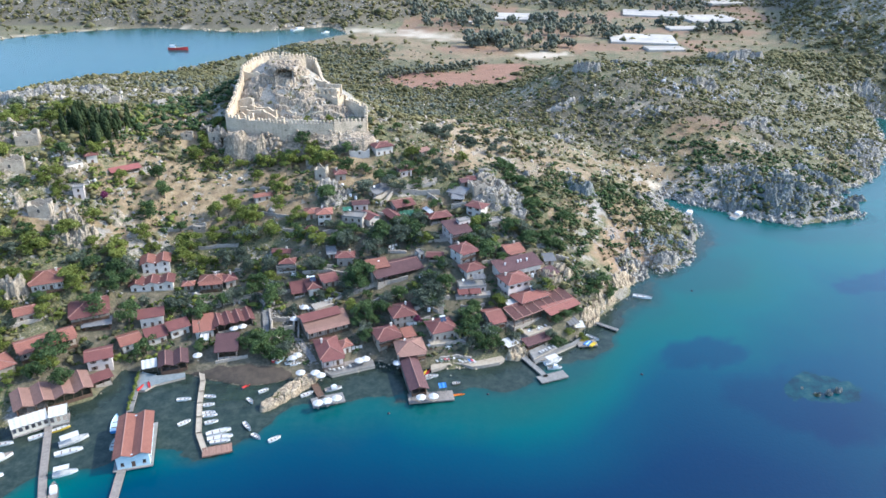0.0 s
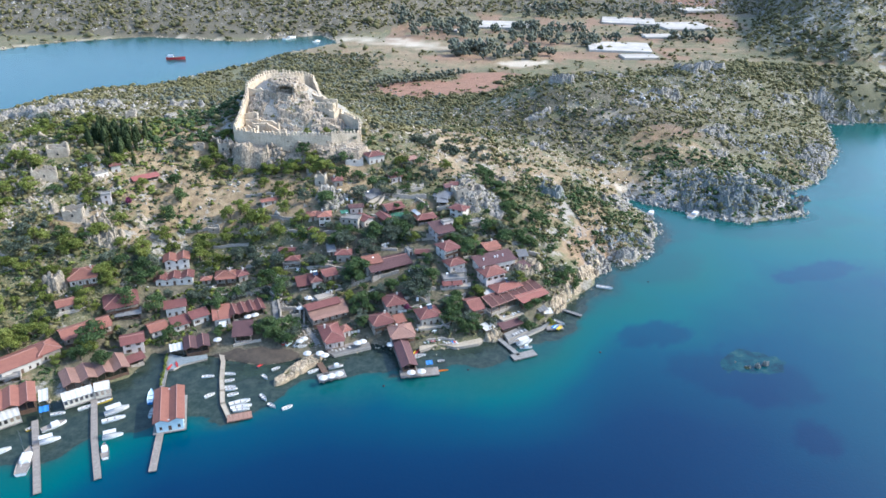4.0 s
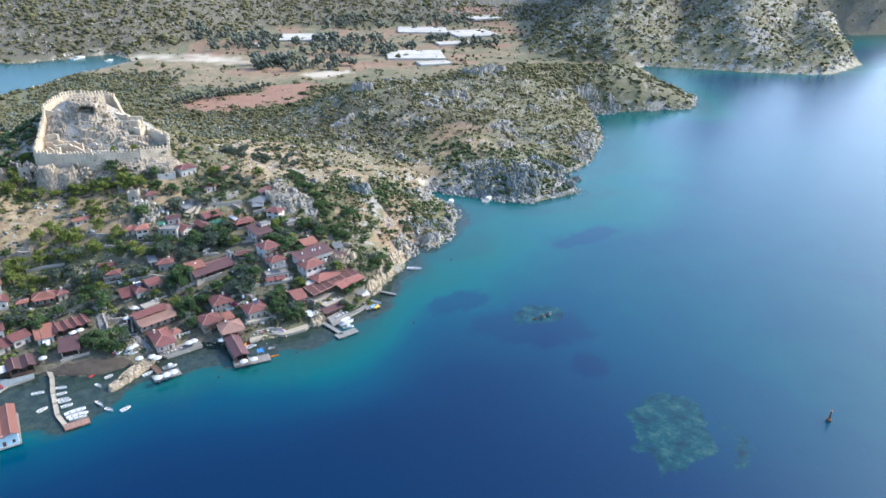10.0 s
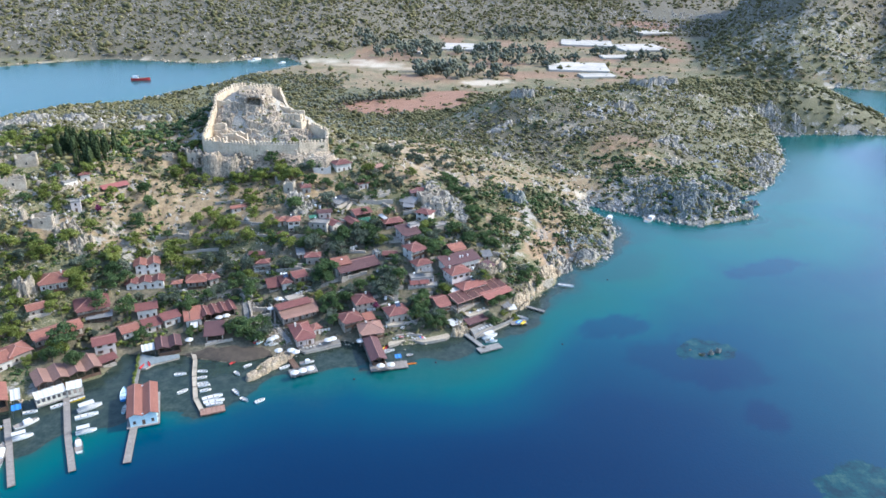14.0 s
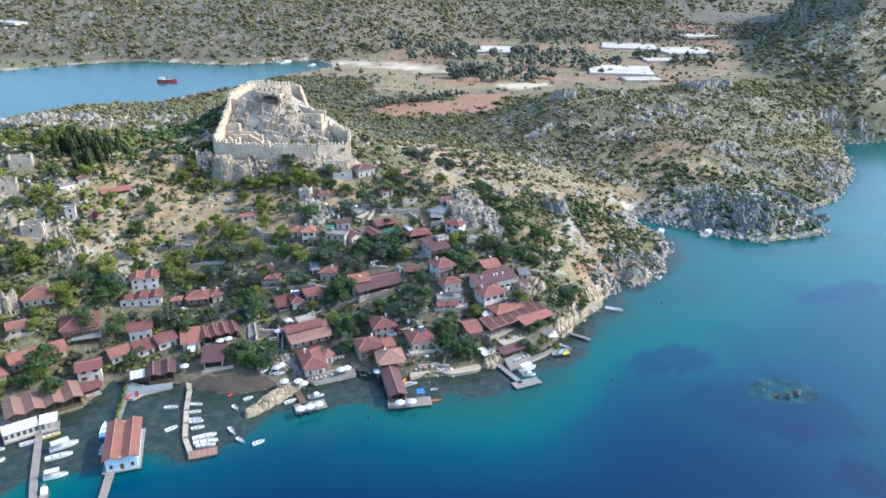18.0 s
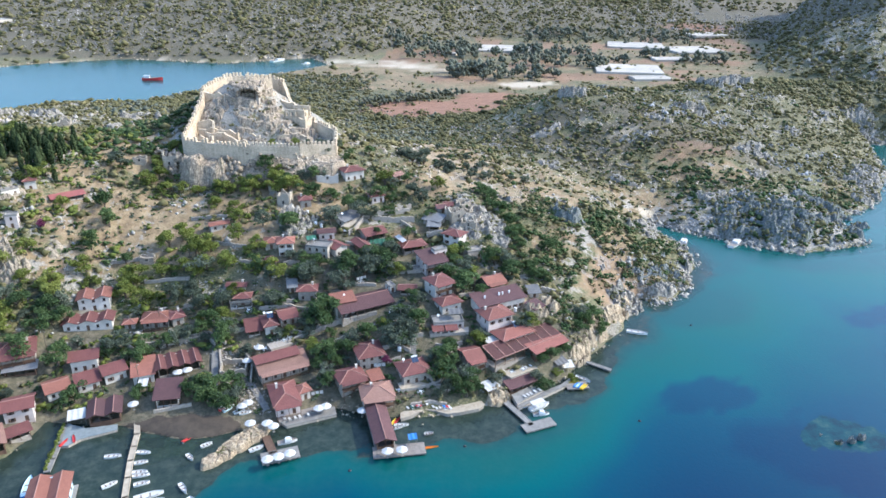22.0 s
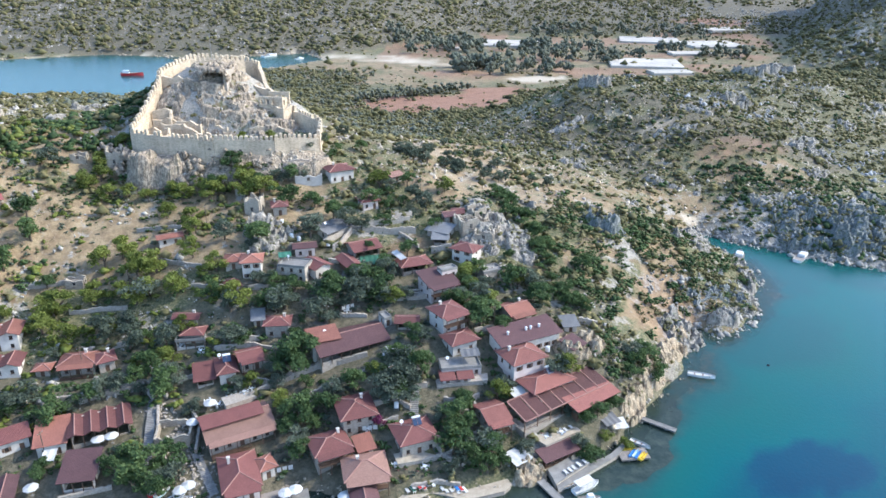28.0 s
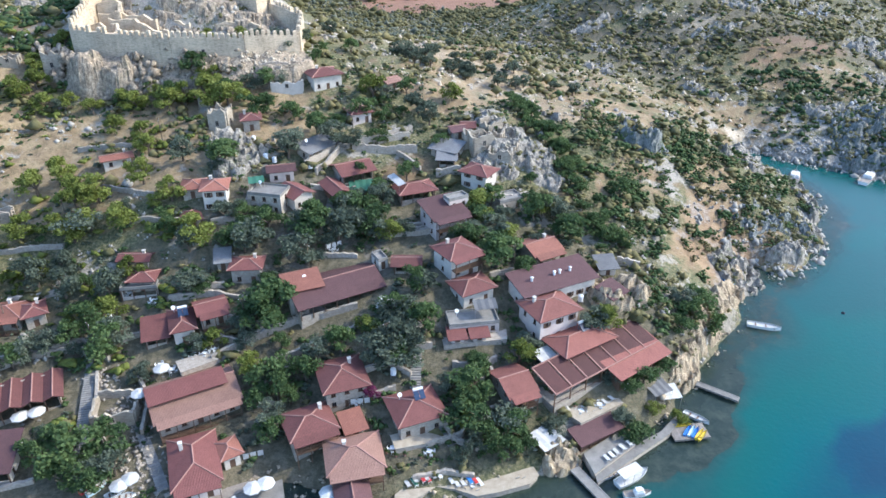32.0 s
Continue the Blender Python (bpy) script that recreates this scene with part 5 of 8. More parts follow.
def hull_shape(length, beam, height, shear=0.35):
    s, n = Shape(), 9
    def ring(k):
        t = k / (n - 1)
        wide = beam / 2 * (1 - max(0, (t - 0.45) / 0.55) ** 2.2) * (0.82 + 0.18 * min(1, t / 0.25))
        x, top = -length / 2 + length * t, height * (1 + shear * max(0, t - 0.4) ** 1.5 * 2)
        return [(x, -wide, top), (x, -wide * 0.75, -0.1), (x, 0, -0.3), (x, wide * 0.75, -0.1), (x, wide, top)], (x, wide, top)
    rings = [ring(k) for k in range(n)]
    for (a, _), (b, _) in zip(rings, rings[1:]):
        for j in range(4):
            s.face([a[j], a[j + 1], b[j + 1], b[j]][::-1])
    s.face(rings[0][0])
    inner = Shape()
    for (_, (ax, aw, at)), (_, (bx, bw, bt)) in zip(rings, rings[1:]):
        inner.face([(ax, -aw * 0.86, at - 0.3), (bx, -bw * 0.86, bt - 0.3), (bx, bw * 0.86, bt - 0.3), (ax, aw * 0.86, at - 0.3)])
        for side in (-1, 1):
            f = [(ax, side * aw, at), (bx, side * bw, bt), (bx, side * bw * 0.86, bt - 0.3), (ax, side * aw * 0.86, at - 0.3)]
            inner.face(f if side < 0 else f[::-1])
    return s, inner


def boat(x, y, length, turn, kind, mat, label, z=0.0):
    names = {"dinghy": "rowing_boat", "canopy": "tour_boat", "cabin": "motor_boat", "sail": "sailing_boat", "kayak": "kayak", "ship": "wooden_ship"}
    ob = thing(names[kind], x, y, z + 0.05, turn, label, "kayak" if kind == "kayak" else "boat", "moored boats")
    beam = {"kayak": 0.75, "dinghy": max(1.4, length * 0.27), "ship": length * 0.24}.get(kind, length * 0.33)
    high = {"kayak": 0.28, "ship": 2.6, "sail": 1.0}.get(kind, 0.35 + length * 0.06)
    hull, inner = hull_shape(length, beam, high)
    part("hull", hull, mat, ob)
    part("deck" if kind in ("ship", "sail", "kayak") else "floor", inner, mat if kind == "kayak" else (PLANK if kind in ("ship", "sail", "cabin") else SKYBLUE if mat is BLUE else CANVAS), ob)
    if kind == "dinghy":
        for t in (-0.25, 0.05, 0.28):
            part("bench", Shape().box(length * t - 0.15, length * t + 0.15, -beam * 0.4, beam * 0.4, high - 0.28, high - 0.2), WOOD, ob)
    if kind == "canopy":
        part("canopy", Shape().box(-length * 0.42, length * 0.2, -beam * 0.46, beam * 0.46, high + 1.7, high + 1.8), CANVAS, ob, "flat white canopy")
        for px in (-0.4, -0.1, 0.18):
            for side in (-1, 1):
                part("post", Shape().bar((length * px, side * beam * 0.42, high - 0.2), (length * px, side * beam * 0.42, high + 1.7), 0.035, 4), METAL, ob)
    if kind in ("cabin", "sail", "ship"):
        tall = 2.4 if kind == "ship" else 0.9
        a, b = (-0.42, -0.12) if kind == "ship" else (-0.12, 0.22)
        part("cabin", Shape().box(length * a, length * b, -beam * 0.34, beam * 0.34, high - 0.3, high + tall * 0.5).box(length * a + 0.2, length * b - 0.3, -beam * 0.3, beam * 0.3, high + tall * 0.5, high + tall), HULL, ob, "white cabin")
        part("windscreen", Shape().box(length * b - 0.31, length * b - 0.24, -beam * 0.28, beam * 0.28, high + tall * 0.5, high + tall * 0.9), GLASS, ob)
    if kind in ("sail", "ship"):
        tall = 12 if kind == "sail" else 9
        for px in ((0.08,) if kind == "sail" else (0.3, -0.1)):
            part("mast", Shape().bar((length * px, 0, 0.3), (length * px, 0, tall if length > 7 else length * 1.2), 0.09 if kind == "sail" else 0.16, 5, 0.05), METAL if kind == "sail" else WOOD, ob)
        part("boom", Shape().bar((length * 0.08, 0, high + 1.2), (-length * 0.35, 0, high + 1.1), 0.11, 5), CANVAS if kind == "sail" else WOOD, ob)
    return ob


def parasol(x, y, z, r=1.7):
    ob = thing("parasol", x, y, z, (x * 7) % 360, "open white canvas parasol", "parasol", "white parasols")
    s = Shape()
    for k in range(8):
        a, b = radians(45 * k), radians(45 * (k + 1))
        p, q = (r * math.cos(a), r * math.sin(a), 2.2), (r * math.cos(b), r * math.sin(b), 2.2)
        s.face([p, q, (0, 0, 2.85)]).face([q, p, (p[0], p[1], 2.0), (q[0], q[1], 2.0)]).face([p, q, (q[0], q[1], 2.0), (p[0], p[1], 2.0)])
    part("canopy", s, CANVAS, ob)
    part("pole", Shape().bar((0, 0, 0), (0, 0, 2.8), 0.035, 5), METAL, ob)
    part("base", Shape().box(-0.35, 0.35, -0.35, 0.35, 0, 0.1), CONCRETE, ob)
    return ob


def sunbed(x, y, z, turn):
    ob = thing("sunbed", x, y, z, turn, "white slatted sunbed on a paved terrace", "sunbed", "sunbeds on the terraces")
    part("mattress", shared("bedpad", lambda: Shape().box(-0.95, 0.45, -0.34, 0.34, 0.32, 0.42).face([(0.45, -0.34, 0.42), (1.0, -0.34, 0.85), (1.0, 0.34, 0.85), (0.45, 0.34, 0.42)]).face([(0.45, -0.34, 0.34), (0.45, 0.34, 0.34), (1.0, 0.34, 0.77), (1.0, -0.34, 0.77)]).mesh("mattress", CANVAS)), None, ob)
    for px in (-0.85, 0.4):
        for py in (-0.3, 0.3):
            part("leg", shared("bedleg", lambda: Shape().box(-0.03, 0.03, -0.03, 0.03, 0, 0.32).mesh("leg", HULL)), None, ob, at=pose(px, py, 0))
    return ob


def awning(x, y, z, w, d, h, turn, mat, label, bays=0):
    ob = thing("awning", x, y, z, turn, label, "awning", "awnings")
    s = Shape()
    for k in range(max(2, int(w / 1.5))):
        n = max(2, int(w / 1.5))
        a, b = -w / 2 + k * w / n, -w / 2 + (k + 1) * w / n
        m = (a + b) / 2
        sag = 0.12
        for p, q, zp, zq in ((a, m, 0, -sag), (m, b, -sag, 0)):
            s.face([(p, -d / 2, h + zp), (q, -d / 2, h + zq), (q, d / 2, h + 0.5 + zq), (p, d / 2, h + 0.5 + zp)]).face([(p, d / 2, h + 0.46 + zp), (q, d / 2, h + 0.46 + zq), (q, -d / 2, h - 0.04 + zq), (p, -d / 2, h - 0.04 + zp)])
    part("cloth", s, mat, ob)
    if bays:
        holes = [(-w / 2 + (k + 0.2) * w / bays, -w / 2 + (k + 0.8) * w / bays, 1.0, h - 0.5) for k in range(bays)]
        part("veranda_front", pierced(w - 0.3, -0.6, h - 0.15, 0.12, holes), CREAM_BOARD, ob, "cream boarded veranda front with open bays", at=pose(0, -d / 2 + 0.25, 0))
        part("veranda_floor", Shape().box(-w / 2, w / 2, -d / 2, d / 2, -0.3, 0.05), PLANK, ob)
    for px in (-w / 2 + 0.1, w / 2 - 0.1):
        for py, top in ((-d / 2 + 0.1, h), (d / 2 - 0.1, h + 0.48)):
            part("post", Shape().bar((px, py, -2.5), (px, py, top - 0.05), 0.05, 5), METAL, ob)
    return ob


# ---- ruins ----
ruin(-176.9, 411.3, 51.5, 5, 6, 4.5, 15, "small roofless stone chapel among cypresses", True)
ruin(-186.7, 346.5, 50.8, 9, 6, 6.5, 20, "ruined pale stone building with arched openings")
ruin(-129.5, 379.9, 44.6, 5, 4, 3, 10, "broken white stone wall of an old building")
ruin(-116.0, 378.9, 43.4, 5, 4, 7, 10, "ruined pale stone gate tower beside the castle")
ruin(-185.2, 328.0, 46.2, 10, 6, 5, 25, "crumbling stone terrace building with small openings")
ruin(-166.1, 310.8, 33.9, 8, 6, 5, 15, "crumbling stone house shell on the slope")
ruin(-60.7, 354.5, 34.6, 5, 5, 6, -5, "roofless pale stone tower house")
ruin(13.3, 357.6, 30.0, 7, 4, 4, -20, "ruined stone house on the crag")
ruin(17.7, 353.0, 28.5, 6, 3.5, 3.6, -25, "broken stone wall on the crag")
ruin(-62.7, 273.3, 4.9, 8, 7, 3.4, 10, "roofless grey stone house beside the steps")
ruin(-107.7, 323.1, 21.6, 5, 3, 3, 10, "small stone tomb-like shelter in the grass")
ruin(-46.0, 374.0, 39.6, 9, 6, 3, 10, "roofless white-walled court beside a house", stone=WHITE)


# ---- jetties and quays ----
jetty([(-158.4, 203.4), (-149.1, 192.2), (-143.1, 183.4), (-139.9, 184.5)], 1.6, CONCRETE, "bent grey concrete harbour jetty", 0.8)
jetty([(-139.0, 209.0), (-132.3, 196.9), (-121.0, 175.9)], 1.7, PLANK, "narrow weathered plank jetty", 0.8)
jetty([(-125.4, 224.6), (-114.5, 200.3), (-105.4, 182.3)], 1.7, PLANK, "narrow weathered plank jetty", 0.8)
jetty([(-94.0, 205.4), (-89.6, 185.8)], 1.9, PLANK, "narrow jetty running out from the boathouse", 0.8)
jetty([(-106.9, 249.9), (-104.8, 240.8), (-103.4, 234.6), (-102.2, 229.5)], 1.4, CONCRETE, "overgrown walkway to the boathouse", 0.8)
jetty([(-86.8, 252.2), (-84.2, 246.0), (-82.9, 240.4), (-81.4, 234.3), (-79.3, 227.4), (-77.0, 219.9), (-72.7, 212.4)], 1.25, SANDY, "curved pale stone harbour jetty", 0.8)
jetty([(-72.8, 211.4), (-65.3, 213.9)], 3.4, DECK, "wooden landing stage at the end of the stone jetty", 0.8)
jetty([(-44.9, 235.5), (-35.6, 239.0)], 4.6, CONCRETE, "low concrete bathing platform", 0.8)
jetty([(-46.2, 245.4), (-42.5, 238.3)], 2, WOOD, "short brown wooden gangway to platform", 0.8)
jetty([(-13.9, 238.8), (0.3, 241.2)], 4.6, PLANK, "wooden bathing deck under parasols", 0.8)
jetty([(25.7, 263.9), (32.4, 252.7)], 1.6, CONCRETE, "narrow grey concrete bathing jetty", 0.8)
jetty([(30.1, 250.7), (39.1, 254.6)], 3.6, CONCRETE, "square concrete landing platform at sea", 0.8)
jetty([(55.9, 288.6), (62.8, 283.8)], 1.1, CONCRETE, "low concrete mooring jetty off rocks", 0.8)
jetty([(46.4, 273.5), (53.1, 274.5)], 3.6, PLANK, "wooden landing stage stacked with kayaks", 0.8)


# ---- boats ----
boat(-125.0, 217.2, 5.3, 33, "dinghy", HULL, "small white open boat at its mooring")
boat(-79.3, 238.3, 3.9, 1, "dinghy", HULL, "small white open boat at its mooring")
boat(-78.4, 234.1, 3.6, 20, "dinghy", HULL, "small white open boat at its mooring")
boat(-77.1, 230.1, 4.0, 12, "dinghy", HULL, "small white open boat at its mooring")
boat(-76.3, 228.8, 4.4, 16, "dinghy", HULL, "small white open boat at its mooring")
boat(-74.9, 225.6, 4.1, 22, "dinghy", HULL, "small white open boat at its mooring")
boat(-87.3, 236.5, 4.5, 11, "dinghy", HULL, "small white open boat at its mooring")
boat(-83.2, 225.0, 4.0, 41, "dinghy", HULL, "small white open boat at its mooring")
boat(-133.2, 213.6, 4.7, 18, "dinghy", HULL, "small white open boat at its mooring")
boat(-59.2, 219.4, 3.7, -34, "dinghy", HULL, "small white open boat at its mooring")
boat(-65.6, 236.5, 3.3, -45, "dinghy", HULL, "small white open boat at its mooring")
boat(-146.8, 194.8, 4.9, 48, "dinghy", HULL, "small white open boat at its mooring")
boat(-62.6, 242.0, 3.4, 39, "dinghy", HULL, "small white open boat at its mooring")
boat(-71.2, 221.0, 7.4, 24, "dinghy", HULL, "moored white and blue fishing boat")
boat(-70.0, 218.5, 7.4, 18, "dinghy", HULL, "moored white and blue fishing boat")
boat(-69.5, 216.8, 5.9, 15, "dinghy", HULL, "moored white and blue fishing boat")
boat(-113.3, 215.7, 8.3, 37, "canopy", HULL, "white tour boat with a flat canopy")
boat(-112.5, 210.9, 7.6, 27, "dinghy", HULL, "long white wooden boat at jetty")
boat(-109.1, 202.2, 6.5, 24, "canopy", HULL, "boxy white tour boat with an awning")
boat(-108.6, 194.8, 7.9, 115, "cabin", HULL, "white motor boat at the jetty")
boat(-131.9, 189.8, 13.2, 105, "sail", HULL, "white sailing yacht with bare mast")
boat(-143.1, 193.5, 7.9, 36, "dinghy", HULL, "white boat with a red cover")
boat(-131.3, 207.0, 8.0, 42, "cabin", HULL, "white speedboat moored at a jetty")
boat(-129.2, 199.6, 6.7, 29, "canopy", HULL, "boxy white tour boat with an awning")
boat(-138.8, 205.5, 2.8, 43, "dinghy", YELLOW, "small bright yellow open boat")
boat(-119.9, 220.9, 5.2, 34, "dinghy", YELLOW, "bright yellow boat under the awning")
boat(-104.3, 223.7, 8.4, 106, "dinghy", BLUE, "blue boat beside the boathouse")
boat(-100.8, 214.5, 4.9, 100, "dinghy", SKYBLUE, "pale blue boat beside the boathouse")
boat(-69.0, 244.6, 3.6, 48, "kayak", RED, "red kayak floating on the water")
boat(-53.4, 218.5, 3.9, 37, "dinghy", HULL, "small white open boat at its mooring")
boat(-63.2, 223.9, 4.6, -50, "dinghy", HULL, "small white open boat at its mooring")
boat(-47.8, 240.6, 4.4, 35, "dinghy", HULL, "small white open boat at its mooring")
boat(-39.6, 243.8, 5.7, 21, "cabin", HULL, "white speedboat beside the platform")
boat(-8.2, 251.1, 3.4, 18, "dinghy", HULL, "small white boat by the quay")
boat(2.0, 242.2, 4.8, 12, "kayak", ORANGE, "orange kayaks beside the deck")
boat(1.5, 248.4, 2.8, 16, "dinghy", CONCRETE, "grey inflatable boat at its mooring")
boat(36.0, 262.4, 7.5, 31, "canopy", HULL, "white tour boat with a pale canopy")
boat(32.5, 263.2, 3.7, 27, "dinghy", HULL, "small blue and white boat")
boat(36.1, 258.6, 5.1, 9, "cabin", HULL, "white motor boat at the platform")
boat(52.6, 278.5, 5.3, -38, "dinghy", HULL, "white open boat by the quay")
boat(78.6, 310.5, 7.7, -17, "dinghy", HULL, "long white boat off the rocks")
boat(149.4, 400.4, 12.9, 48, "cabin", HULL, "white motor cruiser in the cove")
boat(123.7, 400.6, 12.8, 64, "sail", HULL, "small sailing boat in the cove")
boat(-308.6, 846.9, 21.6, 3, "ship", RED, "red wooden ship anchored in the bay")
boat(-206.8, 996.0, 23.6, 60, "cabin", HULL, "white boat at the far shore")
boat(-167.3, 974.6, 12.5, 52, "cabin", HULL, "white boat at the far shore")
boat(48.9, 275.6, 3.6, 7, "kayak", YELLOW, "yellow kayak on the landing stage", 0.85)
boat(49.5, 274.1, 3.6, 54, "kayak", BLUE, "blue kayak on the landing stage", 0.85)
boat(50.3, 274.0, 3.6, 53, "kayak", SKYBLUE, "pale blue kayak on the landing stage", 0.85)
boat(50.9, 273.6, 3.6, 54, "kayak", BLUE, "blue kayak on the landing stage", 0.85)
boat(51.6, 273.2, 3.6, 50, "kayak", YELLOW, "yellow kayak on the landing stage", 0.85)
boat(52.1, 272.8, 3.6, 48, "kayak", YELLOW, "yellow kayak on the landing stage", 0.85)


# ---- parasols, awnings and sunbeds ----
parasol(-79.9, 270.2, 4.5, 1.7)
parasol(-77.2, 271.3, 4.7, 1.7)
parasol(-58.9, 275.8, 5.6, 1.7)
parasol(-54.3, 257.3, 2.1, 1.7)
parasol(-55.6, 255.9, 2.0, 1.7)
parasol(-30.5, 257.8, 0.8, 1.7)
parasol(-56.3, 281.6, 7.2, 1.7)
parasol(-42.7, 232.8, 0.8, 1.7)
parasol(-39.9, 234.0, 0.8, 1.7)
parasol(-37.1, 235.5, 0.8, 1.7)
parasol(-9.9, 236.9, 0.8, 1.7)
parasol(-5.9, 237.6, 0.8, 1.7)
parasol(-46.5, 249.0, 0.8, 1.7)
parasol(-51.5, 248.9, 0.8, 1.7)
parasol(-44.4, 247.7, 0.8, 1.7)
parasol(-89.0, 256.1, 2.0, 1.7)
parasol(-19.0, 255.9, 0.8, 1.7)
parasol(-32.5, 256.7, 0.8, 1.7)
awning(-129.1, 220.7, 0.8, 10.2, 5, 3, 35, CREAM_CLOTH, "cream awning over the jetty restaurant veranda", 6)
awning(-121.9, 224.5, 0.8, 5.3, 5, 3.4, 25, CREAM_CLOTH, "cream awning at the jetty head", 3)
awning(-149.7, 206.7, 0.8, 13.0, 5, 3, 38, CREAM_CLOTH, "cream awning over the jetty restaurant veranda", 7)
awning(-155.4, 236.2, 3.7, 4.7, 4, 3, 44, CANVAS, "white canvas shade over a terrace")
awning(-140.6, 219.4, 0.8, 3.1, 7, 3, 28, CANVAS, "white canvas shade by the jetty")
awning(-136.7, 212.1, 0.8, 3.1, 3, 2.6, 27, BLUE, "small blue cloth awning at jetty")
awning(-104.3, 251.7, 0.8, 5.0, 5, 2.4, 23, CANVAS, "pale canopy beside the restaurant")
awning(-89.2, 265.1, 3.2, 3.0, 4, 2.6, 12, CANVAS, "white canvas shade over a terrace")
awning(20.6, 268.4, 1.4, 5.4, 5, 2.8, 37, CANVAS, "slatted white shade sails over tables")
awning(47.8, 282.8, 0.8, 4.0, 4, 2.6, 11, CANVAS, "white canvas shade by the quay")
awning(45.2, 282.5, 2.4, 4.7, 4, 2.4, 27, GREY_ROOF, "dark awning by the quay")
awning(-3.1, 243.1, 0.8, 2.6, 2.2, 2.3, 13, BLUE, "blue canopy on the bathing deck")
awning(-19.5, 336.4, 23.1, 8.9, 6, 2.2, 12, GREEN, "green shade net over a court")
awning(-45.9, 329.4, 25.2, 3.8, 3, 4.5, 17, GREEN, "green tarpaulin over a roof")
awning(9.6, 294.0, 14.9, 5.0, 3.2, 2.3, 10, GREY_ROOF, "grey sheet canopy over a roof terrace")
awning(21.6, 285.2, 8.4, 4.2, 3.4, 2.6, 33, CANVAS, "white canopy on the restaurant terrace")
awning(-11.2, 295.4, 13.4, 4.3, 4, 3, -8, CANVAS, "pale stone-coloured canopy over a terrace")
awning(-11.7, 336.1, 24.0, 7.2, 2, 3, -61, CANVAS, "narrow pale sheet roof over a walkway")
sunbed(-5.2, 259.0, 1.41, -60)
sunbed(-3.9, 259.8, 1.71, -60)
sunbed(-1.9, 260.2, 1.81, -60)
sunbed(-0.6, 260.6, 1.87, -60)
sunbed(2.7, 259.8, 1.35, -60)
sunbed(3.7, 259.4, 1.10, -60)
sunbed(4.8, 259.6, 1.13, -60)
sunbed(6.3, 259.3, 0.91, -60)
sunbed(7.0, 259.0, 0.68, -60)
sunbed(14.4, 261.9, 0.70, -60)
sunbed(15.4, 262.0, 0.59, -60)
sunbed(27.8, 274.2, 3.96, -55)
sunbed(29.1, 275.0, 4.19, -55)
sunbed(30.2, 275.8, 4.40, -55)
sunbed(32.0, 276.4, 4.54, -55)
sunbed(33.3, 277.5, 4.86, -55)
sunbed(34.7, 278.5, 5.01, -55)
sunbed(31.8, 265.5, 1.70, -60)
sunbed(32.9, 266.3, 1.70, -60)
sunbed(33.9, 267.1, 1.70, -60)
sunbed(35.3, 268.3, 1.70, -60)
sunbed(36.9, 269.3, 1.70, -60)


# ---- terraces, quays and stairs ----

def terrace(ring, z, mat, label, deep=2.5):
    """A paved slab with its retaining edge."""
    cx, cy = sum(p[0] for p in ring) / len(ring), sum(p[1] for p in ring) / len(ring)
    ob = thing("terrace", cx, cy, z, 0, label, "terrace", "paved terraces")
    area = sum(a[0] * b[1] - b[0] * a[1] for a, b in zip(ring, ring[1:] + ring[:1]))
    flat = [(p[0] - cx, p[1] - cy) for p in (ring if area > 0 else ring[::-1])]
    part("paving", Shape().prism(flat, -0.16, 0.0), mat, ob)
    part("retaining_wall", Shape().prism([(p[0] * 0.985, p[1] * 0.985) for p in flat], -deep, -0.165), STONE, ob)
    return ob


def stairs(ax, ay, bx, by, width, label):
    """Stone steps following the slope from the foot a to the head b."""
    length, turn = math.hypot(bx - ax, by - ay), math.degrees(math.atan2(by - ay, bx - ax))
    z0, z1 = float(land(ax, ay)), float(land(bx, by))
    n = max(4, int(length / 0.55))
    ob = thing("stairs", ax, ay, z0, turn, label, "stairs", "stone stairs")
    step = shared(("step", width), lambda: Shape().box(0, length / n + 0.03, -width / 2, width / 2, -1.2, 0).mesh("step", CONCRETE))
    for k in range(n):
        part("step", step, None, ob, at=pose(k * length / n, 0, (z1 - z0) * (k + 1) / n + 0.12))
    return ob


terrace([(-7.3, 254.3), (-4.5, 255.8), (-0.2, 259.0), (3.2, 258.5), (7.1, 257.0), (11.0, 257.9), (17.0, 260.0), (18.7, 262.0), (17.9, 264.1), (11.3, 263.2), (9.3, 264.0), (3.2, 262.5), (-0.7, 261.7), (-4.7, 260.3), (-7.5, 257.1)], 1.20, SANDY, "stone bathing terrace with coloured sunbeds", 2.5)
terrace([(27.6, 266.9), (36.2, 273.7), (38.4, 269.8), (28.9, 261.9)], 1.70, CONCRETE, "grey paved bathing terrace by the sea", 2.5)
terrace([(29.1, 262.3), (29.2, 260.5), (39.0, 268.0), (45.7, 273.1), (50.1, 278.5), (48.0, 277.9), (44.1, 273.7), (38.7, 270.3)], 1.10, CONCRETE, "narrow concrete quay along the shore", 2.5)
terrace([(24.9, 274.7), (34.3, 282.7), (37.0, 277.6), (27.6, 271.6)], 5.00, SANDY, "sandy restaurant courtyard with sunbeds", 2.5)
terrace([(-43.3, 251.9), (-41.2, 250.2), (-27.0, 256.4), (-28.3, 260.6), (-32.5, 258.5)], 1.00, CONCRETE, "concrete quay below the hipped house", 2.5)
terrace([(-82.1, 254.6), (-72.3, 258.8), (-74.6, 263.2), (-84.8, 260.3)], 1.30, CONCRETE, "waterfront terrace beside the bar", 2.5)
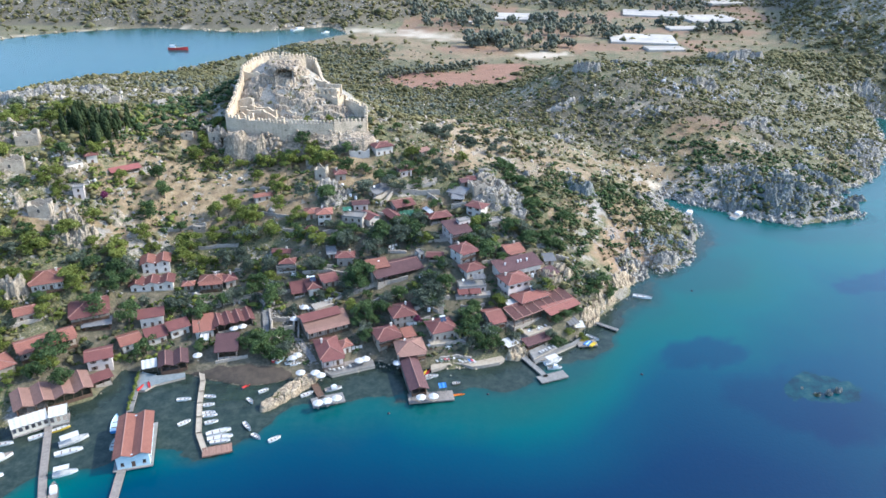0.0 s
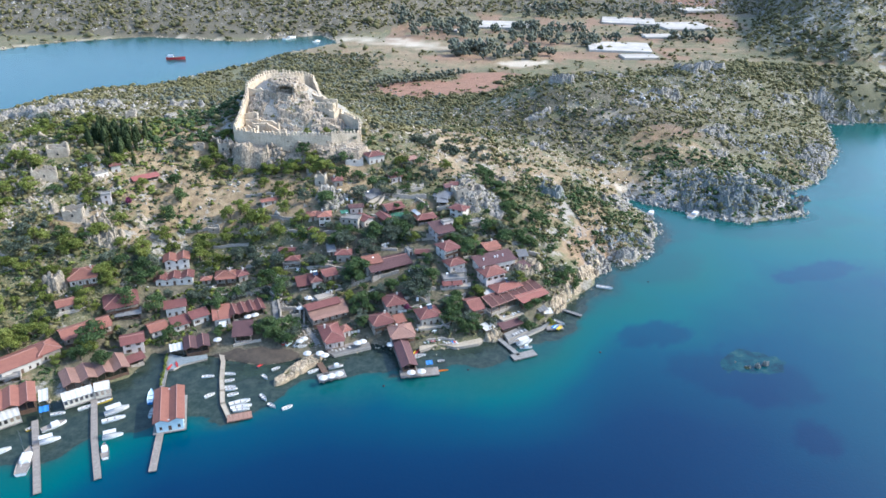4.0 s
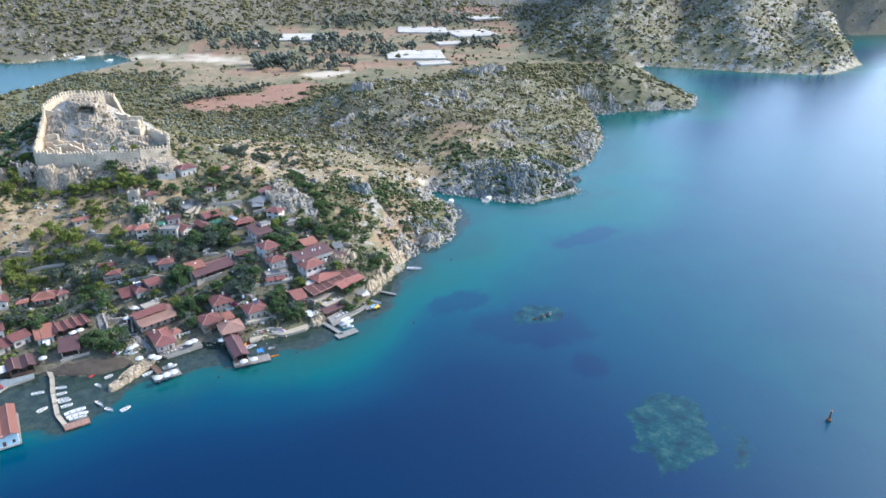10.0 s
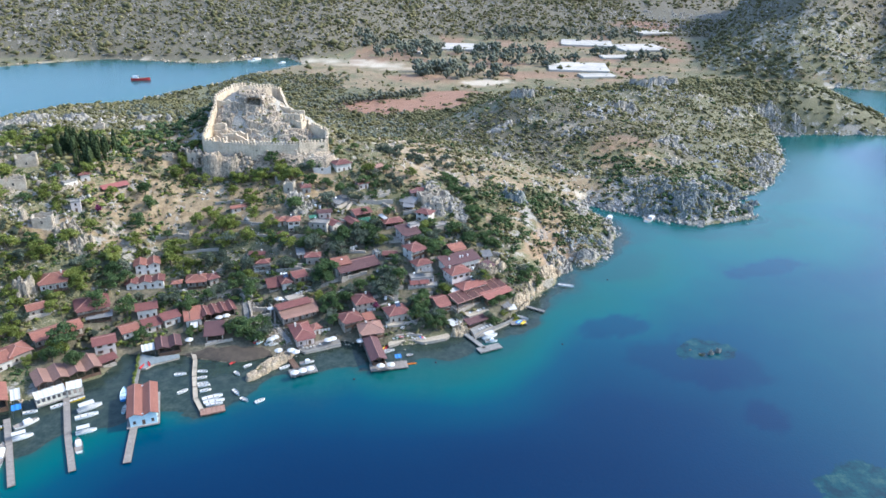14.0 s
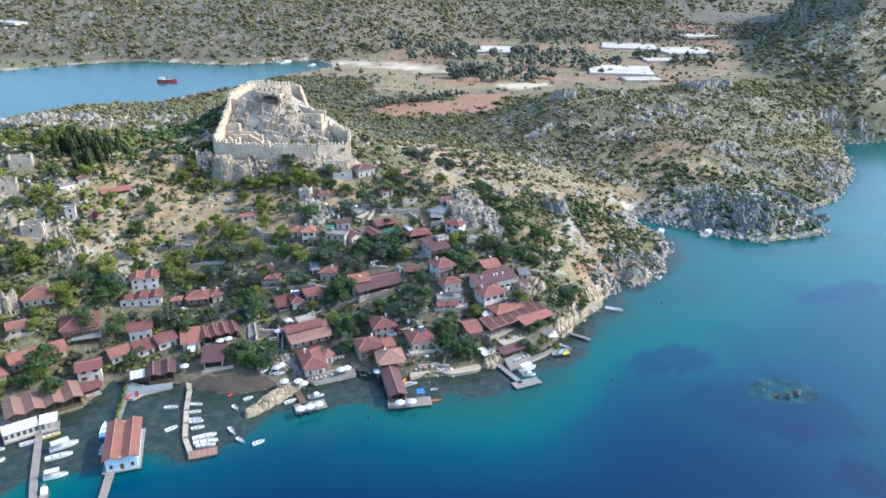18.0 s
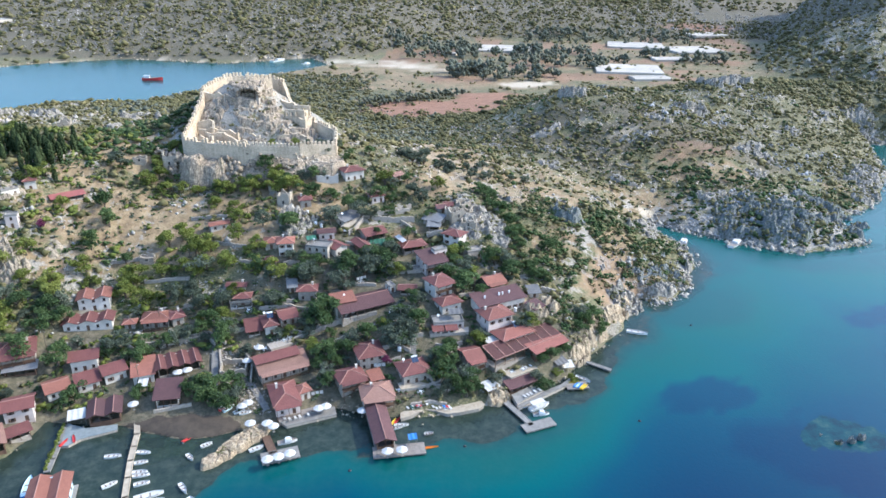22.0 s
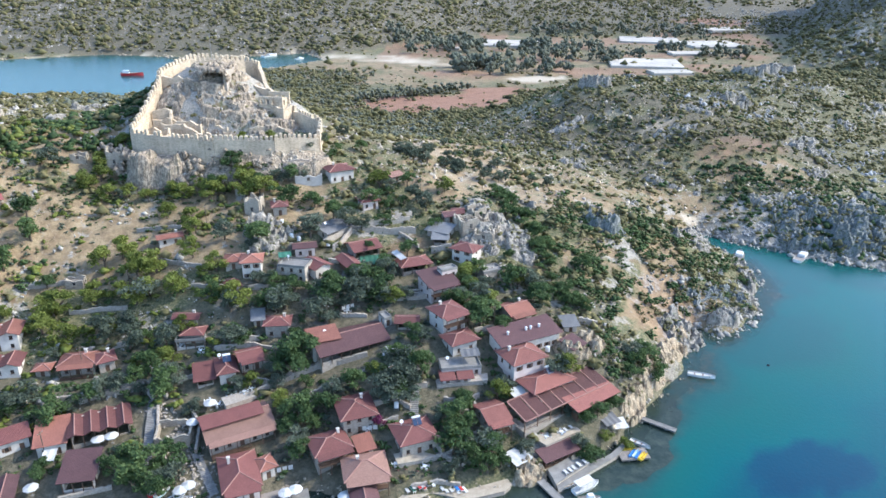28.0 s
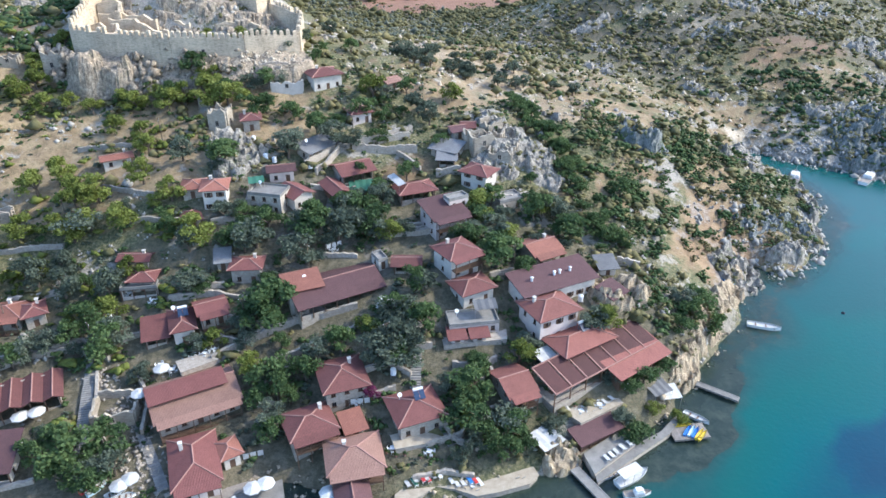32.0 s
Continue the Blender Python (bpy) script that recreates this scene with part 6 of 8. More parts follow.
terrace([(-103.8, 239.9), (-101.7, 240.2), (-99.6, 243.3), (-90.8, 247.9), (-91.8, 250.4), (-100.3, 248.3), (-106.7, 250.4)], 0.90, PALEBLUE, "pale blue painted slipway below the bar", 1.6)
terrace([(-9.1, 268.2), (2.7, 272.2), (3.3, 267.7), (-7.8, 264.6)], 4.72, SANDY, "earthen house terrace with pots", 2.5)
terrace([(-37.3, 283.3), (-30.9, 289.0), (-29.0, 285.2), (-34.7, 279.4)], 8.53, STONE, "paved village lane beside a wall", 2.5)
terrace([(-54.3, 284.0), (-41.1, 291.9), (-39.3, 289.5), (-52.0, 280.4)], 9.23, STONE, "paved terrace with white tables", 2.5)
terrace([(0.3, 290.4), (14.2, 293.1), (14.2, 288.7), (0.9, 286.2)], 12.26, STONE, "stone house terrace with shrubs", 2.5)
stairs(-4.6, 277.5, -4.8, 292.4, 2.2, "worn grey stone steps between gardens")
stairs(26.0, 262.6, 25.1, 270.2, 1.6, "stone steps from the jetty to terrace")
stairs(-66.0, 262.0, -71.9, 284.4, 2.2, "stepped stone lane beside the houses")
stairs(-48.5, 256.9, -57.7, 270.5, 2, "irregular stone steps down to quay")
stairs(2.7, 266.6, -2.3, 276.4, 1.6, "stone garden steps above bathing terrace")
stairs(-28.5, 322.6, -27.4, 342.6, 1.8, "stepped lane through the upper village")


# ---- the boathouse on the jetty ----
jetty([(-90.6, 204.4), (-96.2, 222.6)], 10.2, CONCRETE, "concrete platform carrying the boathouse", 0.8)
house(-93.3, 213.4, 0.85, 8.8, 18.2, 4.5, 18.5, "gables", ORANGE_TILE, SKYBLUE, n=2, label="tall boathouse on a jetty, orange roof, pale blue front")
jetty([(-10.6, 240.4), (-15.3, 257.8)], 5.6, PLANK, "wooden pier under the roofed restaurant", 0.8)
house(-13.0, 249.1, 0.85, 4.9, 18.0, 3.0, 15, "gables", MAROON, WOOD, open_front=True, label="long pier restaurant under a maroon-red gabled roof")


# ---- the restaurant's striped roof ----
pergola = thing("restaurant_pergola", 32.6, 285.5, 6.8, 36, "restaurant terrace under seven dark red striped roof panels", "restaurant")
for k in range(7):
    a, b = -29.7 / 2 + k * 4.25, -29.7 / 2 + (k + 1) * 4.25
    part("roof_panel", Shape().slope([(a + 0.35, -3.5, 3.3), (b - 0.35, -3.5, 3.3), (b - 0.35, 3.5, 5.0), (a + 0.35, 3.5, 5.0)]), DEEP_RED, pergola, "dark red corrugated roof panel")
    part("gutter", Shape().slope([(a - 0.14, -3.7, 3.42), (a + 0.14, -3.7, 3.42), (a + 0.14, 3.6, 5.15), (a - 0.14, 3.6, 5.15)], 0.2), CAP, pergola, "pale roof strip between panels")
    for py, top in ((-3.3, 3.2), (3.2, 4.8)):
        part("post", Shape().box(a - 0.1, a + 0.1, py - 0.1, py + 0.1, -3.0, top), WOOD, pergola)
    part("table", Shape().box((a + b) / 2 - 0.6, (a + b) / 2 + 0.6, -1.0, 0.2, 0.7, 0.76).box((a + b) / 2 - 0.08, (a + b) / 2 + 0.08, -0.5, -0.3, 0, 0.7), WOOD, pergola, "wooden restaurant table")
for py, pz in ((-3.62, 3.4), (3.55, 5.12)):
    part("edge_beam", Shape().box(-29.7 / 2, 29.7 / 2, py - 0.13, py + 0.13, pz - 0.12, pz + 0.1), CAP, pergola, "pale red edge beam of the striped roof")
part("floor", Shape().box(-29.7 / 2, 29.7 / 2, -3.5, 3.5, -2.5, 0.0), STONE, pergola)
part("rail", Shape().box(-29.7 / 2, 29.7 / 2, -3.5, -3.42, 0.85, 0.95), WOOD, pergola)
SITES.append((32.6, 285.5, 8.0))


# ---- trees, scrub and rock ----
OLIVE = leafy("olive_leaves", (0.058, 0.077, 0.055), (0.12, 0.15, 0.105), (0.21, 0.245, 0.175))
BROAD = leafy("dark_leaves", (0.036, 0.066, 0.028), (0.084, 0.138, 0.052), (0.155, 0.22, 0.08))
BRIGHT = leafy("yellow_green_leaves", (0.08, 0.11, 0.022), (0.19, 0.232, 0.05), (0.33, 0.36, 0.095))
CYPRESS = leafy("cypress_leaves", (0.02, 0.04, 0.015), (0.048, 0.078, 0.028), (0.1, 0.135, 0.055))
MAQUIS = leafy("maquis_leaves", (0.07, 0.08, 0.035), (0.19, 0.183, 0.08), (0.36, 0.315, 0.15))
# Olive-grove green, its colour lightened to stand for haze over the valley.
GROVE = leafy("grove_leaves", (0.095, 0.115, 0.082), (0.175, 0.195, 0.142), (0.28, 0.295, 0.22))
PURPLE = leafy("bougainvillea_flowers", (0.1, 0.02, 0.06), (0.2, 0.04, 0.11), (0.32, 0.09, 0.19))
CRAG = crag_material("grey_crag_rock", (0.18, 0.162, 0.135), (0.47, 0.43, 0.365), 0.7)
DARK_CRAG = crag_material("dark_crag_rock", (0.1, 0.12, 0.105), (0.3, 0.3, 0.29), 1.0)
SHORE_CRAG = crag_material("ochre_cliff_rock", (0.26, 0.195, 0.125), (0.58, 0.475, 0.33), 0.3)
WARM_CRAG = crag_material("tawny_crag_rock", (0.2, 0.165, 0.12), (0.48, 0.41, 0.31), 0.95)
PALE_ROCK = crag_material("pale_castle_rock", (0.2, 0.16, 0.115), (0.59, 0.485, 0.36), 0.3)
DARKROCK = worn("weathered_grey_crag", (0.17, 0.175, 0.185), (0.46, 0.46, 0.45), 0.3, 0.95, 1.1, 1.0)
OCTA = np.array([(1, 0, 0), (0, 1, 0), (-1, 0, 0), (0, -1, 0), (0, 0, 1), (0, 0, -1)], float)
OCTA_F = np.array([(0, 1, 4), (1, 2, 4), (2, 3, 4), (3, 0, 4), (1, 0, 5), (2, 1, 5), (3, 2, 5), (0, 3, 5)])


def lumps(name, centre, size, material, seed, jag=0.35, smooth_it=False, leaves=None, leaf=0.35):
    """Many small jagged clumps, or clumps with loose leaf sprays round them, in one mesh."""
    g = np.random.default_rng(seed)
    n = len(centre)
    turn = g.uniform(0, 2 * np.pi, n)
    v = OCTA[None] * (1 + g.uniform(-jag, jag, (n, 6, 1))) + g.uniform(-jag, jag, (n, 6, 3)) * 0.6
    c, s = np.cos(turn)[:, None], np.sin(turn)[:, None]
    v = np.stack([v[..., 0] * c - v[..., 1] * s, v[..., 0] * s + v[..., 1] * c, v[..., 2]], -1) * size[:, None, :] + centre[:, None, :]
    verts = v.reshape(-1, 3)
    tris = (OCTA_F[None] + 6 * np.arange(n)[:, None, None]).reshape(-1, 3)
    if leaves is not None and len(leaves):
        m = len(leaves)
        a, b = g.normal(size=(m, 3)), g.normal(size=(m, 3))
        a /= np.linalg.norm(a, axis=1)[:, None]
        b -= (a * b).sum(1)[:, None] * a
        b /= np.linalg.norm(b, axis=1)[:, None]
        r = leaf * g.uniform(0.6, 1.3, (m, 1))
        q = np.stack([leaves + a * r, leaves + b * r * 0.6, leaves - a * r, leaves - b * r * 0.6], 1).reshape(-1, 3)
        k = len(verts) + 4 * np.arange(m)[:, None]
        tris = np.concatenate([tris, k + [[0, 1, 2]], k + [[0, 2, 3]]])
        verts = np.concatenate([verts, q])
    me = bpy.data.meshes.new(name)
    me.vertices.add(len(verts))
    me.vertices.foreach_set("co", verts.astype(np.float32).ravel())
    me.loops.add(tris.size)
    me.loops.foreach_set("vertex_index", tris.astype(np.int32).ravel())
    me.polygons.add(len(tris))
    me.polygons.foreach_set("loop_start", np.arange(0, tris.size, 3, dtype=np.int32))
    me.update(calc_edges=True)
    if smooth_it:
        me.shade_smooth()
    me.materials.append(material)
    return me


def crown_mesh(kind, seed):
    """A crown of one unit's height and width, made of limbs' ends with clumps and loose sprays."""
    g = np.random.default_rng(seed)
    if kind == "cypress":
        t = g.uniform(0.02, 1, 150)
        r = 0.115 * np.sin(np.pi * np.clip(t * 0.86 + 0.12, 0, 1)) ** 0.8
        a = g.uniform(0, 2 * np.pi, 150)
        c = np.stack([r * np.cos(a), r * np.sin(a), t], -1)
        return lumps("crown", c, g.uniform(0.035, 0.06, (150, 1)) * np.array([1, 1, 1.9]), CYPRESS, seed, leaves=c[:60] + g.normal(0, 0.02, (60, 3)), leaf=0.04)
    mat = {"olive": OLIVE, "broad": BROAD, "bright": BRIGHT, "purple": PURPLE}[kind]
    limbs = g.integers(8, 12)
    ends = np.stack([g.uniform(-0.38, 0.38, limbs), g.uniform(-0.38, 0.38, limbs), g.uniform(0.3, 0.8, limbs)], -1)
    ends[0] = (0, 0, 0.82)
    girth = g.uniform(0.7, 1.15, limbs)
    pick = g.integers(0, limbs, 100)
    off = g.normal(size=(100, 3))
    off /= np.linalg.norm(off, axis=1)[:, None]
    c = ends[pick] + off * girth[pick, None] * g.uniform(0.0, 0.85, (100, 1)) * np.array([0.2, 0.2, 0.15])
    size = g.uniform(0.04, 0.085, (100, 1)) * np.array([1, 1, 0.8])
    pick = g.integers(0, limbs, 760)
    off = g.normal(size=(760, 3))
    off /= np.linalg.norm(off, axis=1)[:, None]
    off[:, 2] = np.where(off[:, 2] < -0.35, -off[:, 2], off[:, 2])
    sprays = ends[pick] + off * girth[pick, None] * g.uniform(0.7, 1.12, (760, 1)) * np.array([0.22, 0.22, 0.17])
    return lumps("crown", c, size, mat, seed, leaves=sprays, leaf=0.05)


def trunk_mesh(kind, seed):
    rng = random.Random(seed)
    s = Shape()
    if kind == "cypress":
        return s.bar((0, 0, -0.1), (0, 0, 0.5), 0.02, 5, 0.008).mesh("trunk", BARK)
    fork = (rng.uniform(-0.04, 0.04), rng.uniform(-0.04, 0.04), 0.28)
    s.bar((0, 0, -0.12), fork, 0.05, 6, 0.036)
    for k in range(5):
        a = 2 * math.pi * k / 5 + rng.uniform(-0.4, 0.4)
        mid = (fork[0] + 0.14 * math.cos(a), fork[1] + 0.14 * math.sin(a), 0.44)
        s.bar(fork, mid, 0.026, 4, 0.018).bar(mid, (0.3 * math.cos(a), 0.3 * math.sin(a), 0.66), 0.017, 4, 0.007)
    return s.mesh("trunk", BARK)


TREES = {}
TREE_WORDS = {"olive": ("olive_tree", "grey-green olive tree with a loose crown", "olive trees"), "broad": ("leafy_tree", "dense dark green broadleaf tree", "leafy trees"),
              "bright": ("garden_tree", "sunlit yellow-green leafy tree", "garden trees"), "cypress": ("cypress", "slim dark green cypress", "cypresses on the hill"),
              "purple": ("bougainvillea", "purple flowering bougainvillea bush beside a house", "bougainvilleas")}


def tree(kind, x, y, size, wide=1.0):
    """A tree of that height, on the ground. Each kind has four shapes, turned and stretched."""
    rng = random.Random(int(x * 31 + y * 17))
    key = (kind, rng.randrange(4))
    name, label, group = TREE_WORDS[kind]
    m = pose(x, y, float(land(x, y)) - 0.1, 0, 0, rng.uniform(0, 360))
    if key not in TREES:
        ob = TREES[key] = thing(name, 0, 0, 0, 0, label, "tree" if kind != "purple" else "bush", group)
        seed = 100 + 10 * sorted(TREE_WORDS).index(kind) + key[1]
        part("trunk", trunk_mesh(kind, seed), None, ob)
        part("crown", crown_mesh(kind, seed), None, ob)
    else:
        ob = copy_thing(TREES[key], m)
    ob.matrix_basis = m @ Matrix.Diagonal((size * wide, size * wide, size, 1))
    return ob


def clear_of_houses(x, y, gap=0.0):
    ok = np.ones(np.shape(x), bool)
    for hx, hy, r in SITES:
        ok &= (x - hx) ** 2 + (y - hy) ** 2 > (r + gap) ** 2
    return ok


def stone_wall(line, high):
    """A dry stone wall along a line: uneven blocks following the ground."""
    ob = thing("stone_wall", line[0][0], line[0][1], 0, 0, "low dry stone wall beside a village lane", "wall", "dry stone walls")
    ox, oy = line[0]
    for (ax, ay), (bx, by) in zip(line, line[1:]):
        length, turn = math.hypot(bx - ax, by - ay), math.atan2(by - ay, bx - ax)
        rng, stations = random.Random(int(ax * 11 + by)), []
        for k in range(int(length / 0.8) + 2):
            u = min(k * 0.8, length)
            x, y = ax + u * math.cos(turn), ay + u * math.sin(turn)
            z = float(land(x, y))
            if not stations or u > stations[-1][0] + 0.05:
                stations.append((u, 0, z - 2.0, z + high * rng.uniform(0.85, 1.12)))
        part("wall_run", Shape().strip(stations, 0.6), STONE, ob, at=pose(ax - ox, ay - oy, 0, 0, 0, math.degrees(turn)))
    return ob


# trees that stand out
tree("bright", -61.1, 363.5, 7.0)
tree("bright", -20.5, 371.8, 8.0)
tree("broad", -52.9, 358.6, 7.0)
tree("broad", -49.4, 360.3, 6.0)
tree("broad", -34.3, 353.0, 7.0)
tree("olive", -29.1, 350.0, 8.0)
tree("broad", -22.8, 361.1, 7.0)
tree("broad", -41.3, 358.1, 6.0)
tree("broad", -31.5, 317.7, 8.0, 1.3)
tree("olive", -24.1, 317.1, 9.0, 1.2)
tree("broad", -16.5, 321.5, 8.0, 1.2)
tree("bright", -12.2, 317.8, 6.0)
tree("broad", -9.3, 340.5, 6.0)
tree("broad", 12.5, 331.6, 6.0)
tree("broad", 22.9, 327.8, 8.0)
tree("broad", 12.8, 309.0, 8.0, 1.3)
tree("broad", 19.2, 306.9, 6.0)
tree("broad", -36.4, 297.1, 9.0, 1.3)
tree("broad", -36.8, 291.9, 8.0, 1.3)
tree("olive", -43.5, 314.2, 8.0, 1.2)
tree("olive", -31.2, 310.6, 8.0, 1.2)
tree("olive", -45.8, 312.7, 7.0)
tree("bright", -47.4, 287.9, 5.0)
tree("bright", -38.6, 282.4, 6.0)
tree("broad", -31.8, 276.8, 7.0)
tree("broad", -26.8, 280.8, 6.0)
tree("broad", -20.5, 286.2, 7.0)
tree("olive", -25.0, 284.3, 6.0)
tree("olive", -12.1, 282.4, 8.0)
tree("olive", -9.5, 285.9, 8.0)
tree("broad", -3.2, 289.8, 8.0)
tree("broad", -9.4, 293.8, 6.0)
tree("olive", -5.4, 285.5, 6.0)
tree("bright", 5.3, 270.1, 5.0, 0.6)
tree("bright", 16.5, 284.9, 6.0)
tree("broad", 8.3, 282.1, 5.0)
tree("broad", 9.0, 266.6, 6.0)
tree("broad", 13.1, 264.8, 6.0)
tree("olive", 6.9, 265.8, 5.0)
tree("broad", 16.4, 266.6, 5.0)
tree("broad", 38.1, 272.5, 5.0, 1.5)
tree("bright", 48.3, 277.2, 4.0)
tree("broad", 30.0, 309.8, 4.0)
tree("bright", 35.7, 293.4, 6.0)
tree("broad", 58.2, 302.9, 7.0)
tree("broad", 63.3, 303.6, 6.0)
tree("olive", 32.7, 293.4, 6.0)
tree("broad", -64.8, 256.8, 6.0, 1.2)
tree("broad", -60.4, 256.1, 5.5, 1.2)
tree("broad", -72.7, 261.4, 6.0)
tree("olive", -33.0, 271.3, 6.0)
tree("broad", -31.8, 267.8, 6.0)
tree("bright", -89.2, 324.4, 9.0)
tree("bright", -75.8, 317.2, 8.0)
tree("bright", -101.3, 329.5, 8.0)
tree("bright", -97.0, 333.2, 8.0)
tree("bright", -84.0, 325.6, 8.0)
tree("bright", -74.1, 330.0, 7.0)
tree("olive", -73.4, 300.6, 8.0)
tree("olive", -83.8, 301.2, 8.0)
tree("olive", -91.3, 304.2, 8.0)
tree("broad", -75.7, 292.7, 7.0)
tree("bright", -70.0, 305.5, 6.0)
tree("broad", -77.9, 288.8, 6.0)
tree("bright", -100.4, 316.8, 7.0)
tree("bright", -77.6, 344.1, 6.0)
tree("olive", -66.4, 337.8, 7.0)
tree("bright", -65.6, 324.6, 7.0)
tree("broad", -64.8, 315.9, 6.0)
tree("olive", -58.4, 311.4, 7.0)
tree("purple", -13.4, 276.3, 3.4)
tree("olive", 22.8, 316.9, 5.0)
tree("broad", 48.3, 344.0, 6.0, 1.3)
tree("broad", 13.6, 358.7, 4.0)
tree("broad", -21.1, 340.2, 5.0)
tree("bright", -80.7, 349.1, 6.0)
tree("bright", -90.0, 353.4, 6.0)
tree("broad", -77.8, 365.9, 7.0)
tree("broad", -72.8, 373.5, 8.0)
tree("bright", -66.2, 371.9, 6.0)
tree("olive", -3.9, 362.7, 7.0)
tree("olive", -7.3, 367.2, 7.0)
tree("broad", -11.0, 376.4, 6.0)
tree("bright", 2.5, 376.2, 6.0)
tree("olive", 8.1, 402.3, 6.0)
tree("broad", -0.6, 353.6, 5.0)
tree("bright", -159.9, 346.4, 8.0)
tree("bright", -183.0, 359.8, 9.0)
tree("bright", -193.0, 330.3, 10.0)
tree("broad", -131.5, 272.2, 9.0, 1.2)
tree("broad", -118.9, 271.4, 9.0)
tree("broad", -135.4, 249.9, 10.0, 1.3)
tree("broad", -127.9, 238.6, 8.0)
tree("broad", -137.1, 241.6, 7.0)
tree("broad", -123.8, 287.9, 8.0)
tree("broad", -129.7, 290.8, 8.0)
tree("bright", -146.4, 266.2, 6.0)
tree("bright", -155.7, 279.2, 6.0)
tree("bright", -175.6, 257.0, 6.0)
tree("bright", -164.0, 241.0, 7.0)
tree("olive", -166.5, 288.8, 6.0)
tree("olive", -173.1, 280.6, 6.0)
tree("bright", -165.0, 271.2, 6.0)
tree("broad", -126.3, 336.0, 8.0)
tree("broad", -128.3, 322.8, 8.0)
tree("bright", -145.9, 311.0, 7.0)
tree("broad", -131.3, 344.4, 8.0)
tree("purple", -146.8, 325.3, 4.0)
tree("bright", -145.1, 337.9, 6.0)
tree("bright", -175.4, 251.3, 6.0)
tree("bright", -164.6, 249.6, 6.0)
tree("broad", 38.6, 280.1, 4.0, 1.2)
tree("broad", 42.2, 282.5, 4.5, 1.2)
tree("bright", 43.7, 278.4, 3.0, 1.2)
tree("olive", 36.1, 274.3, 4.0, 1.2)
tree("olive", 34.9, 281.6, 3.5, 1.2)
tree("broad", 47.3, 287.1, 4.0, 1.2)
tree("broad", 54.0, 297.5, 5.0, 1.2)
tree("broad", 60.5, 307.5, 6.0, 1.2)
tree("olive", 56.0, 306.0, 4.5, 1.2)
tree("bright", -74, 366, 7, 1.2)
tree("bright", -112, 362, 6, 1.2)
tree("bright", -106, 364, 5, 1.2)
tree("bright", -99, 362, 5, 1.2)
tree("bright", -92, 366, 6, 1.2)
tree("bright", -87, 363, 6, 1.2)
tree("bright", -77, 362, 7, 1.2)
tree("bright", -70, 372, 5, 1.2)
tree("bright", -58, 365, 6, 1.2)
tree("broad", -51, 372, 6, 1.2)
tree("olive", -47, 374, 5, 1.2)
tree("bright", -118, 370, 6, 1.2)
tree("bright", -122, 378, 6, 1.2)
tree("bright", -116, 388, 5, 1.2)
tree("bright", -68, 368, 7, 1.2)
tree("broad", -62, 368, 6, 1.2)
tree("bright", -66, 364, 6, 1.2)
tree("olive", -56, 370, 6, 1.2)
tree("bright", -80, 367, 5, 1.2)
tree("bright", -63, 392, 4.5, 1.2)
tree("bright", -74, 393, 4, 1.2)


# dry stone walls along the lanes and terraces
stone_wall([(-90.1, 282.5), (-84.9, 286.3), (-75.5, 289.6), (-68.4, 285.0)], 1.4)
stone_wall([(-12.4, 319.8), (-5.7, 322.0), (2.6, 322.3)], 1.2)
stone_wall([(-22.4, 353.3), (-14.7, 355.2), (-9.3, 357.1)], 1.8)
stone_wall([(-41.6, 289.1), (-36.0, 291.7), (-31.7, 294.4)], 1.6)
stone_wall([(-47.3, 285.3), (-41.6, 289.1)], 1.4)
stone_wall([(-31.7, 294.4), (-28.5, 296.4)], 2)
stone_wall([(-32.7, 338.4), (-28.0, 348.4)], 2)
stone_wall([(9.7, 284.7), (11.7, 278.7)], 1.4)
stone_wall([(2.7, 282.6), (9.0, 282.6)], 1.6)
stone_wall([(-91.0, 283.9), (-76.9, 289.5), (-71.9, 284.4)], 1.4)
stone_wall([(-71.9, 266.8), (-66.0, 268.0)], 1.2)
stone_wall([(-62.0, 282.0), (-57.5, 276.5), (-56.0, 268.0)], 1.5)
stone_wall([(-69.5, 281.5), (-66.5, 272.0), (-60.5, 263.5)], 1.1)
stone_wall([(-24.5, 349.5), (-16.0, 350.5), (-7.0, 351.5)], 2.2)
stone_wall([(-35.0, 284.5), (-27.0, 288.0), (-18.0, 291.5)], 1.4)
stone_wall([(8.0, 276.0), (4.5, 268.5), (-2.0, 266.2)], 1.3)
stone_wall([(-60.0, 299.5), (-50.0, 300.5), (-40.5, 300.0)], 1.4)
stone_wall([(-38.0, 316.5), (-28.0, 320.5), (-18.0, 324.5)], 1.5)
stone_wall([(-4.0, 330.0), (6.0, 331.5)], 1.5)
stone_wall([(-82.4, 254.5), (-71.8, 257.7)], 1)
stone_wall([(42.2, 316.3), (47.5, 315.1)], 2)
stone_wall([(-11.3, 323.8), (-3.0, 324.5)], 1)
stone_wall([(-158.5, 258.5), (-145.0, 267.2)], 1.4)
stone_wall([(-184.8, 256.0), (-180.2, 260.7)], 1.4)
stone_wall([(-54.2, 376.0), (-43.4, 379.0)], 3)
stone_wall([(-75.2, 319.1), (-58.0, 318.1)], 1.2)
stone_wall([(-160.4, 362.7), (-153.8, 374.1)], 1.2)
stone_wall([(-120.7, 319.1), (-105.1, 324.4)], 1.2)
stone_wall([(-1.8, 276.5), (2.7, 267.6), (8.0, 265.8)], 1.2)
stone_wall([(-8.5, 277.6), (-12.9, 276.0)], 1.4)
stone_wall([(-4.4, 260.0), (1.7, 261.4), (6.8, 260.9)], 1)
stone_wall([(-24.8, 351.1), (-15.5, 355.3), (-8.7, 359.3)], 2.4)
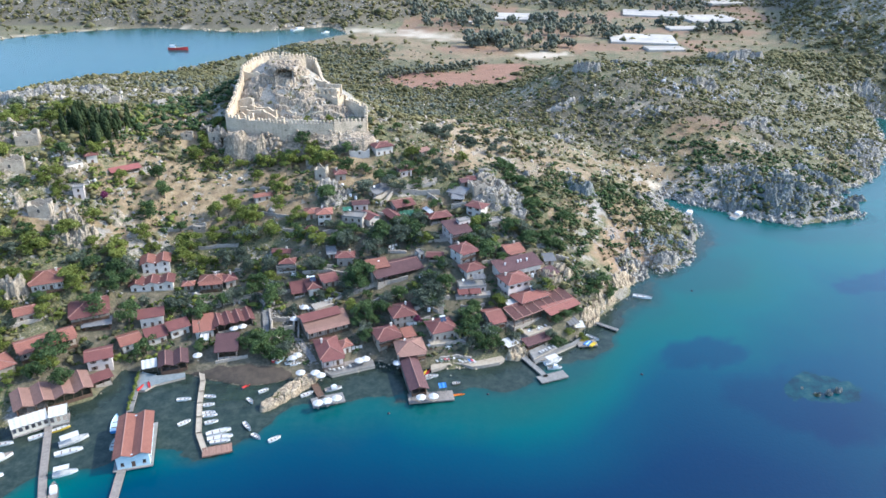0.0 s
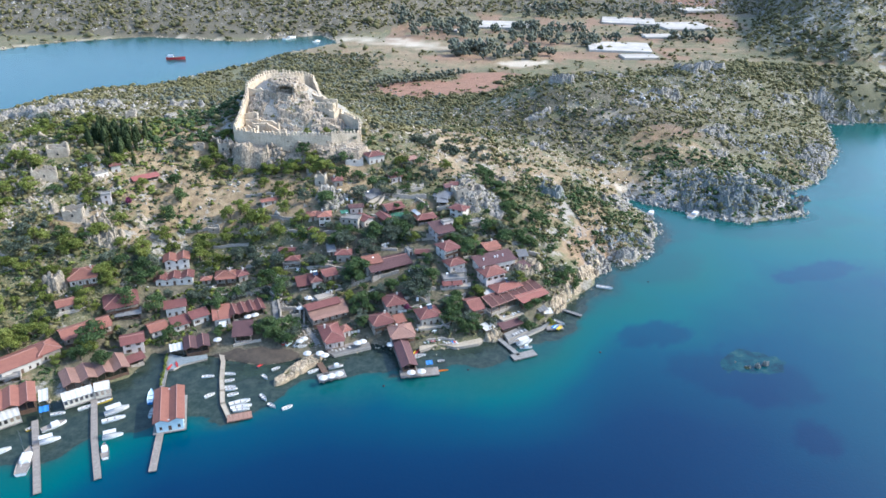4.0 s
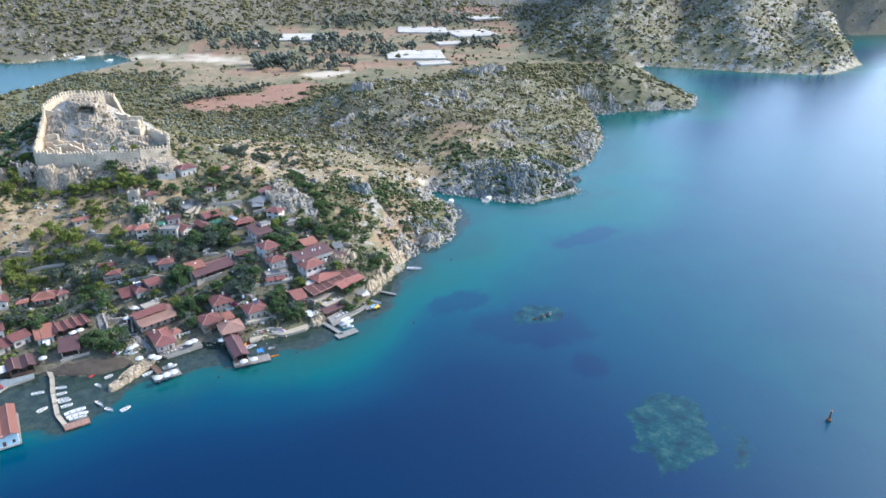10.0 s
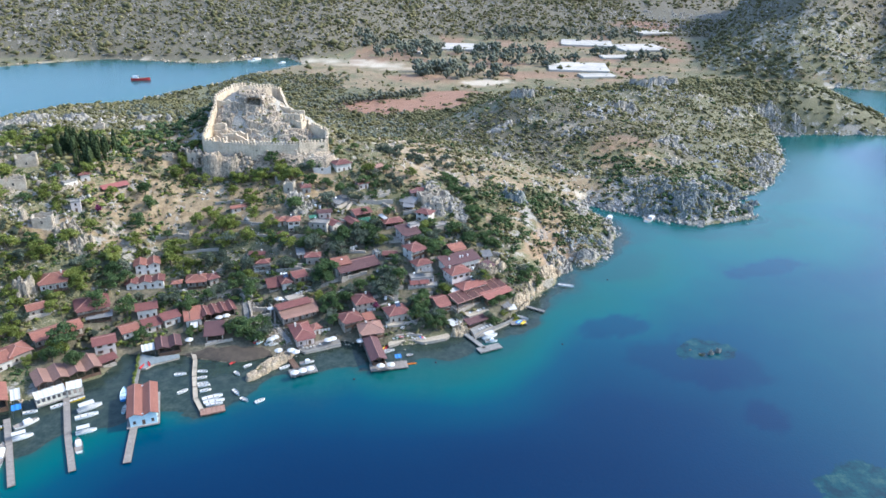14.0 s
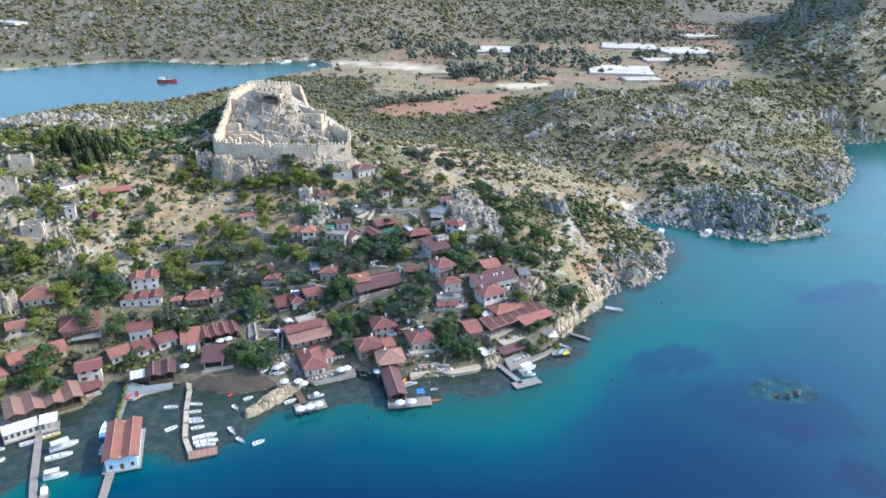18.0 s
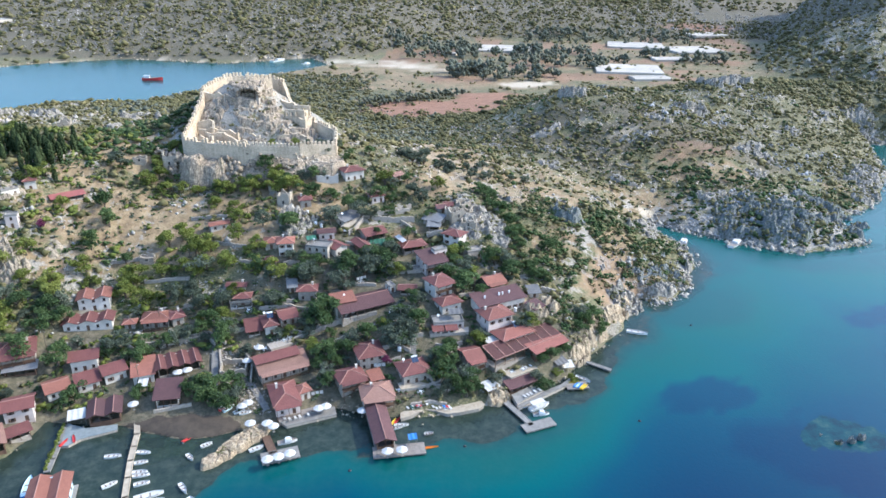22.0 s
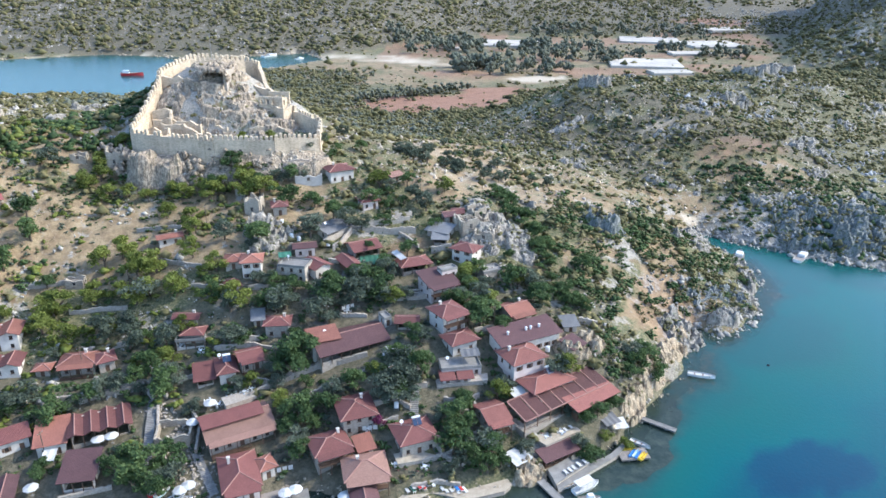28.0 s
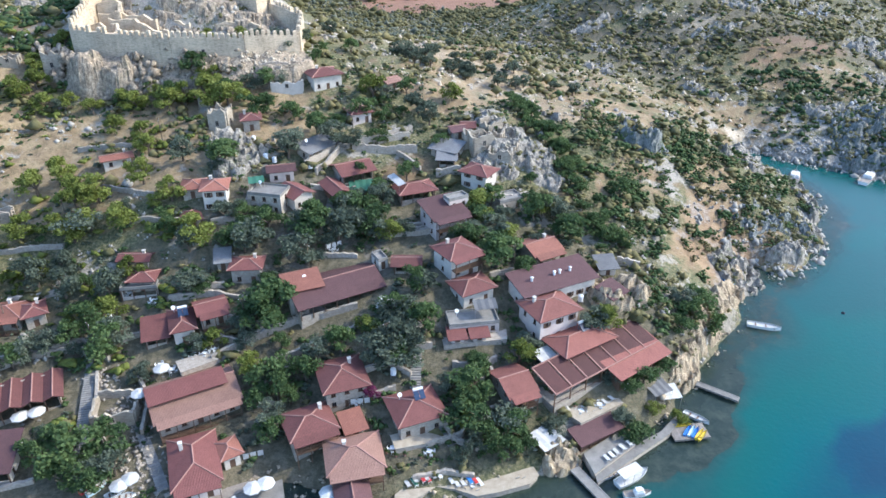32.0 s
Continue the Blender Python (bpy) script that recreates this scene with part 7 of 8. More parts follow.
stone_wall([(-35.9, 340.9), (-31.7, 346.1), (-28.8, 350.3)], 2)
stone_wall([(-11.7, 320.9), (-2.5, 322.7), (3.7, 324.5)], 1.4)
stone_wall([(10.5, 335.1), (16.4, 329.1)], 2.2)
stone_wall([(-48.0, 290.2), (-41.6, 289.2), (-37.1, 292.7)], 1.5)
stone_wall([(-13.5, 319.2), (-4.3, 320.8), (5.2, 323.0)], 1.5)
stone_wall([(-32.9, 294.5), (-25.1, 295.4), (-18.0, 297.4)], 1.5)
stone_wall([(-52.7, 301.8), (-48.3, 303.0)], 1.5)
stone_wall([(10.7, 335.0), (18.4, 334.0), (24.0, 337.0)], 1.5)
stone_wall([(-20.8, 264.8), (-15.1, 264.8)], 1.5)
stone_wall([(3.0, 280.7), (9.1, 279.7)], 1.5)
stone_wall([(10.1, 273.7), (15.6, 275.4), (21.1, 277.2)], 1.5)
stone_wall([(-96.1, 282.8), (-86.4, 285.7), (-75.7, 287.6)], 1.5)


# ---- limestone crags: ledges, ribs and clefts ----
def blocks(x, y, step, seed):
    """Split rock: each block its own height and tilt, and the width of the cleft round it."""
    u, v = x / step + seed * 3.7, y / step - seed * 5.3
    i, j = np.floor(u), np.floor(v)

    def chance(a, b, k):
        n = np.sin(a * 127.1 + b * 311.7 + k * 74.7 + seed) * 43758.5453
        return n - np.floor(n)
    best, second, height = np.full(x.shape, 9.0), np.full(x.shape, 9.0), np.zeros(x.shape)
    for di in (-1, 0, 1):
        for dj in (-1, 0, 1):
            a, b = i + di, j + dj
            du, dv = u - a - chance(a, b, 1), v - b - chance(a, b, 2)
            far = np.hypot(du, dv)
            own = chance(a, b, 3) + 0.9 * du * (chance(a, b, 4) - 0.5) + 0.9 * dv * (chance(a, b, 5) - 0.5)
            near = far < best
            second = np.where(near, best, np.minimum(second, far))
            height, best = np.where(near, own, height), np.where(near, far, best)
    return height, second - best


CRAG_PLANTS = []


def crag(cx, cy, rx, ry, turn, amp, seed, material, label, step=0.7, green=0.5, level=None, ledge=0.0, block=3.8):
    """A patch of split rock on the ground; with a level, its tops reach up to that height."""
    big = max(rx, ry) * 1.1
    gx, gy = np.meshgrid(np.arange(cx - big, cx + big, step), np.arange(cy - big, cy + big, step))
    g = np.random.default_rng(seed)
    gx, gy = gx + g.uniform(-0.3, 0.3, gx.shape) * step, gy + g.uniform(-0.3, 0.3, gx.shape) * step
    c, s = math.cos(radians(turn)), math.sin(radians(turn))
    r = np.hypot(((gx - cx) * c + (gy - cy) * s) / rx, ((gy - cy) * c - (gx - cx) * s) / ry)
    fall = 1 - smooth(0.6, 1.0, r + 0.32 * waves(gx, gy, 9, seed) + 0.18 * waves(gx, gy, 3, seed + 3))
    if green > 0.9:
        fall = fall * (0.25 + 0.75 * smooth(-0.4, 0.0, waves(gx, gy, 13, seed + 8) + 0.6 * waves(gx, gy, 5, seed + 9)))
    wx, wy = gx + 1.6 * waves(gx, gy, 5, seed + 6), gy + 1.6 * waves(gx, gy, 5, seed + 7)
    large, cleft = blocks(wx, wy, block, seed)
    small, crack = blocks(wx, wy, 0.4 * block, seed + 1)
    rib = 0.42 * (1 - np.abs(waves(wx, wy, 10, seed))) ** 2 + 0.3 * large + 0.28 * small + 0.08 * waves(gx, gy, 0.9, seed + 2)
    rib = rib - 0.3 * (1 - smooth(0.0, 0.16, cleft)) - 0.08 * (1 - smooth(0.0, 0.2, crack))
    rib = 0.55 * rib + 0.45 * np.floor(rib * 6 + 0.3 * waves(gx, gy, 1.3, seed + 4)) / 6
    fall = 0.4 * fall + 0.6 * np.clip(np.floor(fall * 4 + 0.95 * large) / 4, 0, 1) * smooth(0.0, 0.12, fall)
    base = np.maximum(land(gx, gy), -0.8)
    if level is not None:
        rib, amp = 0.92 + 0.42 * (rib - 0.35), np.clip(level - base, 1.5, 14)
    gz = base + fall * amp * rib - (1 - fall) * 1.4
    if ledge:
        tilt = gz / ledge + 0.9 * large + 0.5 * waves(gx, gy, 14, seed + 11)
        gz = gz + 0.8 * ledge * (np.floor(tilt) + smooth(0.55, 1.0, tilt - np.floor(tilt)) - tilt) * smooth(0.2, 0.7, fall)
    m, n = gx.shape
    i = np.arange(m * n).reshape(m, n)
    quads = np.stack([i[:-1, :-1], i[:-1, 1:], i[1:, 1:], i[1:, :-1]], -1).reshape(-1, 4)
    quads = quads[fall.ravel()[quads].max(1) > 0.03]
    used, back = np.unique(quads, return_inverse=True)
    me = bpy.data.meshes.new("crag")
    me.from_pydata(np.stack([gx, gy, gz], -1).reshape(-1, 3)[used].tolist(), [], back.reshape(-1, 4).tolist())
    me.materials.append(material)
    low = (fall > 0.1) & (rib < 0.5) & (g.random(gx.shape) < green * 0.26 * step * step) & (gz > 1.0)
    CRAG_PLANTS.append(np.stack([gx[low], gy[low], gz[low]], -1))
    return tagged(new("crag", me), label, "rock", kind="structure")


crag(-86, 409, 21, 15, 15, 4.4, 81, PALE_ROCK, "pale limestone crag inside the castle walls", 0.5, 0.35, ledge=4.5, block=6.5)
crag(-66, 402, 17, 11, -30, 3.0, 80, PALE_ROCK, "pale broken rock ledges in the castle courtyard", 0.5, 0.3, ledge=3.0, block=5.5)
crag(-103, 404, 7, 11, 0, 2.4, 79, PALE_ROCK, "pale rock below the castle side wall", 0.5, 0.1)
crag(-98, 374, 15, 6.5, -8, 10.0, 82, PALE_ROCK, "pale cliff below the castle wall", 0.5, 0.5, 49.5, 4.0, 5.5)
crag(-66, 374, 26, 4.6, 6, 7.5, 83, PALE_ROCK, "low rock ledge below the castle wall", 0.5, 0.5, 43.5)
crag(-46, 379, 9, 6.5, 20, 5, 78, PALE_ROCK, "pale boulders below the castle corner", 0.5, 0.3, 46.0)
crag(-180, 316, 26, 22, 20, 4.6, 84, WARM_CRAG, "jagged grey crags above the houses", 0.6, 1.3, block=5.0)
crag(-214, 345, 22, 28, 0, 5.2, 85, WARM_CRAG, "tall grey crags on the hillside", 0.6, 1.3, block=5.0)
crag(-235, 440, 46, 34, 20, 6.0, 86, CRAG, "rocky grey hilltop above the bay", 1.0, 0.95, block=6.0)
crag(-190, 470, 40, 16, 10, 5.5, 77, CRAG, "pale rock ribs along the skyline", 0.9, 0.95, block=6.0)
crag(-150, 425, 16, 9, 30, 3.4, 76, CRAG, "pale rock ribs behind the castle", 0.8, 1.0)
crag(-150, 302, 12, 10, 0, 7.0, 87, WARM_CRAG, "pale crag rising between the houses", 0.6, 0.6)
crag(-160, 274, 6, 6, 0, 9.0, 88, WARM_CRAG, "pale rock tower between the houses", 0.6, 0.6)
crag(18, 350, 12, 13, -30, 4.6, 89, CRAG, "grey crag with ruins above the village")
crag(-53, 343, 10, 9, 0, 6.0, 90, CRAG, "grey crag between the upper houses", 0.5, 0.3)
crag(60, 374, 7, 10, 10, 7.5, 91, DARK_CRAG, "dark rock tower on the slope", 0.7, 1.2)
crag(101, 360, 17, 15, 20, 4.8, 92, DARK_CRAG, "jagged dark rocks on the point", 0.7, 1.2)
crag(78, 330, 12, 8, 45, 5.0, 93, CRAG, "pale rocks on the point")
crag(178, 417, 46, 22, 5, 6.5, 94, DARK_CRAG, "dark jagged crags of the headland", 0.8, 1.3)
crag(215, 440, 20, 22, 30, 5.0, 95, DARK_CRAG, "grey rocks at the headland's end", 0.9, 1.2)
crag(262, 495, 40, 14, 58, 4.5, 96, CRAG, "grey rocks along the headland shore", 0.9, 1.2)
crag(42, 304, 11, 9, 35, 5.0, 97, SHORE_CRAG, "ochre crag behind the restaurant")
crag(63, 306, 12, 4.5, 58, 5.0, 98, SHORE_CRAG, "ochre sea cliff below the trees", 0.5)
crag(54, 292, 8, 3.5, 60, 4.2, 99, SHORE_CRAG, "ochre sea cliff by the quay", 0.5)
crag(24, 265.5, 5, 3, 25, 5.0, 100, SHORE_CRAG, "pale rock face above the bathing terrace", 0.5)
crag(92, 560, 13, 8, 10, 8.0, 102, CRAG, "grey rock knoll on the ridge", 0.8, 0.8, block=5.0)
crag(168, 545, 13, 7, 0, 9.0, 103, CRAG, "grey rock knoll on the hill", 0.8, 0.8, block=5.0)
crag(212, 612, 26, 11, 15, 9.0, 104, CRAG, "rocky crest of the far hill", 0.9, 0.85, block=5.5)
crag(330, 615, 30, 16, -10, 5.5, 105, CRAG, "rocky slope of the far cape", 1.0, 1.2)
crag(125, 500, 16, 6, 20, 3.5, 106, CRAG, "low grey rock ribs on the hill", 0.9, 1.2)
crag(200, 495, 18, 8, -10, 4.0, 107, CRAG, "low grey rock ribs on the hill", 0.9, 1.2)
crag(60, 470, 22, 8, -25, 3.5, 108, CRAG, "low grey rock ribs on the saddle", 0.9, 1.2)
crag(110, 455, 16, 6, -30, 3.5, 109, CRAG, "grey rock ribs above the cove", 0.9, 1.2)
for cx, cy, rx, seed in ((122.4, 246.4, 2.4, 110), (126.8, 247.2, 2.7, 156), (130.0, 248.6, 1.7, 157), (119.6, 250.0, 2.2, 158)):
    crag(cx, cy, rx, 0.7 * rx, 15, 3.4 if seed < 158 else 1.6, seed, DARK_CRAG, "dark wet rock of a reef just breaking the water", 0.25, 0.0, block=1.6)
for cx, cy, rx, ry, turn, amp, seed in ((75, 520, 20, 5, 10, 3.0, 111), (150, 520, 22, 5, -15, 3.2, 112), (185, 470, 14, 6, 20, 3.4, 113), (235, 545, 24, 8, 40, 3.4, 114), (280, 590, 22, 9, 30, 3.6, 115),
                                         (40, 505, 18, 5, -20, 2.6, 116), (130, 585, 24, 6, 5, 3.2, 117), (10, 430, 10, 5, 30, 3.0, 118), (-20, 440, 12, 5, 10, 3.0, 119), (85, 420, 10, 7, -40, 3.6, 120), (100, 395, 9, 12, 0, 4.0, 121),
                                         (-200, 300, 14, 12, 20, 4.5, 122), (-165, 335, 10, 7, 0, 3.6, 123), (-140, 318, 7, 5, 20, 3.2, 124), (-250, 380, 26, 18, 10, 4.2, 125), (250, 470, 14, 9, 50, 3.6, 126), (150, 440, 14, 8, 0, 3.6, 127), (30, 380, 8, 4, -50, 3.0, 128), (170, 552, 13, 7, 20, 6.0, 129), (120, 540, 14, 5, 15, 4.2, 130), (200, 510, 15, 6, 25, 4.6, 145), (70, 490, 12, 5, -10, 3.8, 146)):
    crag(cx, cy, rx, ry, turn, amp, seed, CRAG if cx > -100 else WARM_CRAG, "low grey limestone ribs among the scrub", 0.9, 1.2)
# broken cliff and rubble under the curtain wall
pick = np.random.default_rng(12)
for x0, x1, n, low, high, size, rock, label in ((-114, -84, 150, 0.0, 0.75, (0.6, 2.3), PALE_ROCK, "pale broken cliff under the castle wall"), (-84, -58, 70, 0.2, 0.9, (0.5, 1.5), PALE_ROCK, "pale rocks under the castle wall"),
                                                (-60, -40, 260, 0.1, 1.0, (0.25, 0.75), PALE, "cream rubble sliding from the castle wall"), (-124, -112, 60, 0.0, 0.8, (0.5, 1.5), PALE_ROCK, "pale rocks beside the castle corner")):
    k = pick.uniform(low, high, n)
    bx = pick.uniform(x0, x1, n)
    by = 368.5 + 8.0 * k + np.maximum(0, bx + 62) * 0.35 + np.maximum(0, -104 - bx) * 0.6
    bz = land(bx, by) + k * pick.uniform(2.0, 6.5, n) * (0.3 if size[1] < 1 else 1.0)
    half = pick.uniform(*size, (n, 1)) * pick.uniform(0.7, 1.3, (n, 3))
    tagged(new("boulders", lumps("boulders", np.stack([bx, by, bz], -1), half, rock, int(n), 0.45)), label, "rocks", kind="stuff")
# rubble beside the stepped lane down to the quay
k = pick.random(240)
bx = -70 + 20 * k + pick.normal(0, 2.2, 240)
by = 283 - 26 * k + pick.normal(0, 1.6, 240)
tagged(new("rubble", lumps("rubble", np.stack([bx, by, land(bx, by) + pick.uniform(-0.1, 0.25, 240)], -1), pick.uniform(0.2, 0.75, (240, 3)) * (1, 1, 0.7), STONE, 240, 0.5)), "pale stone rubble beside the stepped lane", "rubble", kind="stuff")
# fallen masonry in the front hall of the castle and at the wall's foot
k = pick.random(220)
bx, by = -57.5 + 13 * k, 380.5 + 5.2 * k + pick.normal(0, 1.2, 220) * np.where(k > 0.5, 1, 1.3)
bz = np.where(by > 379.6 + 5.6 * k, 50.6, 45.0) + pick.uniform(-0.3, 0.5, 220)
tagged(new("rubble", lumps("rubble", np.stack([bx, by, np.maximum(bz, land(bx, by))], -1), pick.uniform(0.25, 0.9, (220, 3)) * (1, 1, 0.7), MASONRY, 241, 0.5)), "fallen pale masonry blocks at the castle's front hall", "rubble", kind="stuff")
# the rock spit beside the harbour
crag(-59.0, 234.4, 6.0, 3.0, 52, 3, 151, SHORE_CRAG, "pale ochre rock at the tip of the harbour spit", 0.3, 0.4, 1.7, block=3.4)
crag(-55.0, 239.4, 8.5, 3.2, 54, 3, 154, SHORE_CRAG, "ochre rock spit beside the harbour with tufts of grass", 0.3, 0.9, 1.9, block=2.6)
crag(-50.6, 245.6, 8.5, 3.2, 52, 3, 155, SHORE_CRAG, "ochre rock at the root of the harbour spit with tufts of grass", 0.3, 0.9, 2.1, block=2.6)
k = pick.random(70)
turf = np.stack([-57.2 + 7.5 * k + pick.normal(0, 0.7, 70), 236.6 + 9.5 * k + pick.normal(0, 0.5, 70), pick.uniform(1.0, 1.7, 70)], -1)
tagged(new("grass_tufts", lumps("grass_tufts", turf, pick.uniform(0.3, 0.75, (70, 3)) * (1, 1, 0.6), MAQUIS, 23, 0.5)), "dry green tufts of grass along the harbour spit", "grass", kind="stuff")
# dark wet gravel at the head of the harbour
bx, by = np.meshgrid(np.arange(-92, -48, 0.5), np.arange(241, 256, 0.5))
bz = land(bx, by) + 0.06 + 0.05 * waves(bx, by, 2.0, 61)
cover = blob(bx, by, -70, 248.3, 18, 6) > 0.4
i = np.arange(bx.size).reshape(bx.shape)
quads = np.stack([i[:-1, :-1], i[:-1, 1:], i[1:, 1:], i[1:, :-1]], -1).reshape(-1, 4)
used, back = np.unique(quads[cover.ravel()[quads].all(1)], return_inverse=True)
me = bpy.data.meshes.new("beach")
me.from_pydata(np.stack([bx, by, bz], -1).reshape(-1, 3)[used].tolist(), [], back.reshape(-1, 4).tolist())
me.materials.append(worn("wet_gravel", (0.03, 0.024, 0.018), (0.095, 0.072, 0.05), 0.35, 0.9, 3.0, 0.8))
tagged(new("beach", me), "dark brown wet gravel beach in the harbour", "beach", kind="structure")
# creepers along the walkway to the boathouse
pick = np.random.default_rng(21)
k = pick.random(90)
vine = np.stack([-107.5 + 4.7 * k + pick.normal(0, 0.25, 90), 250.0 - 20.5 * k, 1.0 + pick.uniform(-0.1, 0.5, 90)], -1)
tagged(new("creepers", lumps("creepers", vine, pick.uniform(0.3, 0.6, (90, 3)), BRIGHT, 22, 0.5)), "green creepers overgrowing the boathouse walkway", "plants", kind="stuff")
# boulders arching over a dark hollow below the keep
pick = np.random.default_rng(4)
turns = np.linspace(-0.15, math.pi + 0.15, 26)
arch = np.stack([-86.7 + 5.2 * np.cos(turns), 407.6 + pick.normal(0, 0.4, 26), 69.9 + 2.9 * np.sin(turns) + pick.normal(0, 0.2, 26)], -1)
over = np.stack([pick.uniform(-91.5, -82, 70), pick.uniform(407.8, 420, 70), pick.uniform(71.9, 73.0, 70)], -1)
arch = np.concatenate([arch, over])
tagged(new("boulders", lumps("boulders", arch, pick.uniform(0.7, 1.5, (96, 3)), PALE_ROCK, 8, 0.4)), "pale boulders over a dark hollow below the keep", "rocks", kind="stuff")
for cx, cy, rx, ry, turn, amp, seed in ((72, 320, 10, 3.6, 56, 3.8, 131), (79, 333, 8, 3.6, 62, 4.0, 132), (97, 342, 8, 4.0, 28, 4.2, 133), (109, 354, 8, 4.0, 62, 4.4, 134), (117, 378, 13, 4.0, 80, 4.2, 135), (36, 272, 6, 2.4, 40, 3.0, 136)):
    crag(cx, cy, rx, ry, turn, amp, seed, SHORE_CRAG if cx < 90 else CRAG, "jagged pale sea cliff at the water's edge", 0.5, 0.3)
for cx, cy, rx, ry, turn, amp, seed in ((12.8, 366.9, 7, 5, -40, 3.4, 141), (19.8, 361.0, 7, 5, -40, 3.4, 142), (25.5, 353.3, 7, 5, -40, 3.4, 143), (28.2, 344.9, 7, 5, -40, 3.4, 144)):
    crag(cx, cy, rx, ry, turn, amp, seed, CRAG, "pale grey crag with ruins above the village", 0.5, 0.4)
spots = np.concatenate(CRAG_PLANTS)
pick = np.random.default_rng(5)
tall = np.repeat(pick.uniform(0.5, 1.5, len(spots)), 3)
heart = np.repeat(spots, 3, 0) + pick.normal(0, 0.35, (3 * len(spots), 3)) * tall[:, None] * (1, 1, 0.4) + (0, 0, 0.15)
tagged(new("crag_scrub", lumps("crag_scrub", heart, tall[:, None] * pick.uniform(0.35, 0.65, (len(tall), 1)) * np.array([1, 1, 0.8]), MAQUIS, 6, 0.4)), "green maquis bushes rooted in the crags", "scrub", kind="stuff")


# ---- small things about the village ----
def table(x, y, z, turn):
    ob = thing("terrace_table", x, y, z, turn, "white plastic table on a terrace", "table", "terrace tables")
    part("tabletop", shared("tabletop", lambda: Shape().box(-0.5, 0.5, -0.5, 0.5, 0.7, 0.75).mesh("tabletop", HULL)), None, ob)
    for px in (-0.4, 0.4):
        for py in (-0.4, 0.4):
            part("leg", shared("tableleg", lambda: Shape().box(-0.03, 0.03, -0.03, 0.03, -0.3, 0.7).mesh("leg", HULL)), None, ob, at=pose(px, py, 0))
    return ob


def chair(x, y, z, turn):
    ob = thing("terrace_chair", x, y, z, turn, "white plastic chair beside a terrace table", "chair", "terrace chairs")
    part("seat", shared("chairseat", lambda: Shape().box(-0.24, 0.24, -0.24, 0.24, 0.42, 0.46).mesh("seat", HULL)), None, ob)
    part("backrest", shared("chairback", lambda: Shape().box(-0.24, 0.24, 0.21, 0.25, 0.46, 0.9).mesh("backrest", HULL)), None, ob)
    for px in (-0.2, 0.2):
        for py in (-0.2, 0.2):
            part("leg", shared("chairleg", lambda: Shape().box(-0.025, 0.025, -0.025, 0.025, -0.3, 0.42).mesh("leg", HULL)), None, ob, at=pose(px, py, 0))
    return ob


def table_group(x, y, z):
    turn = (x * 37 + y * 11) % 90
    table(x, y, z, turn)
    for k in range(4):
        a = radians(turn + 90 * k)
        chair(x + 0.85 * math.sin(a), y + 0.85 * math.cos(a), z, turn * 0 - (turn + 90 * k))


def utility_pole(x, y, high=7.5):
    z = float(land(x, y))
    ob = thing("utility_pole", x, y, z, (x * 13) % 180, "weathered wooden utility pole with a crossarm", "pole", "utility poles")
    part("mast", shared("polemast", lambda: Shape().bar((0, 0, -1), (0, 0, high), 0.13, 6, 0.09).mesh("mast", BARK)), None, ob)
    part("crossarm", shared("polearm", lambda: Shape().box(-0.8, 0.8, -0.06, 0.06, high - 0.6, high - 0.45).mesh("crossarm", BARK)), None, ob)
    for k in (-0.7, 0, 0.7):
        part("insulator", shared("insulator", lambda: Shape().bar((0, 0, high - 0.45), (0, 0, high - 0.25), 0.05, 6, 0.03).mesh("insulator", HULL)), None, ob, at=pose(k, 0, 0))
    return ob


def washing_line(x, y, z, turn, length=4.0):
    ob = thing("washing_line", x, y, z, turn, "washing line hung with white sheets", "washing line", "washing lines")
    for e in (-length / 2, length / 2):
        part("post", Shape().bar((e, 0, -0.5), (e, 0, 1.9), 0.05, 5), METAL, ob)
    part("line", Shape().bar((-length / 2, 0, 1.85), (length / 2, 0, 1.85), 0.02, 4), METAL, ob)
    for k in range(3):
        a = -length / 2 + 0.3 + k * length / 3
        part("sheet", Shape().box(a, a + length / 3 - 0.3, -0.02, 0.02, 0.6, 1.84), CANVAS, ob)
    return ob


def water_tank(x, y, z):
    ob = thing("water_tank", x, y, z, 0, "round white plastic water tank on a stand", "water tank", "water tanks")
    part("tank", shared("tankbody", lambda: Shape().bar((0, 0, 0.6), (0, 0, 1.9), 0.6, 12).bar((0, 0, 1.9), (0, 0, 2.1), 0.6, 12, 0.25).mesh("tank", HULL)), None, ob)
    part("stand", shared("tankstand", lambda: Shape().box(-0.6, 0.6, -0.6, 0.6, 0.5, 0.59).box(-0.55, -0.47, -0.55, -0.47, -1, 0.5).box(0.47, 0.55, -0.55, -0.47, -1, 0.5).box(0.47, 0.55, 0.47, 0.55, -1, 0.5).box(-0.55, -0.47, 0.47, 0.55, -1, 0.5).mesh("stand", METAL)), None, ob)
    return ob


def plant_pot(x, y, z):
    ob = thing("plant_pot", x, y, z, 0, "terracotta plant pot with a leafy shrub", "plant pot", "plant pots")
    part("pot", shared("pot", lambda: Shape().bar((0, 0, -0.1), (0, 0, 0.45), 0.2, 8, 0.3).mesh("pot", CAP)), None, ob)
    g = np.random.default_rng(3)
    part("shrub", shared("potshrub", lambda: lumps("shrub", g.normal(0, 0.16, (14, 3)) + (0, 0, 0.75), g.uniform(0.12, 0.22, (14, 3)), BROAD, 3, 0.4)), None, ob)
    return ob


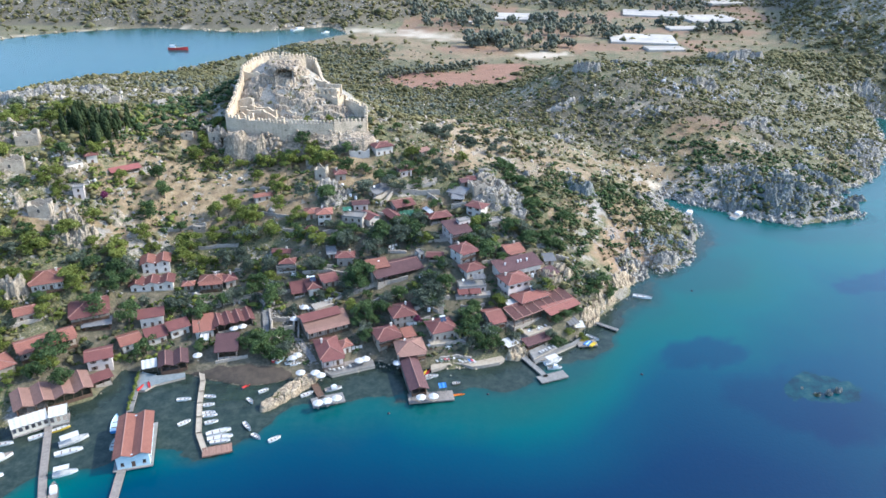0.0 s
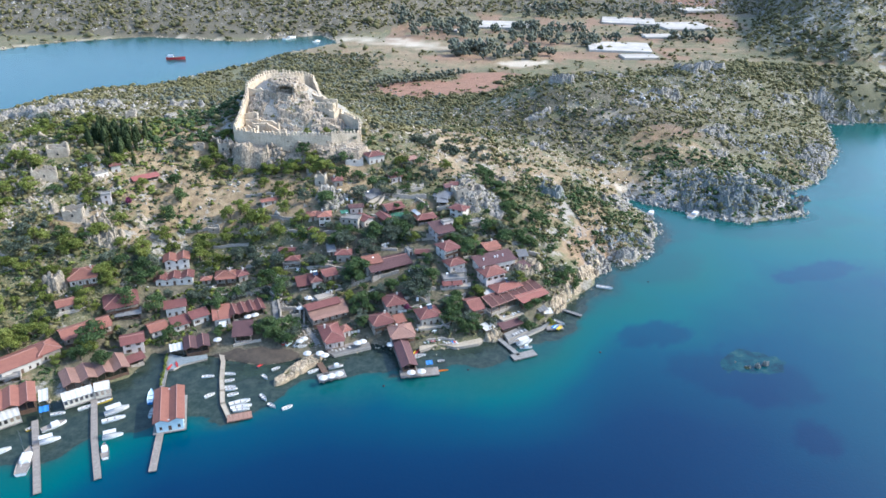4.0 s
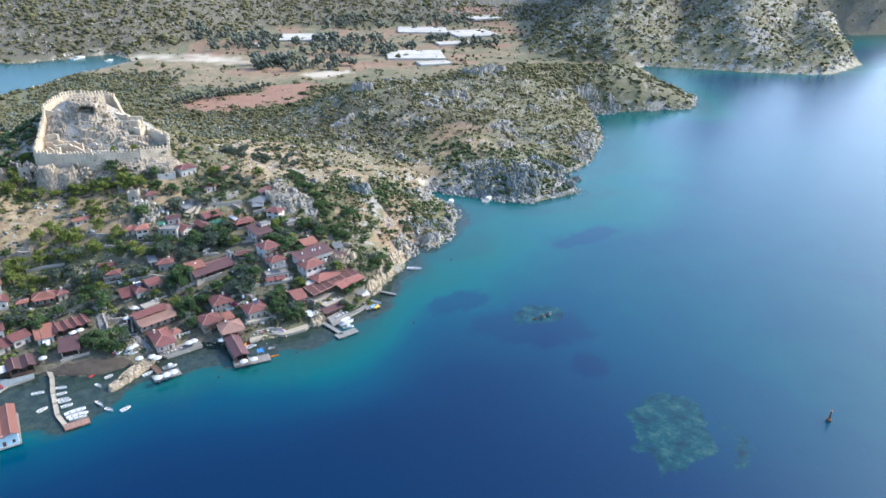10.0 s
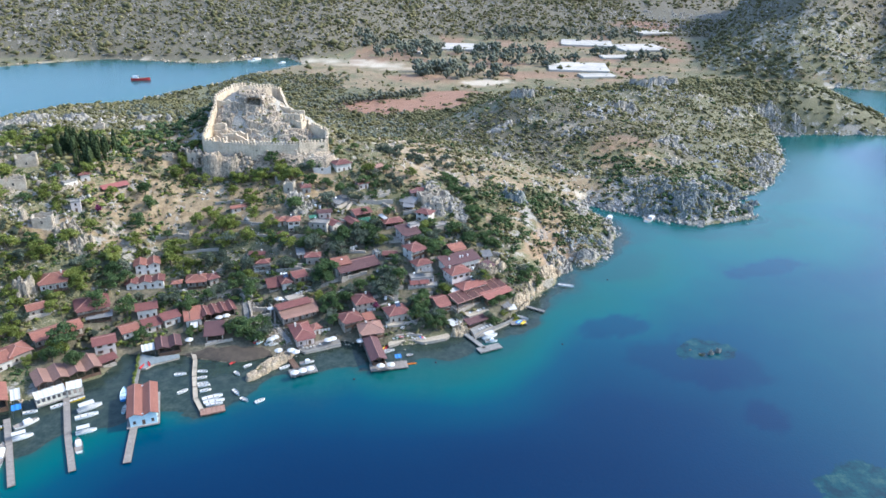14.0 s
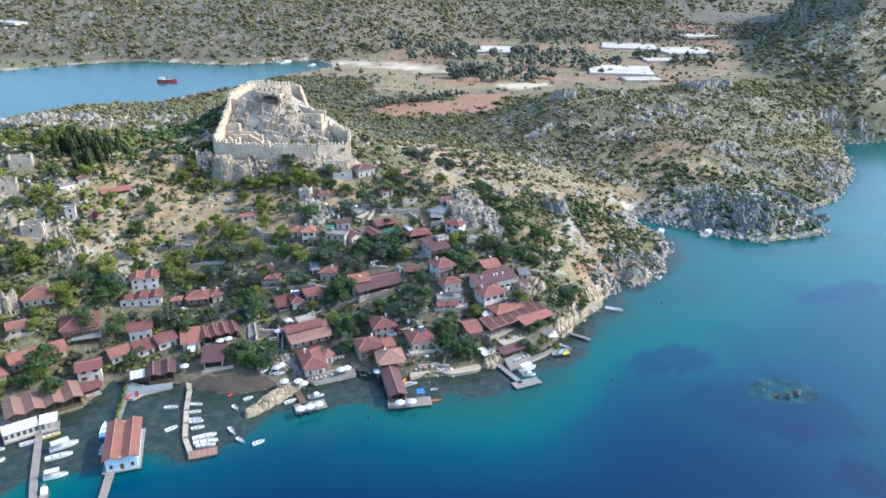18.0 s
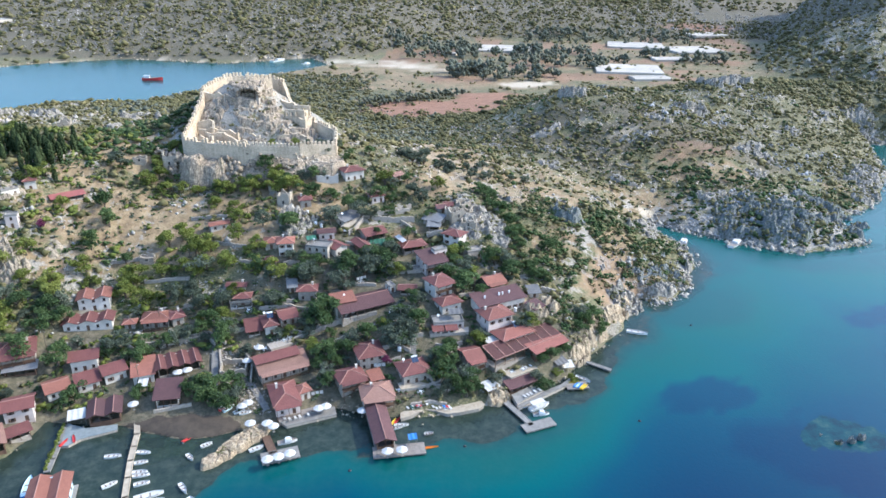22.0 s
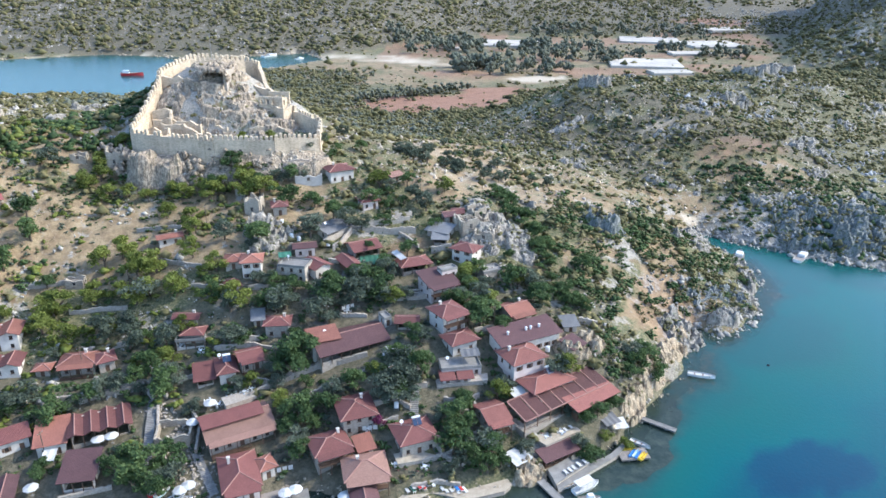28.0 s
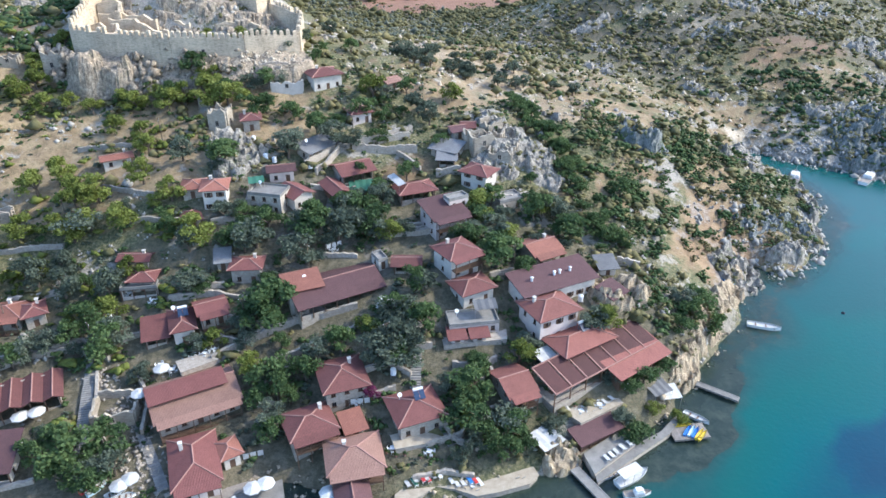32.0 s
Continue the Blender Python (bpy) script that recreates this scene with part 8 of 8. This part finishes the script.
def towel(x, y, z, mat):
    """A sunbed with a coloured cover."""
    ob = thing("sunbed", x, y, z, -60, "sunbed with a coloured cover by the water", "sunbed", "sunbeds on the terraces")
    part("mattress", Shape().box(-0.95, 0.95, -0.34, 0.34, 0.34, 0.44), mat, ob)
    part("frame", shared("towelframe", lambda: Shape().box(-1, 1, -0.36, 0.36, 0.26, 0.335).box(-0.9, -0.84, -0.3, -0.24, -0.3, 0.26).box(0.84, 0.9, -0.3, -0.24, -0.3, 0.26).box(-0.9, -0.84, 0.24, 0.3, -0.3, 0.26).box(0.84, 0.9, 0.24, 0.3, -0.3, 0.26).mesh("frame", HULL)), None, ob)
    return ob


table_group(-57.5, 283.8, 7.82)
table_group(-51.1, 285.9, 8.46)
table_group(-47.4, 287.6, 9.22)
table_group(-54.6, 282.6, 7.66)
table_group(-53.1, 284.3, 8.09)
table_group(-49.0, 286.7, 8.80)
table_group(-15.9, 275.1, 6.31)
table_group(4.5, 323.6, 20.35)
table_group(-25.4, 314.7, 18.00)
table_group(28.2, 275.2, 4.32)
table_group(32.0, 276.7, 4.65)
table_group(38.2, 281.6, 6.05)
table_group(-69.2, 301.0, 14.14)
table_group(-63.5, 299.1, 13.51)
table_group(-1.5, 264.9, 3.33)
table_group(-8.3, 265.5, 3.51)
table_group(15.4, 272.6, 4.56)
table_group(-51.7, 279.5, 6.73)
utility_pole(-75.0, 347.8)
utility_pole(-90.3, 320.4)
utility_pole(-24.6, 353.8)
utility_pole(-72.5, 287.6)
utility_pole(-10.7, 285.7)
utility_pole(-30.2, 308.3)
utility_pole(-41.8, 293.4)
utility_pole(16.8, 308.5)
utility_pole(-93.5, 293.5)
utility_pole(-91.1, 266.6)
utility_pole(-142.1, 264.1)
utility_pole(-125.0, 277.3)
washing_line(-34.3, 264.1, 2.21, 20)
washing_line(-15.4, 274.6, 6.17, 10)
washing_line(-25.5, 315.4, 18.22, 30)
water_tank(-103.3, 300.7, 13.70)
water_tank(-52.3, 303.0, 15.47)
water_tank(-50.3, 347.3, 32.50)
water_tank(-72.0, 295.8, 11.64)
water_tank(-9.1, 280.4, 8.84)
water_tank(31.0, 300.0, 13.88)
water_tank(-34.4, 340.0, 28.00)
water_tank(-46.2, 341.7, 29.75)
water_tank(-43.8, 340.9, 29.22)
plant_pot(-9.4, 264.9, 3.29)
plant_pot(-7.7, 264.2, 3.20)
plant_pot(-6.0, 264.4, 3.30)
plant_pot(-3.1, 264.0, 3.12)
plant_pot(-0.9, 264.4, 3.12)
plant_pot(-15.4, 268.1, 3.94)
plant_pot(-13.6, 267.4, 3.85)
plant_pot(27.1, 276.3, 4.89)
plant_pot(28.6, 273.8, 3.70)
plant_pot(-54.6, 280.3, 6.86)
plant_pot(-58.6, 281.6, 7.28)
plant_pot(-25.3, 273.0, 4.80)
plant_pot(-21.0, 266.6, 3.06)
plant_pot(9.0, 274.8, 5.97)
plant_pot(11.4, 274.3, 5.62)
boat(-61.6, 257.1, 4.0, 60, "dinghy", RED, "red and white boat drawn up ashore", 2.37)
boat(-60.1, 256.6, 4.0, 55, "dinghy", SKYBLUE, "pale boat drawn up on the beach", 2.28)
boat(-56.3, 257.6, 3.6, 40, "dinghy", HULL, "white boat drawn up on the beach", 2.27)
boat(-56.6, 255.7, 3.6, 35, "dinghy", HULL, "white boat drawn up on the beach", 1.97)
boat(-54.7, 255.2, 3.6, 20, "dinghy", HULL, "white boat drawn up on the beach", 1.81)
boat(73.7, 327.2, 4.0, 120, "dinghy", BLUE, "blue covered boat on the rocks", 3.34)
boat(74.6, 326.7, 4.0, 120, "dinghy", BLUE, "blue covered boat on the rocks", 2.58)
boat(69.8, 318.0, 3.4, 30, "dinghy", BLUE, "blue boat on the rocks", 1.89)
boat(-9.4, 254.1, 3.6, 70, "kayak", YELLOW, "yellow kayak beside the pier", 0.0)
boat(-8.2, 254.9, 3.6, 65, "kayak", RED, "red kayak beside the pier", 0.0)
boat(-6.9, 252.2, 4.4, 10, "dinghy", HULL, "white and blue boat beside the pier")
terrace([(-45.2, 254.9), (-33.9, 259.9), (-32.9, 258.5), (-43.6, 251.6)], 1.35, PLANK, "brown plank sun deck above the quay", 2.5)
sunbed(-40.6, 252.7, 1.35, -60)
sunbed(-39.0, 253.4, 1.35, -60)
sunbed(-37.8, 254.1, 1.35, -60)
sunbed(-35.4, 255.1, 1.35, -60)
sunbed(-42.2, 253.0, 1.35, -60)
towel(-4.1, 259.5, 1.57, GREEN)
towel(-2.7, 260.2, 1.80, RED)
towel(-1.7, 260.2, 1.78, RED)
towel(0.3, 261.0, 1.96, HULL)
towel(5.9, 260.3, 1.37, BLUE)
towel(6.8, 260.3, 1.33, RED)
towel(7.7, 260.1, 1.14, HULL)
boat(-103.4, 241.3, 3.6, 80, "kayak", RED, "red kayak on the slipway", 0.92)
boat(-101.4, 243.2, 3.6, 118, "kayak", RED, "red kayak on the slipway", 0.92)


# ---- woods, scrub and rocks without number ----
gen = np.random.default_rng(7)


def spread(n, x0, x1, y0, y1):
    return gen.uniform(x0, x1, n), gen.uniform(y0, y1, n)


SITES += [(-64, 268, 5.0), (-68, 277, 5.0), (-52, 263, 4.0), (-82, 249, 7.0), (-73, 250, 8.0), (-64, 250, 8.0), (-57, 252, 5.0)]
# cypresses on the hill
for k in range(46):
    tree("cypress", -152 - 26 * gen.random() - 4 * gen.random(), 352 + 28 * gen.random(), gen.uniform(6.5, 10.5), gen.uniform(0.8, 1.1))
# the gardens between the houses
x, y = spread(2300, -215, 60, 222, 400)
keep = (inland(x, y) > 5) & clear_of_houses(x, y, 1.6) & (clear_of_houses(x, y, 2.1) | (x < -62)) & (swell(x, y) > 2)
cover = ground_cover(x, y, None)
chance = (0.42 + 0.1 * smooth(-75, -55, x)) * (1 - smooth(0.15, 0.5, cover[0])) * (1 - smooth(0.3, 0.7, blob(x, y, -85, 408, 40, 38))) * (1 - smooth(30, 44, x + 0.15 * (y - 300))) * (1 - 0.9 * smooth(-45, -32, x) * smooth(364, 374, y)) * (1 - 0.85 * smooth(-25, -5, x) * smooth(335, 350, y))
chance = chance * (1 - 0.5 * smooth(300, 318, y) * (1 - smooth(-80, -60, x)))
chance = chance * (1 - 0.85 * blob(x, y, -166, 366, 22, 20))
keep &= gen.random(len(x)) < chance
for tx, ty in zip(x[keep], y[keep]):
    # Sun on the hillside and shade in the village are painted by leaf colour.
    sunny = (tx < -68 and ty > 292) or tx < -140
    r = gen.random()
    kind = ("bright" if r < (0.3 if ty > 350 and tx > -112 else 0.66) else "broad" if r < 0.82 else "olive") if sunny else ("bright" if r < 0.07 else "broad" if r < 0.55 else "olive")
    tree(kind, tx, ty, 3.3 + 4.6 * gen.random() ** 1.5, gen.uniform(1.0, 1.45))
# the large trees beside the harbour beach
for tx, ty, size in ((-65.5, 260.5, 8.0), (-61.0, 263.5, 7.0), (-68.5, 264.5, 6.5), (-58.0, 259.5, 6.0), (-62.5, 257.6, 5.0)):
    tree("broad" if size > 6.2 else "olive", tx, ty, size, 1.2)
# the dark wood on the ridge
for k in range(40):
    t = gen.random()
    tree("broad", 22 + 21 * t + gen.normal(0, 1.8), 384 - 64 * t + gen.normal(0, 3.0), gen.uniform(2.6, 4.4), gen.uniform(1.1, 1.5))
# olives on the saddle
for k in range(24):
    tree("olive", gen.normal(0, 17), gen.normal(404, 13), gen.uniform(3.5, 5.5), 1.1)


def scrub(name, n, box, sizes, seed, label, parts=4, thin=1.0, leaves=None, lump=1.0):
    x, y = spread(n, *box)
    dug = 0.45 if leaves else 0.75
    d = inland(x, y)
    dry, soil, rock, bare = ground_cover(x, y, None)
    clump = 0.5 + 0.5 * waves(x, y, 14, 11) + 0.3 * waves(x, y, 45, 12)
    chance = thin * np.clip(0.35 + 0.75 * clump - dug * np.clip(dry, 0, 1), 0.04, 1) * (1 - soil) * bare
    chance = chance * np.where((y > 770) & (far_hills(x, y) < 3) & ((x > -70) | (y > 880)), 0.16, 1)
    if leaves is None:
        chance = chance * (1 - 0.85 * blob(x, y, -45, 292, 105, 50))
    keep = (d > 2.5) & (gen.random(n) < chance) & clear_of_houses(x, y, 0.5) & (((x + 78) / 33) ** 4 + ((y - 406) / 31) ** 4 > 1)
    x, y = x[keep], y[keep]
    s = gen.uniform(*sizes, len(x)) * (0.7 + 0.6 * gen.random(len(x)) ** 2)
    z = land(x, y)
    cx = np.repeat(np.stack([x, y, z], -1), parts, 0)
    sz = np.repeat(s, parts)
    c = cx + np.stack([gen.normal(0, 0.45, len(sz)) * sz, gen.normal(0, 0.45, len(sz)) * sz, gen.uniform(0.1, 0.6, len(sz)) * sz], -1)
    half = lump * sz[:, None] * gen.uniform(0.28, 0.72, (len(sz), 1)) * gen.uniform(0.7, 1.3, (len(sz), 3)) * np.array([1, 1, 0.62])
    me = lumps(name, c, half, leaves or MAQUIS, seed, 0.5)
    return tagged(new(name, me), label, "scrub", kind="stuff")


scrub("scrub", 50000, (-330, 340, 245, 700), (0.7, 3.0), 21, "dense grey-green maquis bushes on the slopes", 2)
scrub("scrub", 14000, (-420, 480, 600, 900), (1.4, 4.2), 22, "maquis bushes on the hills behind the castle")
scrub("scrub", 6000, (-210, 0, 480, 880), (1.2, 3.2), 38, "dense scrub on the slope behind the castle", 2, 1.0, GROVE)
scrub("scrub", 4500, (-10, 335, 395, 690), (0.8, 2.2), 29, "dark green scrub in the hollows of the headland", 3, 0.7, BROAD)
scrub("garden_bushes", 6500, (-215, 55, 228, 390), (0.6, 1.7), 24, "leafy garden bushes between the houses", 8, 0.8, BROAD, 0.72)
scrub("garden_bushes", 3000, (-190, 40, 262, 390), (0.5, 1.4), 25, "grey-green garden bushes between the houses", 8, 0.8, OLIVE, 0.72)
scrub("garden_bushes", 2600, (-260, -60, 226, 410), (0.9, 2.4), 26, "sunlit yellow-green bushes on the slope", 5, 0.7, BRIGHT)
scrub("scrub", 480, (42, 118, 300, 400), (1.6, 3.4), 27, "rounded green bushes on the point", 30, 1.0, BROAD, 0.4)
scrub("scrub", 260, (42, 118, 300, 400), (1.0, 2.6), 28, "rounded grey-green bushes on the point", 24, 1.0, MAQUIS, 0.42)
scrub("scrub", 1500, (125, 245, 385, 470), (1.0, 2.8), 36, "dark bushes between the crags of the headland", 3, 1.0, BROAD)
scrub("scrub", 420, (-158, -110, 372, 440), (1.2, 3.0), 37, "dark bushes below the castle side wall", 5, 1.0, BROAD)
scrub("scrub", 30000, (-800, 460, 880, 1650), (3.0, 7.5), 23, "dark scrub on the far hillsides", 1)
scrub("scrub", 7000, (250, 1500, 1500, 2600), (5.0, 11.0), 39, "dark scrub on the most distant ridge", 1)
scrub("scrub", 22000, (400, 1100, 730, 1400), (2.6, 6.0), 30, "dark scrub on the eastern mountain", 1)


def rocks(name, x, y, sizes, tall, material, seed, label, sink=0.2, parts=3):
    s = gen.uniform(*sizes, len(x)) * (0.5 + gen.random(len(x)) ** 2)
    base = np.repeat(np.stack([x, y, np.maximum(land(x, y), -0.4)], -1), parts, 0)
    sz = np.repeat(s, parts)
    c = base + np.stack([gen.normal(0, 0.55, len(sz)) * sz, gen.normal(0, 0.55, len(sz)) * sz, gen.uniform(-sink, 0.35 * tall, len(sz)) * sz], -1)
    half = sz[:, None] * gen.uniform(0.45, 0.9, (len(sz), 1)) * np.array([1, 1, tall])
    return tagged(new(name, lumps(name, c, half, material, seed, 0.5)), label, "rocks", kind="stuff")


def rocky(n, box, cut, sizes, tall, material, seed, label, extra=None, parts=2):
    x, y = spread(n, *box)
    rock = ground_cover(x, y, None)[2]
    rib = np.abs(waves(x, y, 31, 13)) + 0.6 * np.abs(waves(x, y, 12, 14))
    keep = (inland(x, y) > 0.5) & clear_of_houses(x, y, 1.0) & (0.55 * np.clip(rock, -1, 1) + 0.8 * (1 - rib) > cut)
    if extra is not None:
        keep &= extra(x, y)
    return rocks("rocks", x[keep], y[keep], sizes, tall, material, seed, label, 0.2, parts)


rocky(34000, (-330, 340, 240, 700), 0.7, (0.3, 1.2), 1.0, ROCK, 31, "grey limestone boulders and ribs on the slopes")
rocky(12000, (-800, 250, 900, 1650), 0.5, (0.8, 2.2), 0.8, ROCK, 32, "grey limestone ribs on the far hillsides", lambda x, y: (far_hills(x, y) > 4) & (x < 250))
rocky(14000, (300, 1100, 730, 1500), 0.42, (0.8, 2.2), 1.5, ROCK, 33, "pale limestone ribs on the eastern mountain", lambda x, y: far_hills(x, y) > 4)
x, y = spread(30000, -330, 340, 380, 700)
ok = (inland(x, y) > 2) & clear_of_houses(x, y, 1.0) & (waves(x, y, 9, 51) + 0.7 * waves(x, y, 28, 52) > 0.05) & (ground_cover(x, y, None)[1] < 0.3) & (ground_cover(x, y, None)[0] < 0.42) & (((x + 78) / 33) ** 4 + ((y - 406) / 31) ** 4 > 1)
rocks("rocks", x[ok], y[ok], (0.4, 1.25), 0.9, PALE, 34, "pale broken limestone among the scrub", 0.2, 1)
# loose boulders round the crags
for cx, cy, rx, ry, n, big, seed in ((-84, 402, 22, 18, 150, 0.8, 41), (-98, 372, 16, 5, 60, 1.0, 42), (-178, 318, 28, 28, 160, 1.3, 43), (17, 350, 12, 14, 80, 0.9, 44), (178, 420, 46, 26, 420, 1.3, 46),
                                     (95, 352, 26, 20, 200, 1.2, 47), (40, 306, 12, 10, 70, 0.8, 49), (-230, 440, 55, 45, 220, 1.5, 50), (165, 545, 30, 20, 120, 1.4, 52), (205, 600, 40, 24, 160, 1.5, 53), (250, 500, 50, 30, 260, 1.3, 55)):
    a, r = gen.uniform(0, 2 * np.pi, n), np.sqrt(gen.random(n))
    x, y = cx + rx * r * np.cos(a), cy + ry * r * np.sin(a)
    ok = clear_of_houses(x, y, 1.2) & (inland(x, y) > 0.3)
    rocks("boulders", x[ok], y[ok], (0.3 * big, big), 1.0, DARKROCK if cx > 150 else ROCK, seed, "loose grey limestone boulders")


def shore_rocks(a, b, n, big, material, seed, label):
    """Boulders along the coast from one corner of it to another."""
    k = gen.uniform(a, b, n)
    i = np.floor(k).astype(int)
    p, q = COAST[i], COAST[i + 1]
    mid = p + (q - p) * (k - i)[:, None]
    x, y = (mid + gen.normal(0, 1.6, (n, 2))).T
    rocks("shore_rocks", x, y, (0.4 * big, big), 0.9, material, seed, label, 0.3)


shore_rocks(4, 8, 60, 0.8, SHORE, 61, "pale boulders along the harbour shore")
shore_rocks(13, 20, 110, 0.9, SHORE, 67, "pale boulders along the village shore")
shore_rocks(20, 27, 110, 1.0, SHORE, 62, "ochre cliff rocks at the water's edge")
shore_rocks(27, 37, 170, 1.5, ROCK, 63, "jagged grey rocks at the water's edge")
shore_rocks(37, 50, 560, 1.7, ROCK, 64, "jagged grey rocks round the headland")
shore_rocks(50, 61, 520, 2.0, ROCK, 65, "pale rocks along the far capes")
shore_rocks(69, 83, 360, 2.2, SHORE, 66, "pale rocks round the northern bay")

# groves in the valley
x, y = list(np.linspace(-66, 22, 17)), list(np.linspace(704, 764, 17))
for cx, cy, rx, ry, n in ((72, 888, 62, 34, 46), (150, 985, 80, 40, 32), (150, 1072, 60, 22, 26), (40, 1040, 110, 34, 26), (335, 1010, 30, 16, 12), (292, 1056, 26, 12, 10), (-10, 1110, 90, 40, 26), (250, 1230, 160, 50, 50), (10, 900, 20, 8, 5)):
    a, r = gen.uniform(0, 2 * np.pi, n), np.sqrt(gen.random(n))
    x += list(cx + rx * r * np.cos(a))
    y += list(cy + ry * r * np.sin(a))
x, y = np.array(x), np.array(y)
s = np.where(np.arange(len(x)) < 17, gen.uniform(6, 9, len(x)), gen.uniform(7, 15, len(x)))
c = np.repeat(np.stack([x, y, land(x, y)], -1), 14, 0)
sz = np.repeat(s, 14)
c = c + np.stack([gen.normal(0, 0.2, len(sz)) * sz, gen.normal(0, 0.2, len(sz)) * sz, gen.uniform(0.25, 1.0, len(sz)) * sz], -1)
grove = tagged(new("far_grove", lumps("far_grove", c, sz[:, None] * gen.uniform(0.1, 0.24, (len(sz), 1)) * np.array([1, 1, 1.1]), GROVE, 71, 0.4)), "groves of dark trees on the valley floor", "trees", kind="stuff")


# ---- greenhouses in the valley ----
def greenhouse(x, y, w, d, turn, spans, label="white plastic-covered greenhouse on the valley floor"):
    ob = thing("greenhouse", x, y, float(land(x, y)), turn, label, "greenhouse", "greenhouses")
    step = d / spans
    for k in range(spans):
        s, y0 = Shape(), -d / 2 + k * step
        arch = [(y0 + step * (0.5 - 0.5 * math.cos(math.pi * j / 6)), 2.2 + 0.9 * math.sin(math.pi * j / 6)) for j in range(7)]
        for (ay, az), (by, bz) in zip(arch, arch[1:]):
            s.face([(-w / 2, ay, az), (w / 2, ay, az), (w / 2, by, bz), (-w / 2, by, bz)])
        for e in (-w / 2, w / 2):
            s.face([(e, y0, -1)] + [(e, ay, az) for ay, az in arch] + [(e, y0 + step, -1)])
        s.face([(-w / 2, y0, -1), (w / 2, y0, -1), (w / 2, y0, 2.2), (-w / 2, y0, 2.2)])
        part("span", s, NETTING, ob)
    return ob


greenhouse(92, 1116, 78, 62, -6, 7)
greenhouse(287, 1172, 80, 62, -12, 6)
greenhouse(222, 940, 76, 62, -8, 6)
greenhouse(358, 1124, 74, 66, 8, 6)
greenhouse(425, 1280, 58, 46, 16, 4)
greenhouse(232, 876, 42, 22, 6, 3)
greenhouse(303, 1030, 56, 26, 3, 2)
greenhouse(10, 1060, 22, 12, -20, 2)
greenhouse(-650, 1150, 60, 20, -30, 3)


# ---- marks on the water ----
marker = thing("channel_marker", 203, 150, 0, 0, "slim dark brown channel marker standing in the sea", "marker")
part("float", Shape().bar((0, 0, -1.2), (0, 0, 0.9), 1.1, 10, 0.95), WOOD, marker)
part("tower", Shape().bar((0, 0, 0.9), (0, 0, 4.2), 0.55, 8, 0.2), WOOD, marker)
part("topmark", Shape().bar((0, 0, 4.2), (0, 0, 4.5), 0.1, 8, 0.45).bar((0, 0, 4.5), (0, 0, 5.0), 0.45, 8, 0.05), ORANGE, marker)
for bx, by in ((101, 317), (66, 256), (-20, 232), (-70, 243), (12, 243)):
    buoy = thing("mooring_buoy", bx, by, 0, 0, "small dark round mooring buoy afloat", "buoy", "mooring buoys")
    part("ball", Shape().bar((0, 0, -0.3), (0, 0, 0.05), 0.3, 8, 0.5).bar((0, 0, 0.05), (0, 0, 0.45), 0.5, 8, 0.2), GLASS, buoy)


# ---- retaining walls between the gardens ----
for line, high in (
    ([(-23.0, 350.7), (-13.3, 351.5), (-5.8, 344.0)], 1.3),
    ([(-54.8, 318.5), (-44.8, 321.0)], 1.5),
    ([(-30.9, 313.5), (-19.5, 312.5)], 1.1),
    ([(-1.7, 342.0), (4.9, 342.6)], 2.2),
    ([(-46.8, 295.6), (-35.3, 293.2)], 1.3),
    ([(-9.4, 284.9), (-1.4, 286.7)], 1.4),
    ([(-57.9, 293.1), (-67.3, 289.6)], 1.3),
    ([(-16.5, 280.9), (-10.5, 283.0), (-5.5, 280.3)], 1.3),
    ([(11.2, 305.6), (16.8, 308.5)], 1.4),
    ([(-96.0, 299.7), (-85.2, 302.7)], 1.3),
    ([(-105.4, 312.5), (-89.3, 314.7)], 1.2),
    ([(-87.3, 331.4), (-70.2, 325.7)], 1.2),
    ([(-97.7, 346.7), (-83.0, 346.8)], 1.2),
    ([(-33.5, 333.7), (-21.7, 335.7)], 1.2),
    ([(5.5, 280.9), (11.8, 285.0)], 1.5),
):
    stone_wall(line, high)
